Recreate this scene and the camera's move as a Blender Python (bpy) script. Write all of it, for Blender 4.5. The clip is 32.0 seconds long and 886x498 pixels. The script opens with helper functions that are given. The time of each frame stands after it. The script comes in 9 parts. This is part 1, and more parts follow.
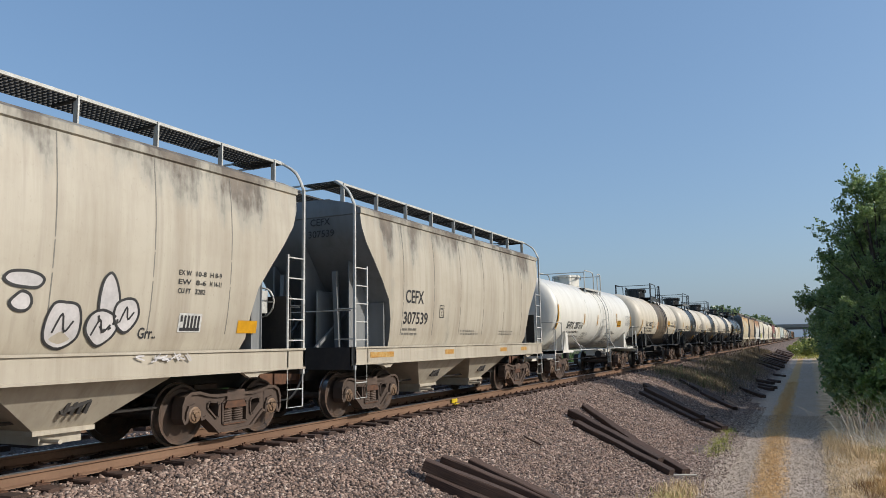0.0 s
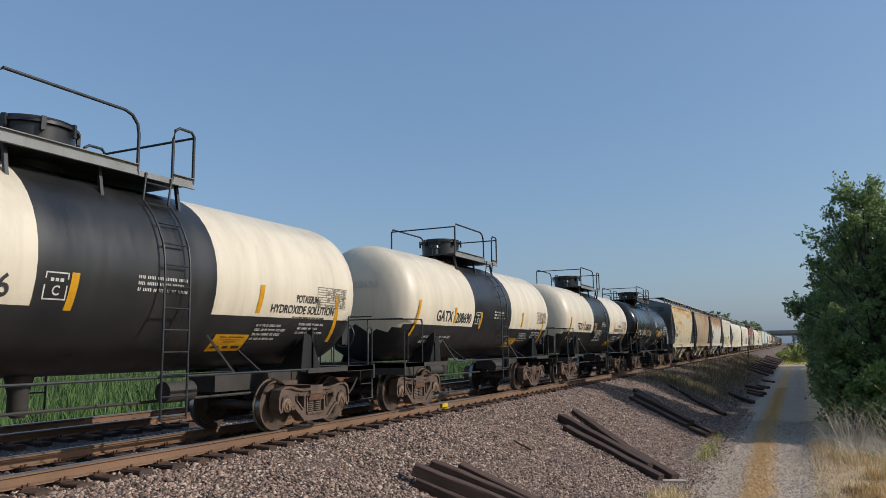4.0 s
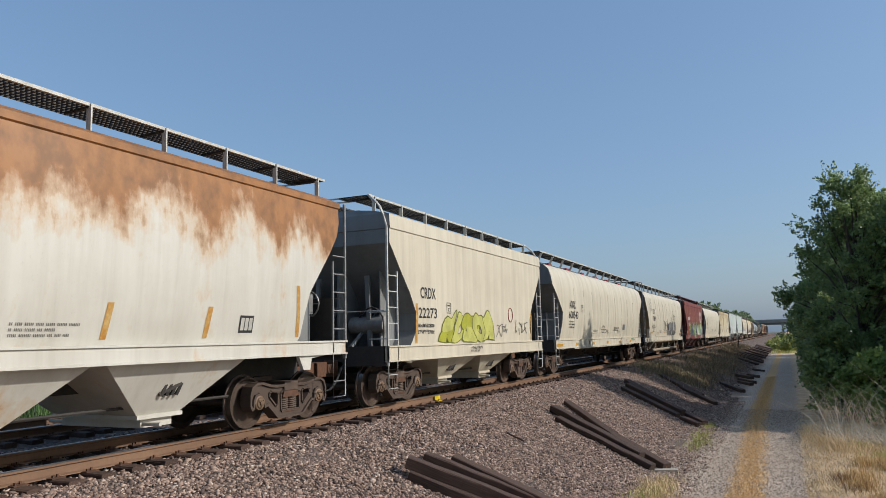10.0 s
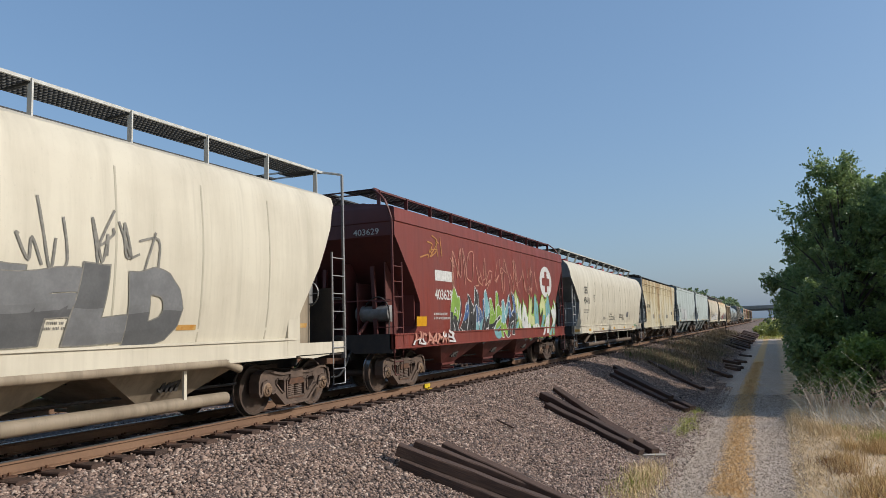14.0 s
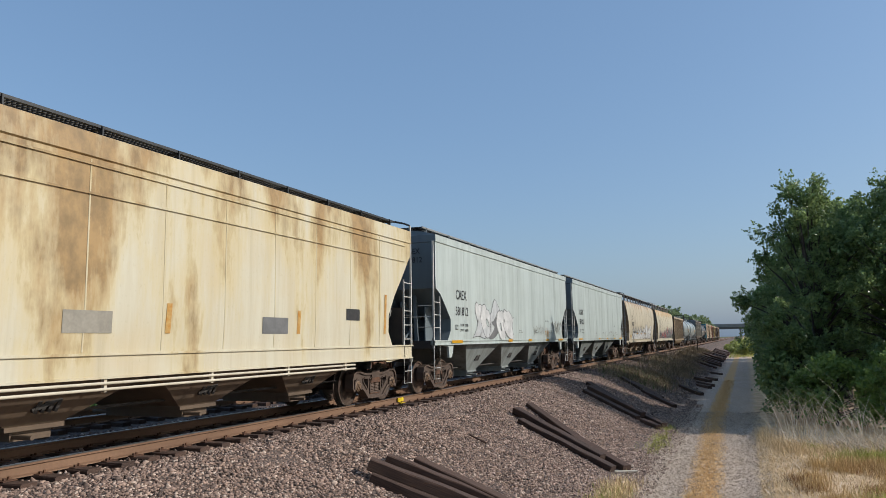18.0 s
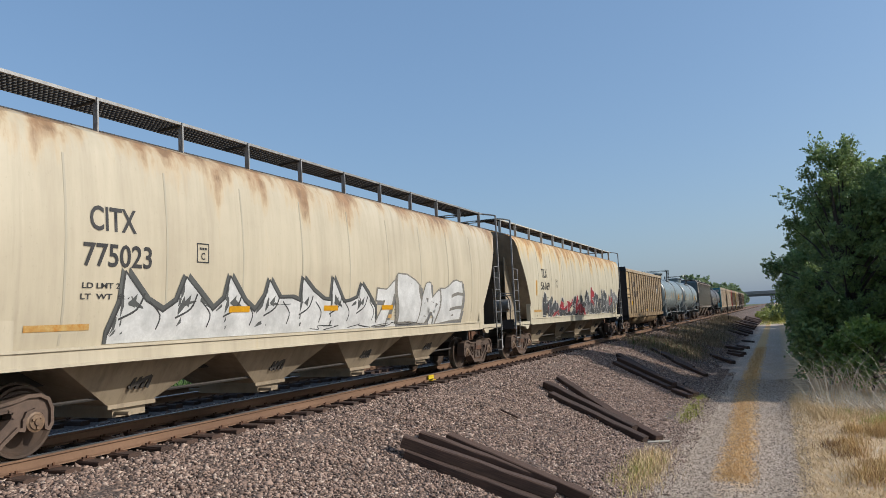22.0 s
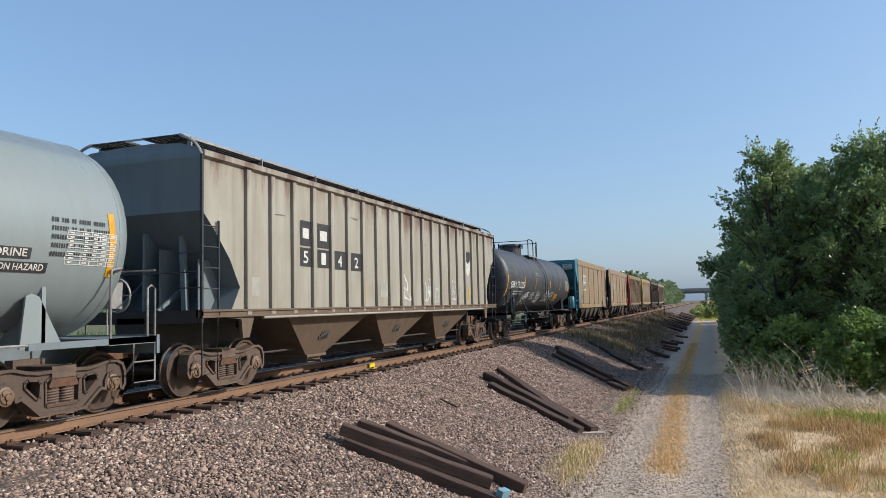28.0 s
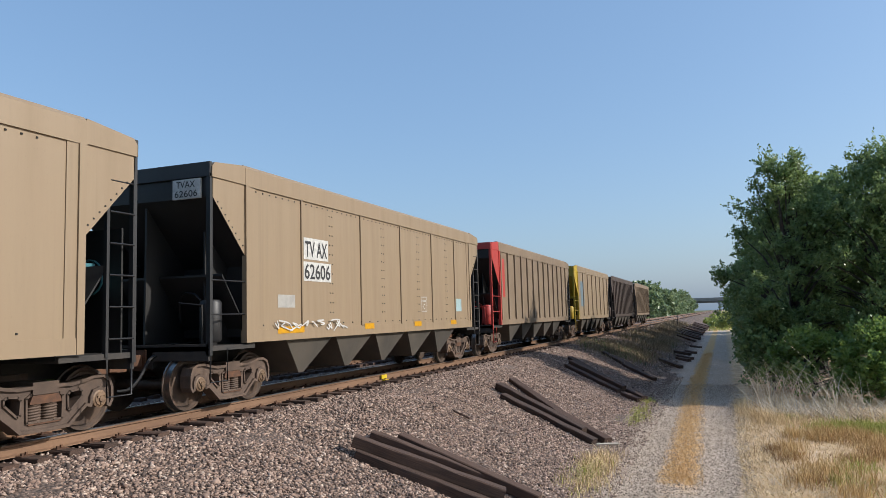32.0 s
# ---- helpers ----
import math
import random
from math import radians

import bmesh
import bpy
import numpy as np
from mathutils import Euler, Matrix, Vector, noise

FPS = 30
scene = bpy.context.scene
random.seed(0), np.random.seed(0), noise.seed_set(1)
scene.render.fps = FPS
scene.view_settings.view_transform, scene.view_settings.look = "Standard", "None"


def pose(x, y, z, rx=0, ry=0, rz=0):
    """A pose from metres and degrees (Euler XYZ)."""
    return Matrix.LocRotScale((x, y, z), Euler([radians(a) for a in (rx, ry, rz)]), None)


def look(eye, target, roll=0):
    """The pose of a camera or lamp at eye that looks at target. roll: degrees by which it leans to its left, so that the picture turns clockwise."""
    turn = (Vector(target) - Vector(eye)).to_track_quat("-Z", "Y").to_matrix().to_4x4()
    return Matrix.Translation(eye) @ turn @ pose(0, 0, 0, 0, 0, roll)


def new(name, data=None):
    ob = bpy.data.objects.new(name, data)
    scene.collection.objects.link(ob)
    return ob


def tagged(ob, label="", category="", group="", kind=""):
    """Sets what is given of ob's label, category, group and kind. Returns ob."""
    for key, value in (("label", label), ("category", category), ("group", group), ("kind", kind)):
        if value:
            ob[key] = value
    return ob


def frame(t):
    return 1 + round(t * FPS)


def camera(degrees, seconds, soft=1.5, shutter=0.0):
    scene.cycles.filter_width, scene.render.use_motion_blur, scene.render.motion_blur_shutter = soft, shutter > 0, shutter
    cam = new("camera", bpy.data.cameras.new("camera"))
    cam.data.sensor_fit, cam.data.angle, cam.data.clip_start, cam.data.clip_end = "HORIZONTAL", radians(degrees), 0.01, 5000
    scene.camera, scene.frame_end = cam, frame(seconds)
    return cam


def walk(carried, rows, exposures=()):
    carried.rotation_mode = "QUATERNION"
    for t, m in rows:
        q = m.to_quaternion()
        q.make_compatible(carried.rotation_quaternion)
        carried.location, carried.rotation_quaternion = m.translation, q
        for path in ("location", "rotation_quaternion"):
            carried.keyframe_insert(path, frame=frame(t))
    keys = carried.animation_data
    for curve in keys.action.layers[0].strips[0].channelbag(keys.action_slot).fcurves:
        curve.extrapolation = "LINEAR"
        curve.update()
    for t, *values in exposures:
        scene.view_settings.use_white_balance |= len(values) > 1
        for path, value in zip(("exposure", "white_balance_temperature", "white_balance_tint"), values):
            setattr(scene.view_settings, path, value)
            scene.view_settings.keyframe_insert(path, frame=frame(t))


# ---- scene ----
from mathutils.geometry import tessellate_polygon

cam = camera(62.3, 32.0, soft=0.6)
PATH = [
    (0.0, (0, 0, 3.4), (-4.384, 8.897, 4.671), -1.04),
    (0.5, (0, 0, 3.4), (-4.379, 8.898, 4.685), -0.93),
    (1.0, (0, 0, 3.4), (-4.375, 8.899, 4.690), -0.78),
    (1.5, (0, 0, 3.4), (-4.368, 8.899, 4.712), -0.84),
    (2.0, (0, 0, 3.4), (-4.359, 8.903, 4.716), -0.71),
    (2.5, (0, 0, 3.4), (-4.341, 8.912, 4.719), -0.71),
    (3.0, (0, 0, 3.4), (-4.321, 8.921, 4.717), -0.67),
    (3.5, (0, 0, 3.4), (-4.298, 8.932, 4.718), -0.69),
    (5.5, (0, 0, 3.4), (-4.217, 8.966, 4.752), -0.92),
    (6.0, (0, 0, 3.4), (-4.211, 8.968, 4.753), -1.00),
    (6.5, (0, 0, 3.4), (-4.208, 8.972, 4.741), -1.11),
    (7.0, (0, 0, 3.4), (-4.200, 8.979, 4.721), -1.17),
    (7.5, (0, 0, 3.4), (-4.189, 8.988, 4.694), -1.12),
    (8.0, (0, 0, 3.4), (-4.180, 8.994, 4.675), -1.11),
    (8.5, (0, 0, 3.4), (-4.169, 9.000, 4.674), -1.18),
    (9.0, (0, 0, 3.4), (-4.170, 9.001, 4.666), -1.22),
    (9.5, (0, 0, 3.4), (-4.169, 9.003, 4.650), -1.34),
    (10.0, (0, 0, 3.4), (-4.171, 9.005, 4.628), -1.38),
    (10.5, (0, 0, 3.4), (-4.171, 9.008, 4.608), -1.39),
    (11.0, (0, 0, 3.4), (-4.170, 9.009, 4.603), -1.38),
    (11.5, (0, 0, 3.4), (-4.159, 9.015, 4.596), -1.41),
    (12.0, (0, 0, 3.4), (-4.143, 9.025, 4.579), -1.50),
    (12.5, (0, 0, 3.4), (-4.121, 9.039, 4.547), -1.59),
    (13.0, (0, 0, 3.4), (-4.100, 9.053, 4.511), -1.62),
    (13.5, (0, 0, 3.4), (-4.071, 9.070, 4.479), -1.68),
    (14.0, (0, 0, 3.4), (-4.048, 9.082, 4.465), -1.80),
    (14.5, (0, 0, 3.4), (-4.031, 9.090, 4.460), -1.93),
    (16.5, (0, 0, 3.4), (-3.970, 9.109, 4.525), -1.54),
    (17.0, (0, 0, 3.4), (-3.896, 9.135, 4.572), -1.32),
    (17.5, (0, 0, 3.4), (-3.810, 9.164, 4.629), -1.22),
    (18.0, (0, 0, 3.4), (-3.735, 9.193, 4.643), -0.98),
    (18.5, (0, 0, 3.4), (-3.708, 9.206, 4.620), -1.03),
    (19.0, (0, 0, 3.4), (-3.755, 9.195, 4.564), -1.15),
    (19.5, (0, 0, 3.4), (-3.849, 9.165, 4.487), -1.25),
    (20.0, (0, 0, 3.4), (-3.963, 9.124, 4.423), -1.23),
    (20.5, (0, 0, 3.4), (-4.047, 9.090, 4.395), -1.47),
    (21.0, (0, 0, 3.4), (-4.091, 9.072, 4.384), -1.79),
    (21.5, (0, 0, 3.4), (-4.088, 9.075, 4.363), -2.23),
    (22.0, (0, 0, 3.4), (-4.070, 9.085, 4.348), -2.85),
    (22.5, (0, 0, 3.4), (-4.075, 9.085, 4.328), -3.36),
    (23.0, (0, 0, 3.4), (-4.082, 9.082, 4.325), -3.47),
    (23.5, (0, 0, 3.4), (-4.043, 9.097, 4.350), -3.18),
    (24.0, (0, 0, 3.4), (-3.937, 9.140, 4.384), -2.61),
    (24.5, (0, 0, 3.4), (-3.775, 9.207, 4.393), -2.22),
    (25.0, (0, 0, 3.4), (-3.615, 9.274, 4.363), -2.11),
    (25.5, (0, 0, 3.4), (-3.494, 9.328, 4.281), -1.89),
    (26.0, (0, 0, 3.4), (-3.406, 9.369, 4.193), -1.64),
    (26.5, (0, 0, 3.4), (-3.338, 9.398, 4.139), -1.41),
    (28.5, (0, 0, 3.4), (-3.419, 9.361, 4.224), -1.35),
    (29.0, (0, 0, 3.4), (-3.449, 9.344, 4.291), -1.35),
    (29.5, (0, 0, 3.4), (-3.463, 9.335, 4.325), -1.44),
    (30.0, (0, 0, 3.4), (-3.474, 9.331, 4.328), -1.58),
    (30.5, (0, 0, 3.4), (-3.487, 9.327, 4.314), -1.68),
    (31.0, (0, 0, 3.4), (-3.509, 9.320, 4.306), -1.66),
    (31.5, (0, 0, 3.4), (-3.527, 9.314, 4.305), -1.61),
    (32.0, (0, 0, 3.4), (-3.523, 9.313, 4.328), -1.67),
]
# the clip's camera darkens before pale cars and opens up before dark ones
EXPOSURES = [(0.0, -0.3), (1.0, -0.5), (2.0, -0.64), (3.5, -0.48), (6.0, -0.27), (7.0, 0.0), (8.0, -0.28), (9.0, -0.28), (11.0, -0.42), (13.0, -0.4), (14.0, -0.35), (17.0, -0.35), (19.0, -0.28), (22.0, -0.28), (24.0, -0.2), (26.0, 0.0), (29.0, 0.02), (30.0, 0.07), (31.0, -0.04), (32.0, -0.02)]
walk(cam, [(t, look(eye, target, roll)) for t, eye, target, roll in PATH], EXPOSURES)

# the train's speed in metres a second at each full second
SPEEDS = [13.33, 13.34, 13.34, 13.33, 13.32, 13.30, 13.29, 13.28, 13.26, 13.22, 13.15, 13.07, 12.99, 12.94, 12.92, 12.87, 12.80, 12.73, 12.67, 12.65, 12.71, 12.81, 12.91, 12.98, 13.04, 13.10, 13.16, 13.22, 13.28, 13.31, 13.34, 13.35, 13.35]
TRACK_X, RAIL_Z = -9.5, 1.93     # centre of the near track and top of its rails
SUN_AZ, SUN_EL = 14.0, 31.0       # degrees: from +x towards +y, and above the ground

# ---- sky and sun ----
world = bpy.data.worlds.new("sky")
scene.world = world
world.use_nodes = True
wn = world.node_tree.nodes
sky = wn.new("ShaderNodeTexSky")
sky.sky_type, sky.sun_disc = "NISHITA", False
sky.sun_elevation, sky.sun_rotation = radians(SUN_EL), radians(90 - SUN_AZ)
sky.air_density, sky.dust_density, sky.ozone_density = 1.15, 1.9, 2.8
haze = wn.new("ShaderNodeMix")
haze.data_type = "RGBA"
haze.inputs[0].default_value, haze.inputs[7].default_value = 0.42, (1.4, 2.6, 4.55, 1)   # even summer haze over the whole sky
world.node_tree.links.new(sky.outputs[0], haze.inputs[6])
world.node_tree.links.new(haze.outputs[2], wn["Background"].inputs[0])
wn["Background"].inputs[1].default_value = 0.175
sun_data = bpy.data.lights.new("sun", "SUN")
sun_data.energy, sun_data.angle, sun_data.color = 5.0, radians(0.5), (1.0, 0.95, 0.875)
sun = new("sun", sun_data)
sun.matrix_world = look((60 * math.cos(radians(SUN_AZ)), 60 * math.sin(radians(SUN_AZ)), 40 * math.tan(radians(SUN_EL)) * 1.5), (0, 0, 0))

# ---- mesh helpers ----
class Shape:
    """Collects vertices and faces of one part."""

    def __init__(self):
        self.v, self.f, self.m = [], [], []

    def face(self, pts, mi=0):
        n = len(self.v)
        self.v += [tuple(p) for p in pts]
        self.f.append(tuple(range(n, n + len(pts))))
        self.m.append(mi)

    def hexa(self, p, mi=0):
        """Eight corners: four below, four above, both counter-clockwise."""
        n = len(self.v)
        self.v += [tuple(q) for q in p]
        for a in ((3, 2, 1, 0), (4, 5, 6, 7), (0, 1, 5, 4), (1, 2, 6, 5), (2, 3, 7, 6), (3, 0, 4, 7)):
            self.f.append(tuple(n + i for i in a))
            self.m.append(mi)
        return self

    def box(self, x0, x1, y0, y1, z0, z1, mi=0):
        return self.hexa([(x0, y0, z0), (x1, y0, z0), (x1, y1, z0), (x0, y1, z0), (x0, y0, z1), (x1, y0, z1), (x1, y1, z1), (x0, y1, z1)], mi)

    def beam(self, p, q, w, h, mi=0):
        """A bar of the section w x h from p to q."""
        p, q = Vector(p), Vector(q)
        d = (q - p).normalized()
        up = Vector((0, 0, 1)) if abs(d.z) < 0.9 else Vector((1, 0, 0))
        a = d.cross(up).normalized() * (w / 2)
        b = a.cross(d).normalized() * (h / 2)
        return self.hexa([p - a - b, p + a - b, q + a - b, q - a - b, p - a + b, p + a + b, q + a + b, q - a + b], mi)

    def tube(self, pts, r, n=6, closed=False, r2=None, mi=0):
        pts = [Vector(p) for p in pts]
        base, k = len(self.v), len(pts)
        for i, p in enumerate(pts):
            a, b = (pts[i - 1] if i or closed else p), (pts[(i + 1) % k] if i < k - 1 or closed else p)
            d = (b - a).normalized()
            up = Vector((0, 0, 1)) if abs(d.z) < 0.95 else Vector((0, 1, 0))
            u = d.cross(up).normalized()
            w = u.cross(d)
            rr = r if r2 is None else r + (r2 - r) * i / (k - 1)
            self.v += [tuple(p + (u * math.cos(6.28319 * j / n) + w * math.sin(6.28319 * j / n)) * rr) for j in range(n)]
        for i in range(k if closed else k - 1):
            s, e = base + i * n, base + ((i + 1) % k) * n
            for j in range(n):
                self.f.append((s + j, s + (j + 1) % n, e + (j + 1) % n, e + j))
                self.m.append(mi)
        if not closed:
            self.f += [tuple(base + j for j in reversed(range(n))), tuple(base + (k - 1) * n + j for j in range(n))]
            self.m += [mi, mi]
        return self

    def turn(self, profile, axis="x", n=24, at=(0, 0, 0), mi=0):
        """A solid of revolution of (along, radius) pairs."""
        base = len(self.v)
        for a, r in profile:
            for j in range(n):
                c, s = math.cos(6.28319 * j / n) * r, math.sin(6.28319 * j / n) * r
                p = (a, c, s) if axis == "x" else (c, a, s) if axis == "y" else (c, s, a)
                self.v.append((p[0] + at[0], p[1] + at[1], p[2] + at[2]))
        k = len(profile)
        for i in range(k - 1):
            for j in range(n):
                q = (base + i * n + j, base + (i + 1) * n + j, base + (i + 1) * n + (j + 1) % n, base + i * n + (j + 1) % n)
                self.f.append(q if axis == "x" else q[::-1])
                self.m.append(mi)
        if profile[0][1] > 1e-4:
            self.f.append(tuple(base + j for j in range(n)))
            self.m.append(mi)
        if profile[-1][1] > 1e-4:
            self.f.append(tuple(base + (k - 1) * n + j for j in reversed(range(n))))
            self.m.append(mi)
        return self

    def slab(self, outline, x0, x1, mi=0):
        """A y-z outline, extruded from x0 to x1."""
        n, k = len(self.v), len(outline)
        self.v += [(x0, y, z) for y, z in outline] + [(x1, y, z) for y, z in outline]
        self.f += [tuple(n + i for i in reversed(range(k))), tuple(n + k + i for i in range(k))]
        self.f += [(n + i, n + (i + 1) % k, n + k + (i + 1) % k, n + k + i) for i in range(k)]
        self.m += [mi] * (k + 2)
        return self

    def bar(self, outline, y0, y1, mi=0):
        """An x-z outline, extruded from y0 to y1."""
        n, k = len(self.v), len(outline)
        self.v += [(x, y0, z) for x, z in outline] + [(x, y1, z) for x, z in outline]
        self.f += [tuple(n + i for i in reversed(range(k))), tuple(n + k + i for i in range(k))]
        self.f += [(n + i, n + (i + 1) % k, n + k + (i + 1) % k, n + k + i) for i in range(k)]
        self.m += [mi] * (k + 2)
        return self

    def mesh(self, name, mats, smooth=0):
        me = bpy.data.meshes.new(name)
        me.from_pydata(self.v, [], self.f)
        for mt in (mats if isinstance(mats, (list, tuple)) else [mats]):
            me.materials.append(mt)
        if any(self.m):
            me.polygons.foreach_set("material_index", self.m)
        bm = bmesh.new()
        bm.from_mesh(me)
        bmesh.ops.recalc_face_normals(bm, faces=bm.faces)
        bm.to_mesh(me)
        bm.free()
        if smooth:
            me.polygons.foreach_set("use_smooth", [True] * len(me.polygons))
            me.set_sharp_from_angle(angle=radians(smooth))
        me.update()
        return me


def part(name, shape, mats, parent, label="", at=None, smooth=0):
    """One mesh object under a thing or under a part."""
    me = shape if isinstance(shape, bpy.types.Mesh) else shape.mesh(name, mats, smooth)
    ob = new(name, me)
    ob.parent = parent
    if at is not None:
        ob.location = at
    if label:
        ob["label"] = label
    return ob


def thing(name, label, category, at=(0, 0, 0), group="", kind=""):
    ob = new(name)
    ob.empty_display_size = 0.3
    ob.location = at
    return tagged(ob, label, category, group, kind)


def arrays_to_mesh(name, verts, faces, mats):
    """A large mesh from numpy arrays of equal-sided faces."""
    me = bpy.data.meshes.new(name)
    k = faces.shape[1]
    me.vertices.add(len(verts))
    me.vertices.foreach_set("co", verts.astype(np.float32).ravel())
    me.loops.add(faces.size)
    me.loops.foreach_set("vertex_index", faces.astype(np.int32).ravel())
    me.polygons.add(len(faces))
    me.polygons.foreach_set("loop_start", np.arange(0, faces.size, k, dtype=np.int32))
    for mt in mats:
        me.materials.append(mt)
    me.update(calc_edges=True)
    me.validate()
    return me


# ---- materials ----
class Nodes:
    def __init__(self, name):
        self.mat = bpy.data.materials.new(name)
        self.mat.use_nodes = True
        self.t = self.mat.node_tree
        self.bsdf = self.t.nodes["Principled BSDF"]
        self.co = self.t.nodes.new("ShaderNodeTexCoord").outputs["Object"]

    def link(self, a, b):
        self.t.links.new(a, b)

    def noise(self, scale=(1, 1, 1), detail=5, rough=0.6, offset=(0, 0, 0)):
        mp = self.t.nodes.new("ShaderNodeMapping")
        mp.inputs["Scale"].default_value, mp.inputs["Location"].default_value = scale, offset
        n = self.t.nodes.new("ShaderNodeTexNoise")
        n.inputs["Scale"].default_value, n.inputs["Detail"].default_value, n.inputs["Roughness"].default_value = 1.0, detail, rough
        self.link(self.co, mp.inputs[0])
        self.link(mp.outputs[0], n.inputs[0])
        return n.outputs[0]

    def span(self, value, a, b, c=0.0, d=1.0):
        n = self.t.nodes.new("ShaderNodeMapRange")
        for i, x in enumerate((a, b, c, d)):
            n.inputs[i + 1].default_value = x
        self.link(value, n.inputs[0])
        return n.outputs[0]

    def calc(self, op, a, b):
        n = self.t.nodes.new("ShaderNodeMath")
        n.operation = op
        for i, x in enumerate((a, b)):
            if isinstance(x, (int, float)):
                n.inputs[i].default_value = x
            else:
                self.link(x, n.inputs[i])
        return n.outputs[0]

    def mix(self, f, a, b, blend="MIX"):
        n = self.t.nodes.new("ShaderNodeMix")
        n.data_type, n.blend_type = "RGBA", blend
        for i, x in ((0, f), (6, a), (7, b)):
            if isinstance(x, (int, float)):
                n.inputs[i].default_value = x
            elif isinstance(x, tuple):
                n.inputs[i].default_value = (*x, 1)
            else:
                self.link(x, n.inputs[i])
        return n.outputs[2]

    def axis(self, k):
        n = self.t.nodes.new("ShaderNodeSeparateXYZ")
        self.link(self.co, n.inputs[0])
        return n.outputs[k]

    def done(self, colour, rough=0.7, metal=0.0, bump=None, strength=0.2, distance=0.01, spec=0.5):
        b = self.bsdf
        if isinstance(colour, tuple):
            b.inputs["Base Color"].default_value = (*colour, 1)
        else:
            self.link(colour, b.inputs["Base Color"])
        if isinstance(rough, float):
            b.inputs["Roughness"].default_value = rough
        else:
            self.link(rough, b.inputs["Roughness"])
        b.inputs["Metallic"].default_value = metal
        b.inputs["Specular IOR Level"].default_value = spec
        if bump is not None:
            n = self.t.nodes.new("ShaderNodeBump")
            n.inputs["Strength"].default_value, n.inputs["Distance"].default_value = strength, distance
            self.link(bump, n.inputs["Height"])
            self.link(n.outputs[0], b.inputs["Normal"])
        return self.mat


def shade(c, k):
    return tuple(min(1.0, x * k) for x in c)


DULL = 0.8     # even factor on all paint and steel colours, balanced against sun and sky


def plain(name, col, rough=0.7, metal=0.0, col2=None, scale=(3, 3, 3), lo=0.35, hi=0.65, fine=25.0, bump=0.15, vary=0.0):
    """A surface of two mottled tones with fine grain; vary: tone from piece to piece."""
    n = Nodes(name)
    col, col2 = shade(col, DULL), shade(col2 or shade(col, 0.7), DULL)
    c = n.mix(n.span(n.noise(scale), lo, hi), col, col2)
    grain = n.noise((fine, fine, fine), 3)
    c = n.mix(n.span(grain, 0.3, 0.7, 0.0, 0.35), c, shade(col, 0.55))
    if vary:
        info = n.t.nodes.new("ShaderNodeObjectInfo")
        c = n.mix(n.span(info.outputs["Random"], 0, 1, 0, vary), c, shade(col, 0.35))
    return n.done(c, rough, metal, grain, bump, 0.01)


def paint(name, col, dirt=(0.2, 0.16, 0.11), amount=0.35, rust=None, rust_amount=0.0, z0=2.5, z1=4.4, rough=0.5, seed=0.0, wide=1.0, ragged=0.18, sweep=False):
    """Weathered car paint: streaked dirt, fine specks, and rust that runs down from the roof, or sweeps along the side."""
    n = Nodes(name)
    col, dirt = shade(col, DULL), shade(dirt, DULL)
    off = (seed * 3.7, seed * 5.1, seed * 1.3)
    streak = n.noise((1.6, 2.2, 0.22), 6, 0.65, off)
    c = n.mix(n.span(streak, 0.42, 0.72, 0, amount), col, dirt)
    cloud = n.noise((0.7, 0.55, 0.8), 5, 0.6, (seed, 2, seed))
    c = n.mix(n.span(cloud, 0.45, 0.75, 0, amount * 0.8), c, shade(dirt, 1.3))
    drip = n.noise((3.0, 5.5, 0.12), 4, 0.6, (seed * 1.7, seed * 2.3, 0))
    c = n.mix(n.span(drip, 0.56, 0.72, 0, amount * 0.55), c, shade(dirt, 0.8))
    if rust:
        rust = shade(rust, DULL)
        runs = n.noise((1.2, 1.5 * wide, 0.2) if not sweep else (1.0, 0.35, 1.7), 7, 0.65, (seed * 2, 7 + seed, 0))
        edge = n.noise((3, 4, 3), 5, 0.6, (seed, seed, 3))
        grad = n.span(n.axis(2), z0, z1, -0.22, 0.16)
        val = n.calc("ADD", n.calc("ADD", runs, grad), n.calc("MULTIPLY", edge, ragged))
        lim = 0.70 - 0.3 * rust_amount
        halo = (min(1.0, rust[0] * 1.5), rust[1] * 1.9, rust[2] * 2.2)
        c = n.mix(n.span(val, lim - 0.06, lim + 0.05, 0, 0.55), c, halo)
        deep = n.mix(n.span(edge, 0.4, 0.65), rust, shade(rust, 0.6))
        c = n.mix(n.span(val, lim + 0.02, lim + 0.14, 0, 0.95), c, deep)
    speck = n.noise((22, 22, 14), 4, 0.7)
    c = n.mix(n.span(speck, 0.6, 0.75, 0, 0.5 * amount), c, shade(dirt, 0.6))
    wave = n.noise((1.2, 1.0, 1.4), 2, 0.4, off)
    rg = n.span(streak, 0.3, 0.7, rough - 0.08, rough + 0.15)
    return n.done(c, rg, 0.0, wave, 0.25, 0.03)


CREAM, WHITE, BLACK = (0.62, 0.55, 0.42), (0.74, 0.71, 0.63), (0.012, 0.013, 0.015)
TRUCK = plain("truck_steel", (0.17, 0.112, 0.08), 0.75, 0.0, (0.085, 0.054, 0.04), (5, 5, 5), bump=0.3, vary=0.75)
CAPSTEEL = plain("bearing_cap_steel", (0.30, 0.19, 0.11), 0.6, 0.1, (0.14, 0.085, 0.055), (14, 14, 14), bump=0.2, vary=0.6)
WHEEL = plain("wheel_steel", (0.15, 0.092, 0.06), 0.6, 0.1, (0.06, 0.042, 0.033), (4, 4, 4), bump=0.2, vary=0.8)
TREAD = plain("polished_tread", (0.5, 0.48, 0.46), 0.3, 1.0, (0.35, 0.33, 0.31), (20, 20, 20), bump=0.05)
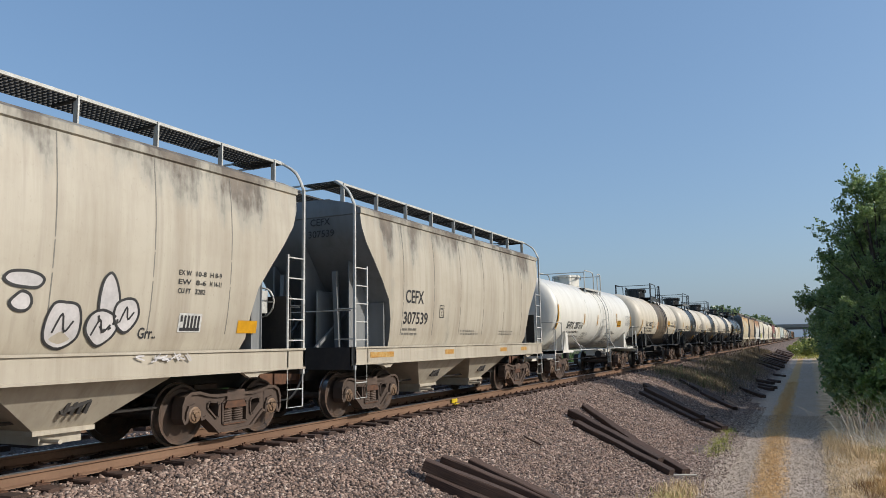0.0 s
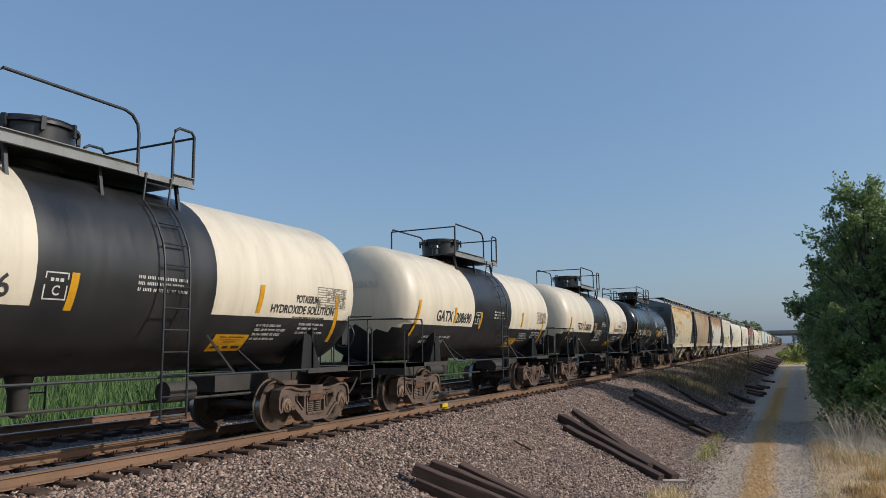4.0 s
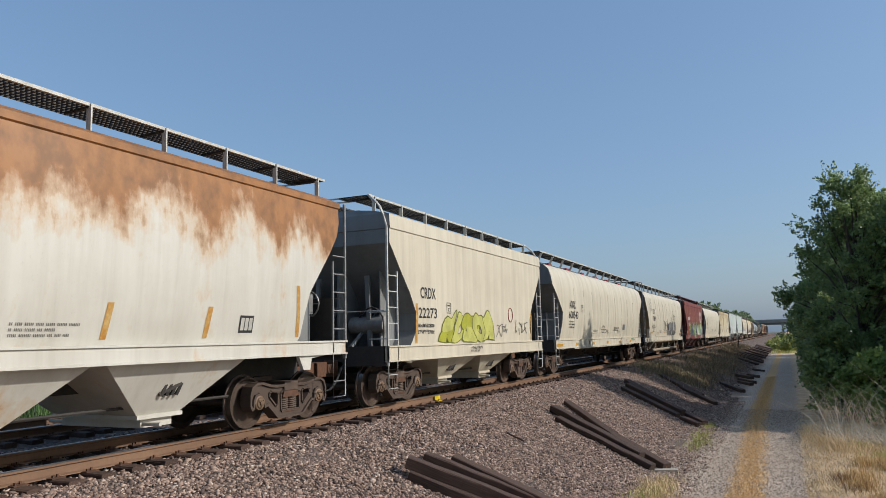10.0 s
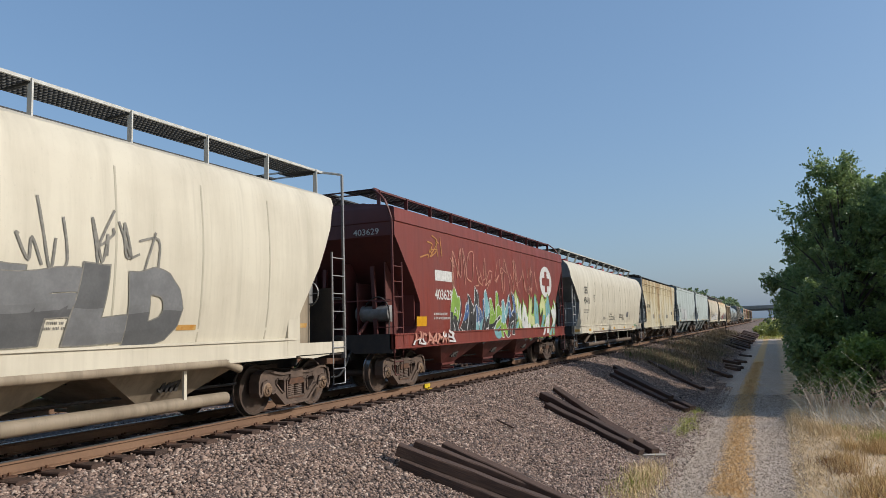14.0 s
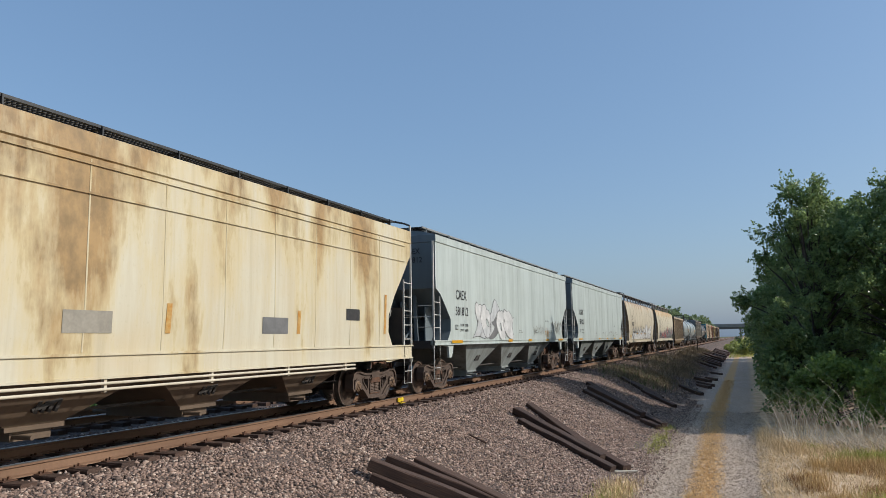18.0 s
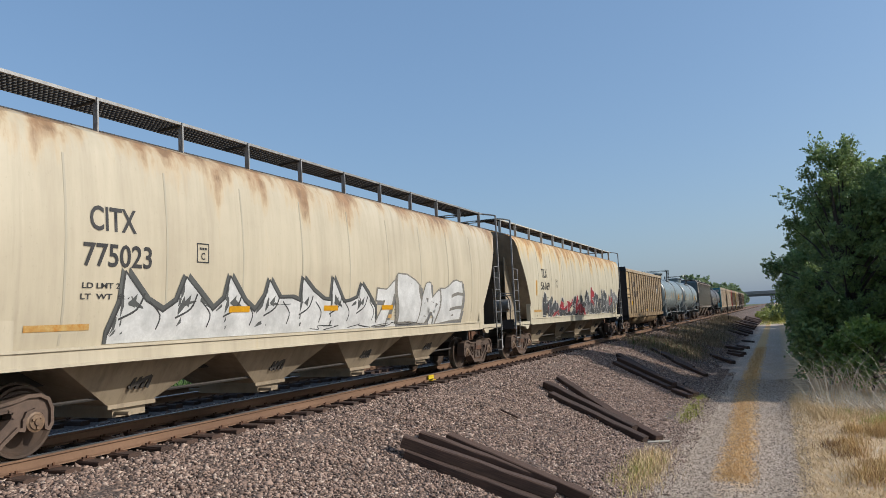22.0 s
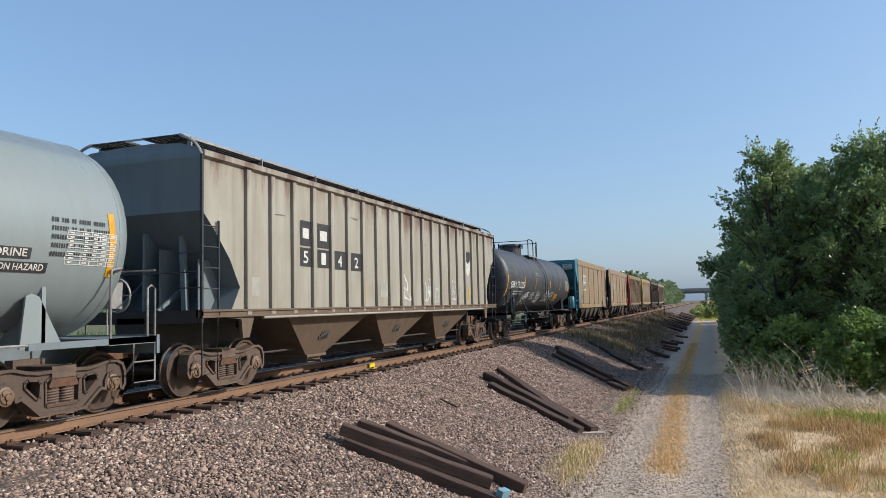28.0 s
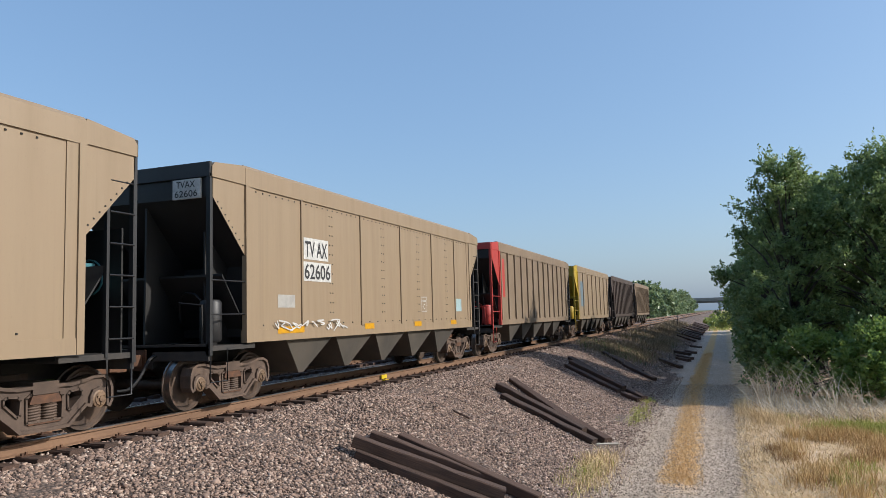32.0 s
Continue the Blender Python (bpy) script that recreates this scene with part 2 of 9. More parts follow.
RUSTED = plain("rusted_steel", (0.17, 0.075, 0.035), 0.8, 0.1, (0.09, 0.045, 0.028), (8, 8, 8), bump=0.35)
UNDER = plain("grimy_underframe", (0.035, 0.032, 0.03), 0.8, 0.0, (0.06, 0.05, 0.042), (3, 3, 3), bump=0.2)
GALV = plain("galvanised_steel", (0.42, 0.42, 0.41), 0.5, 0.5, (0.3, 0.29, 0.28), (6, 6, 6), bump=0.1)
BARE = plain("grey_bar_steel", (0.33, 0.33, 0.32), 0.55, 0.2, (0.24, 0.22, 0.2), (6, 6, 6), bump=0.1)
DARKBAR = plain("dark_bar_steel", (0.045, 0.05, 0.055), 0.5, 0.2, (0.03, 0.03, 0.03), (6, 6, 6), bump=0.1)
WHITEBAR = plain("white_painted_bar", (0.66, 0.66, 0.62), 0.5, 0.0, (0.5, 0.48, 0.43), (6, 6, 6), bump=0.1)
ORANGE = plain("orange_reflector", (0.75, 0.26, 0.015), 0.45, 0.0, (0.6, 0.22, 0.02), (9, 9, 9), bump=0.05)
DECKEDGE = plain("grey_deck_steel", (0.10, 0.105, 0.11), 0.5, 0.1, (0.055, 0.055, 0.055), (4, 4, 4), bump=0.12)
YELLOW = plain("yellow_reflector", (0.72, 0.36, 0.01), 0.4, 0.0, (0.6, 0.29, 0.01), (9, 9, 9), bump=0.05)
OCHRE = plain("faded_orange_patch", (0.5, 0.22, 0.03), 0.5, 0.0, (0.6, 0.42, 0.16), (9, 9, 9), bump=0.05)
INK_BLACK = plain("black_stencil", (0.02, 0.02, 0.022), 0.6, 0.0, (0.045, 0.042, 0.04), (12, 12, 12), bump=0.02)
INK_WHITE = plain("white_stencil", (0.72, 0.71, 0.67), 0.6, 0.0, (0.5, 0.49, 0.46), (12, 12, 12), bump=0.02)
INK_GREY = plain("faded_stencil", (0.16, 0.15, 0.13), 0.7, 0.0, (0.28, 0.26, 0.22), (12, 12, 12), bump=0.02)
# grating steel darkened in colour for its shaded underside, seen from below
MESH = plain("shaded_grating_steel", (0.085, 0.085, 0.085), 0.7, 0.2, (0.05, 0.05, 0.05), (6, 6, 6), bump=0.1)
HOSE = plain("black_rubber_hose", (0.02, 0.02, 0.02), 0.7)

# ---- lettering and painted marks on car sides ----
def on_side(me, surf, y, z, w, h, lift, lean=0.0):
    """Lays a flat mesh (text or shapes) on the side surf(z), its box w x h, its lower left at y, z."""
    n = len(me.vertices)
    co = np.empty(n * 3, np.float32)
    me.vertices.foreach_get("co", co)
    co = co.reshape(-1, 3)
    lo, hi = co[:, :2].min(0), co[:, :2].max(0)
    k = np.array((w if w else h * (hi[0] - lo[0]) / (hi[1] - lo[1]), h)) / np.maximum(hi - lo, 1e-6)
    p = (co[:, :2] - lo) * k
    out = np.empty_like(co)
    out[:, 1] = y + p[:, 0] + lean * p[:, 1]
    out[:, 2] = z + p[:, 1]
    out[:, 0] = np.array([surf(t) for t in out[:, 2]]) + lift
    me.vertices.foreach_set("co", out.ravel())
    me.update()


def text_mesh(words, mats, bold=0.0):
    cu = bpy.data.curves.new("text", "FONT")
    cu.body, cu.resolution_u, cu.offset = words, 3, bold
    ob = bpy.data.objects.new("text", cu)
    me = bpy.data.meshes.new_from_object(ob)
    bpy.data.objects.remove(ob)
    bpy.data.curves.remove(cu)
    me.materials.clear()
    me.materials.append(mats)
    return me


def letters(car, surf, words, y, z, w, h, mats=INK_BLACK, bold=0.016, lift=0.008):
    me = text_mesh(words, mats, bold)
    on_side(me, surf, y, z, w, h, lift)
    return tagged(part("lettering", me, None, car), kind="stuff")


def end_letters(car, words, x, y, z, w, h, mats=INK_BLACK):
    """Lettering on the end that faces along the track, towards -y."""
    me = text_mesh(words, mats, 0.008)
    on_side(me, lambda t: 0.0, 0, 0, w, h, 0.0)
    n = len(me.vertices)
    co = np.empty(n * 3, np.float32)
    me.vertices.foreach_get("co", co)
    co = co.reshape(-1, 3)
    out = np.stack([x + co[:, 1], np.full(n, y), z + co[:, 2]], 1)
    me.vertices.foreach_set("co", out.astype(np.float32).ravel())
    return part("end_lettering", me, None, car)


def patch(car, surf, y0, y1, z0, z1, mats, name="marking", lean=0.0, lift=0.007, steps=5, label=""):
    """A painted or stuck-on strip that follows the side."""
    s = Shape()
    for i in range(steps):
        a, b = z0 + (z1 - z0) * i / steps, z0 + (z1 - z0) * (i + 1) / steps
        la, lb = lean * (a - z0), lean * (b - z0)
        s.face([(surf(a) + lift, y0 + la, a), (surf(a) + lift, y1 + la, a), (surf(b) + lift, y1 + lb, b), (surf(b) + lift, y0 + lb, b)])
    return part(name, s, mats, car, label)


def stencil(car, surf, y, z, w, rows, mats=INK_GREY, size=0.055, seed=1, gap=1.9):
    """Small writing that cannot be read: rows of plain bars of a letter's size."""
    rng, s = random.Random(seed), Shape()
    size = min(size, 0.06)
    for r in range(rows):
        yy, zz, end = y, z - r * size * gap, y + w * rng.uniform(0.65, 1.0)
        while yy < end:
            for _ in range(rng.randint(2, 7)):
                k = size * rng.uniform(0.28, 0.45)
                x0, x1 = surf(zz) + 0.007, surf(zz + size) + 0.007
                s.face([(x0, yy, zz), (x0, yy + k, zz), (x1, yy + k, zz + size), (x1, yy, zz + size)])
                yy += k + size * 0.3
            yy += size * 0.7
    return tagged(part("stencil_text", s, mats, car), kind="stuff")


def placard(car, surf, y0, y1, z0, z1, seed=1):
    """A yellow emergency placard with its lines of writing as dark bars."""
    p = patch(car, surf, y0, y1, z0, z1, YELLOW, "warning_placard")
    w, h = y1 - y0, z1 - z0
    s = Shape()
    for a, b, c, d in ((0.14, 0.34, 0.82, 0.87), (0.4, 0.86, 0.82, 0.87), (0.2, 0.8, 0.66, 0.69), (0.35, 0.7, 0.54, 0.57), (0.08, 0.32, 0.18, 0.3), (0.42, 0.58, 0.18, 0.3), (0.68, 0.92, 0.18, 0.3)):
        s.face([(surf(z0 + h * e) + 0.011, y0 + w * q, z0 + h * e) for q, e in ((a, c), (b, c), (b, d), (a, d))])
    tagged(part("placard_text", s, INK_BLACK, p), kind="stuff")


def data_table(car, surf, y0, y1, z0, z1, mats):
    """A framed table of small figures."""
    s = Shape()
    w, h = y1 - y0, z1 - z0
    def bar(a, b, c, d):
        s.face([(surf(z0 + h * e) + 0.008, y0 + w * q, z0 + h * e) for q, e in ((a, c), (b, c), (b, d), (a, d))])
    for k in range(9):
        bar(0, 1, k / 8 - 0.012, k / 8 + 0.012)
    for k in (0, 0.3, 0.48, 0.66, 0.84, 1):
        bar(k - 0.008, k + 0.008, 0, 1)
    rng = random.Random(int(y0 * 10))
    for k in range(8):
        for j in (0.04, 0.33, 0.51, 0.69, 0.87):
            if rng.random() < 0.8:
                bar(j, j + rng.uniform(0.06, 0.11), k / 8 + 0.04, k / 8 + 0.085)
    return tagged(part("data_table", s, mats, car), kind="stuff")


def frame_mark(car, surf, y, z, w, h, mats=INK_BLACK, t=0.018):
    """A small outlined square as plate letters and test marks have."""
    s = Shape()
    for a, b, c, d in ((0, w, 0, t), (0, w, h - t, h), (0, t, 0, h), (w - t, w, 0, h), (w * 0.22, w * 0.36, h * 0.66, h * 0.78), (w * 0.42, w * 0.56, h * 0.66, h * 0.78), (w * 0.62, w * 0.78, h * 0.66, h * 0.78)):
        s.face([(surf(z + c) + 0.007, y + a, z + c), (surf(z + c) + 0.007, y + b, z + c), (surf(z + d) + 0.007, y + b, z + d), (surf(z + d) + 0.007, y + a, z + d)])
    letters(car, surf, "C", y + w * 0.34, z + h * 0.16, w * 0.32, h * 0.36, mats)
    return part("plate_mark", s, mats, car)


def ribbon(s, surf, pts, w, lift, mi=0):
    """A sprayed line through (y, z) points."""
    for i, ((y0, z0), (y1, z1)) in enumerate(zip(pts, pts[1:])):
        d = math.hypot(y1 - y0, z1 - z0) or 1e-6
        a, b = -(z1 - z0) / d * w / 2, (y1 - y0) / d * w / 2
        e, g = (y1 - y0) / d * w * 0.4, (z1 - z0) / d * w * 0.4
        q = [(y0 - a - e, z0 - b - g), (y1 - a + e, z1 - b + g), (y1 + a + e, z1 + b + g), (y0 + a - e, z0 + b - g)]
        s.face([(surf(z) + lift + 0.0004 * (i % 3), y, z) for y, z in q], mi)


def smooth_loop(pts, n=4, closed=True):
    out, k = [], len(pts)
    for i in range(k if closed else k - 1):
        p0, p1, p2, p3 = (pts[(i + j) % k] if closed else pts[min(max(i + j, 0), k - 1)] for j in (-1, 0, 1, 2))
        for t in (j / n for j in range(n)):
            out.append(tuple(0.5 * (2 * b + (c - a) * t + (2 * a - 5 * b + 4 * c - d) * t * t + (3 * b - a - 3 * c + d) * t ** 3) for a, b, c, d in zip(p0, p1, p2, p3)))
    return out + [out[0] if closed else pts[-1]]


GLYPHS = {}


def glyph_cells(ch, fat):
    """A fat letter-like shape, cut into thin levels so that it can follow a curved side."""
    key = (ch, fat)
    if key not in GLYPHS:
        me = text_mesh(ch, INK_BLACK, fat)
        bm = bmesh.new()
        bm.from_mesh(me)
        for k in range(-1, 9):
            for no in ((0, 1, 0), (1, 0, 0)):
                bmesh.ops.bisect_plane(bm, geom=bm.verts[:] + bm.edges[:] + bm.faces[:], plane_co=(k * 0.1 + 0.003, k * 0.1 + 0.003, 0), plane_no=no)
        bm.verts.index_update()
        GLYPHS[key] = np.array([v.co[:2] for v in bm.verts]), [[v.index for v in f.verts] for f in bm.faces]
        bm.free()
        bpy.data.meshes.remove(me)
    return GLYPHS[key]


def wildstyle(car, surf, y0, y1, z0, z1, count, fills, line, seed, fat=0.05, rim=0.05, shadow=None, lean=0.25, wave=0.1, label="", glyphs="KEARSNMWHZ", overlap=1.3, highlight=None, flow=0.12, word=""):
    """A row of interlocked letter-like shapes, mirrored and sheared, with outlines and a drop shadow."""
    rng = random.Random(seed)
    step = (y1 - y0) / count
    for i in range(count):
        ch = word[i % len(word)] if word else rng.choice(glyphs)
        (v0, f0), (v1, f1) = glyph_cells(ch, fat), glyph_cells(ch, fat + rim)
        lo, hi = v0.min(0), v0.max(0)
        flip_x = rng.random() < 0.4 and not word
        h = (z1 - z0) * rng.uniform(0.86, 1.06)
        w, sh, b0 = step * overlap * rng.uniform(0.85, 1.1), lean * rng.uniform(-0.6, 1.3), z0 + (z1 - z0) * rng.uniform(-0.05, 0.05)
        ph, top = rng.uniform(0, 6), rng.uniform(0.75, 1.25)
        letter = Shape()
        def put(vs, fs, lift, dy, dz, pick):
            q = (vs - lo) / (hi - lo)
            if flip_x:
                q = np.stack([1 - q[:, 0], q[:, 1]], 1)
            spread_x = 0.5 + (q[:, 0] - 0.5) * (1 + (top - 1) * q[:, 1])
            yy = y0 + step * (i + 0.5) + (spread_x - 0.5 + flow * np.sin(q[:, 1] * 5 + ph)) * w + sh * (q[:, 1] - 0.5) * h + dy
            zz = b0 + q[:, 1] * h + wave * (z1 - z0) * np.sin(q[:, 0] * 3.5 + ph) * (0.4 + q[:, 1]) + flow * h * np.abs(np.sin(q[:, 0] * 5 + ph)) * np.clip(q[:, 1] * 2 - 1, 0, 1.2) * 1.6 + dz
            n = len(letter.v)
            letter.v += [(surf(z) + lift, y, z) for y, z in zip(yy.tolist(), zz.tolist())]
            for f in fs:
                letter.f.append(tuple(n + k for k in f))
                letter.m.append(pick(sum(q[k, 1] for k in f) / len(f)))
        lift = 0.010 + 0.0016 * i
        nf = len(fills)
        c0, c1, cut = rng.randrange(nf), rng.randrange(nf), rng.uniform(0.3, 0.6)
        if shadow:
            put(v1, f1, lift - 0.003, 0.09, -0.07, lambda t: nf + 1)
        put(v1, f1, lift, 0, 0, lambda t: nf)
        put(v0, f0, lift + 0.0008, 0, 0, lambda t: c0 if t > cut else c1)
        if highlight:
            for _ in range(3):
                a, b = y0 + step * (i + rng.uniform(0.1, 0.9)), b0 + h * rng.uniform(0.2, 0.9)
                ribbon(letter, surf, [(a, b), (a + rng.uniform(-0.1, 0.1), b + rng.uniform(0.06, 0.2))], 0.03, lift + 0.0012, nf + 2)
        part("graffiti_letter", letter, list(fills) + [line, shadow or line, highlight or line], car, label)


def spiked(car, surf, y0, y1, z0, z1, peaks, fill, line, dark, seed, label=""):
    """Sprayed letters run together: a broad base with leaning spikes on top, dark shading behind and thin lines within."""
    rng, step, h = random.Random(seed), (y1 - y0) / peaks, z1 - z0
    top = [(y0, z0 + 0.12 * h)]
    for i in range(peaks):
        a = y0 + step * i
        top += [(a + 0.16 * step, z0 + h * rng.uniform(0.5, 0.62)), (a + step * rng.uniform(0.2, 0.36), z0 + h * rng.uniform(0.84, 1.0)), (a + step * rng.uniform(0.5, 0.62), z0 + h * rng.uniform(0.5, 0.72)), (a + step * 0.9, z0 + h * rng.uniform(0.36, 0.6))]
    top.append((y1, z0 + 0.1 * h))
    s = Shape()
    for dy, dz, lift, mi in ((0.07, 0.06, 0.009, 2), (-0.06, 0.05, 0.0095, 2), (0.0, 0.0, 0.011, 0)):
        for (ya, za), (yb, zb) in zip(top, top[1:]):
            for k in range(4):
                u, v = k / 4, (k + 1) / 4
                q = [(ya + dy, z0 + (za + dz - z0) * u), (yb + dy, z0 + (zb + dz - z0) * u), (yb + dy, z0 + (zb + dz - z0) * v), (ya + dy, z0 + (za + dz - z0) * v)]
                s.face([(surf(z) + lift, y, z) for y, z in q], mi)
    ribbon(s, surf, top, 0.028, 0.0125, 1)
    for i in range(peaks):
        a, b = y0 + step * (i + 0.55), z0 + h * 0.62
        ribbon(s, surf, smooth_loop([(a, b), (a - 0.12 * step, z0 + h * 0.42), (a - 0.4 * step, z0 + h * 0.3)], 4, False), 0.03, 0.0128, 1)
        ribbon(s, surf, smooth_loop([(a + 0.1 * step, b - 0.1 * h), (a + 0.3 * step, z0 + h * 0.34), (a + 0.25 * step, z0 + h * 0.16)], 4, False), 0.024, 0.0131, 1)
        c = [(a - 0.28 * step, z0 + h * 0.5), (a - 0.12 * step, z0 + h * 0.62), (a - 0.16 * step, z0 + h * 0.44)]
        s.face([(surf(z) + 0.0134, y, z) for y, z in c], 2)
    return part("graffiti", s, [fill, line, dark], car, label)


def diamond(car, surf, y, z, r, words, edge=None):
    """A hazard placard on the side, standing on its point."""
    s = Shape()
    for k, lift, mi in ((1.0, 0.008, 1), (0.9, 0.011, 0)):
        s.face([(surf(z + r * k * b) + lift, y + r * k * a, z + r * k * b) for a, b in ((1, 0), (0, 1), (-1, 0), (0, -1))], mi)
    d = part("hazard_diamond", s, [INK_WHITE, edge or INK_BLACK], car, "white diamond-shaped hazard placard")
    letters(car, surf, words, y - 0.45 * r, z - 0.16 * r, 0.9 * r, 0.32 * r, INK_BLACK, lift=0.014)
    return d


def shield(car, surf, y, z, w, h):
    """An owner's shield: dark above, white below, with no letters."""
    half = ((0.0, 0.0), (0.3, 0.12), (0.46, 0.3), (0.44, 0.62), (0.5, 0.9), (0.34, 1.0), (0.0, 0.95))
    out = [(y + w * a, z + h * b) for a, b in half] + [(y - w * a, z + h * b) for a, b in reversed(half[1:-1])]
    s = Shape()
    mid = (y, z + h * 0.5)
    for p, q in zip(out, out[1:] + out[:1]):
        s.face([(surf(c[1]) + 0.008, *c) for c in (mid, p, q)], 1 if (p[1] + q[1]) / 2 > z + h * 0.58 else 0)
    return part("shield_emblem", s, [INK_WHITE, INK_BLACK], car, "plain shield emblem, dark above and white below")


def sprayed_tag(car, surf, y0, y1, z0, z1, strokes, mats, seed, width=0.03, label=""):
    """A quick scrawl of looping lines."""
    rng, s = random.Random(seed), Shape()
    for i in range(strokes):
        c = y0 + (y1 - y0) * (i + 0.5) / strokes
        w = (y1 - y0) / strokes
        p = [(c + rng.uniform(-0.8, 0.8) * w, z0 + (z1 - z0) * rng.random()) for _ in range(rng.randint(3, 6))]
        ribbon(s, surf, smooth_loop(p, 5, False), width, 0.012 + 0.0004 * i)
    return part("graffiti_tag", s, mats, car, label)


# ---- trucks, shared by all cars ----
def make_truck_meshes():
    out = {}
    s = Shape()
    s.turn([(-0.845, 0.0), (-0.845, 0.10), (-0.835, 0.14), (-0.80, 0.20), (-0.79, 0.38), (-0.825, 0.41), (-0.825, 0.447), (-0.72, 0.457), (-0.715, 0.485), (-0.69, 0.485), (-0.685, 0.40), (-0.74, 0.36), (-0.74, 0.18), (-0.69, 0.12), (-0.69, 0.085),
            (0.69, 0.085), (0.69, 0.12), (0.74, 0.18), (0.74, 0.36), (0.685, 0.40), (0.69, 0.485), (0.715, 0.485), (0.72, 0.457), (0.825, 0.447), (0.825, 0.41), (0.79, 0.38), (0.80, 0.20), (0.835, 0.14), (0.845, 0.10), (0.845, 0.0)], "x", 32)
    me = s.mesh("wheelset", [WHEEL, TREAD], 35)
    for p in me.polygons:
        r = math.hypot(p.center.y, p.center.z)
        if r > 0.425 and abs(p.normal.x) < 0.93:
            p.material_index = 1
    out["wheelset"] = me
    half = [(0.0, 0.72), (0.42, 0.705), (0.62, 0.735), (0.80, 0.78), (0.96, 0.775), (1.07, 0.72), (1.12, 0.60), (1.12, 0.42), (1.08, 0.35), (1.04, 0.37), (1.03, 0.50), (0.99, 0.575), (0.89, 0.60), (0.79, 0.575), (0.75, 0.50), (0.74, 0.38), (0.66, 0.40), (0.52, 0.29), (0.37, 0.16), (0.0, 0.15)]
    outer = half[:-1] + [(-y, z) for y, z in reversed(half[1:])]
    window = [(-0.27, 0.27), (0.27, 0.27), (0.28, 0.58), (0.22, 0.62), (-0.22, 0.62), (-0.28, 0.58)]
    port = [(0.37, 0.38), (0.41, 0.36), (0.60, 0.53), (0.60, 0.60), (0.55, 0.625), (0.40, 0.61), (0.36, 0.57)]
    loops = [outer, window, port, [(-y, z) for y, z in port]]
    s, k = Shape(), 0
    flat = [p for loop in loops for p in loop]
    s.v = [(0.93, y, z) for y, z in flat] + [(1.06, y, z) for y, z in flat]
    for tri in tessellate_polygon([[Vector((y, z, 0)) for y, z in loop] for loop in loops]):
        s.f += [tuple(reversed(tri)), tuple(len(flat) + i for i in tri)]
    for loop in loops:
        m = len(loop)
        s.f += [(k + i, k + (i + 1) % m, len(flat) + k + (i + 1) % m, len(flat) + k + i) for i in range(m)]
        k += m
    s.m = [0] * len(s.f)
    for loop, w, x0, x1 in ((outer, 0.022, 0.88, 1.10), (loops[2], 0.014, 0.92, 1.085), (loops[3], 0.014, 0.92, 1.085), (window, 0.014, 0.92, 1.085)):
        for (ya, za), (yb, zb) in zip(loop, loop[1:] + loop[:1]):
            d = math.hypot(yb - ya, zb - za)
            ny, nz, ey, ez = -(zb - za) / d * w, (yb - ya) / d * w, (yb - ya) / d * w * 0.6, (zb - za) / d * w * 0.6
            s.slab([(ya - ny - ey, za - nz - ez), (yb - ny + ey, zb - nz + ez), (yb + ny + ey, zb + nz + ez), (ya + ny - ey, za + nz - ez)], x0, x1)
    out["side_frame"] = s.mesh("side_frame", TRUCK, 30)
    s = Shape().tube([(1.0 + 0.075 * math.cos(a * 0.7854), 0.10 * math.sin(a * 0.7854), 0.27 + 0.0045 * a) for a in range(52)], 0.019, 5)
    out["spring"] = s.mesh("spring", TRUCK, 60)
    cap = Shape().turn([(0.86, 0.11), (1.03, 0.11), (1.06, 0.125), (1.10, 0.125), (1.11, 0.10), (1.125, 0.09), (1.13, 0.045), (1.15, 0.04), (1.15, 0.0)], "x", 16)
    for a in (0.5, 2.6, 4.7):
        cap.box(1.10, 1.145, 0.065 * math.cos(a) - 0.016, 0.065 * math.cos(a) + 0.016, 0.065 * math.sin(a) - 0.016, 0.065 * math.sin(a) + 0.016)
    out["bearing_cap"] = cap.mesh("bearing_cap", CAPSTEEL, 30)
    s = Shape().box(-1.1, 1.1, -0.2, 0.2, 0.62, 0.78)
    s.box(-0.45, 0.45, -0.26, 0.26, 0.5, 0.86).box(-0.8, 0.8, -0.42, -0.34, 0.36, 0.48).box(-0.8, 0.8, 0.34, 0.42, 0.36, 0.48)
    out["bolster"] = s.mesh("bolster", TRUCK)
    s = Shape()
    s.slab([(-0.24, 0.50), (0.24, 0.50), (0.24, 0.53), (0.2, 0.61), (-0.2, 0.61), (-0.24, 0.53)], 0.90, 1.10)
    s.box(0.9, 1.08, -0.25, 0.25, 0.235, 0.27)
    out["wedge"] = s.mesh("wedge", RUSTED)
    return out


TRUCKS = make_truck_meshes()
AXLES = ([], [])
WHEEL_R = 0.457


def add_truck(car, y, cap=None):
    t = part("truck", TRUCKS["bolster"], None, car, at=(0, y, 0))
    for sx in (0, 1):
        turned = Matrix.Rotation(math.pi * sx, 4, "Z")
        for nm in ("side_frame", "wedge"):
            part(nm, TRUCKS[nm], None, t).matrix_basis = turned
        for e in (-0.125, 0.125):
            part("spring", TRUCKS["spring"], None, t).matrix_basis = Matrix.Translation((0, e, 0)) @ turned
        for e in (-0.89, 0.89):
            c = part("bearing_cap", TRUCKS["bearing_cap"], None, t)
            c.matrix_basis = Matrix.Translation((0, e, WHEEL_R)) @ turned
    for i, e in enumerate((-0.89, 0.89)):
        AXLES[i].append(part("wheelset", TRUCKS["wheelset"], None, t, at=(0, e, WHEEL_R)))
    return t


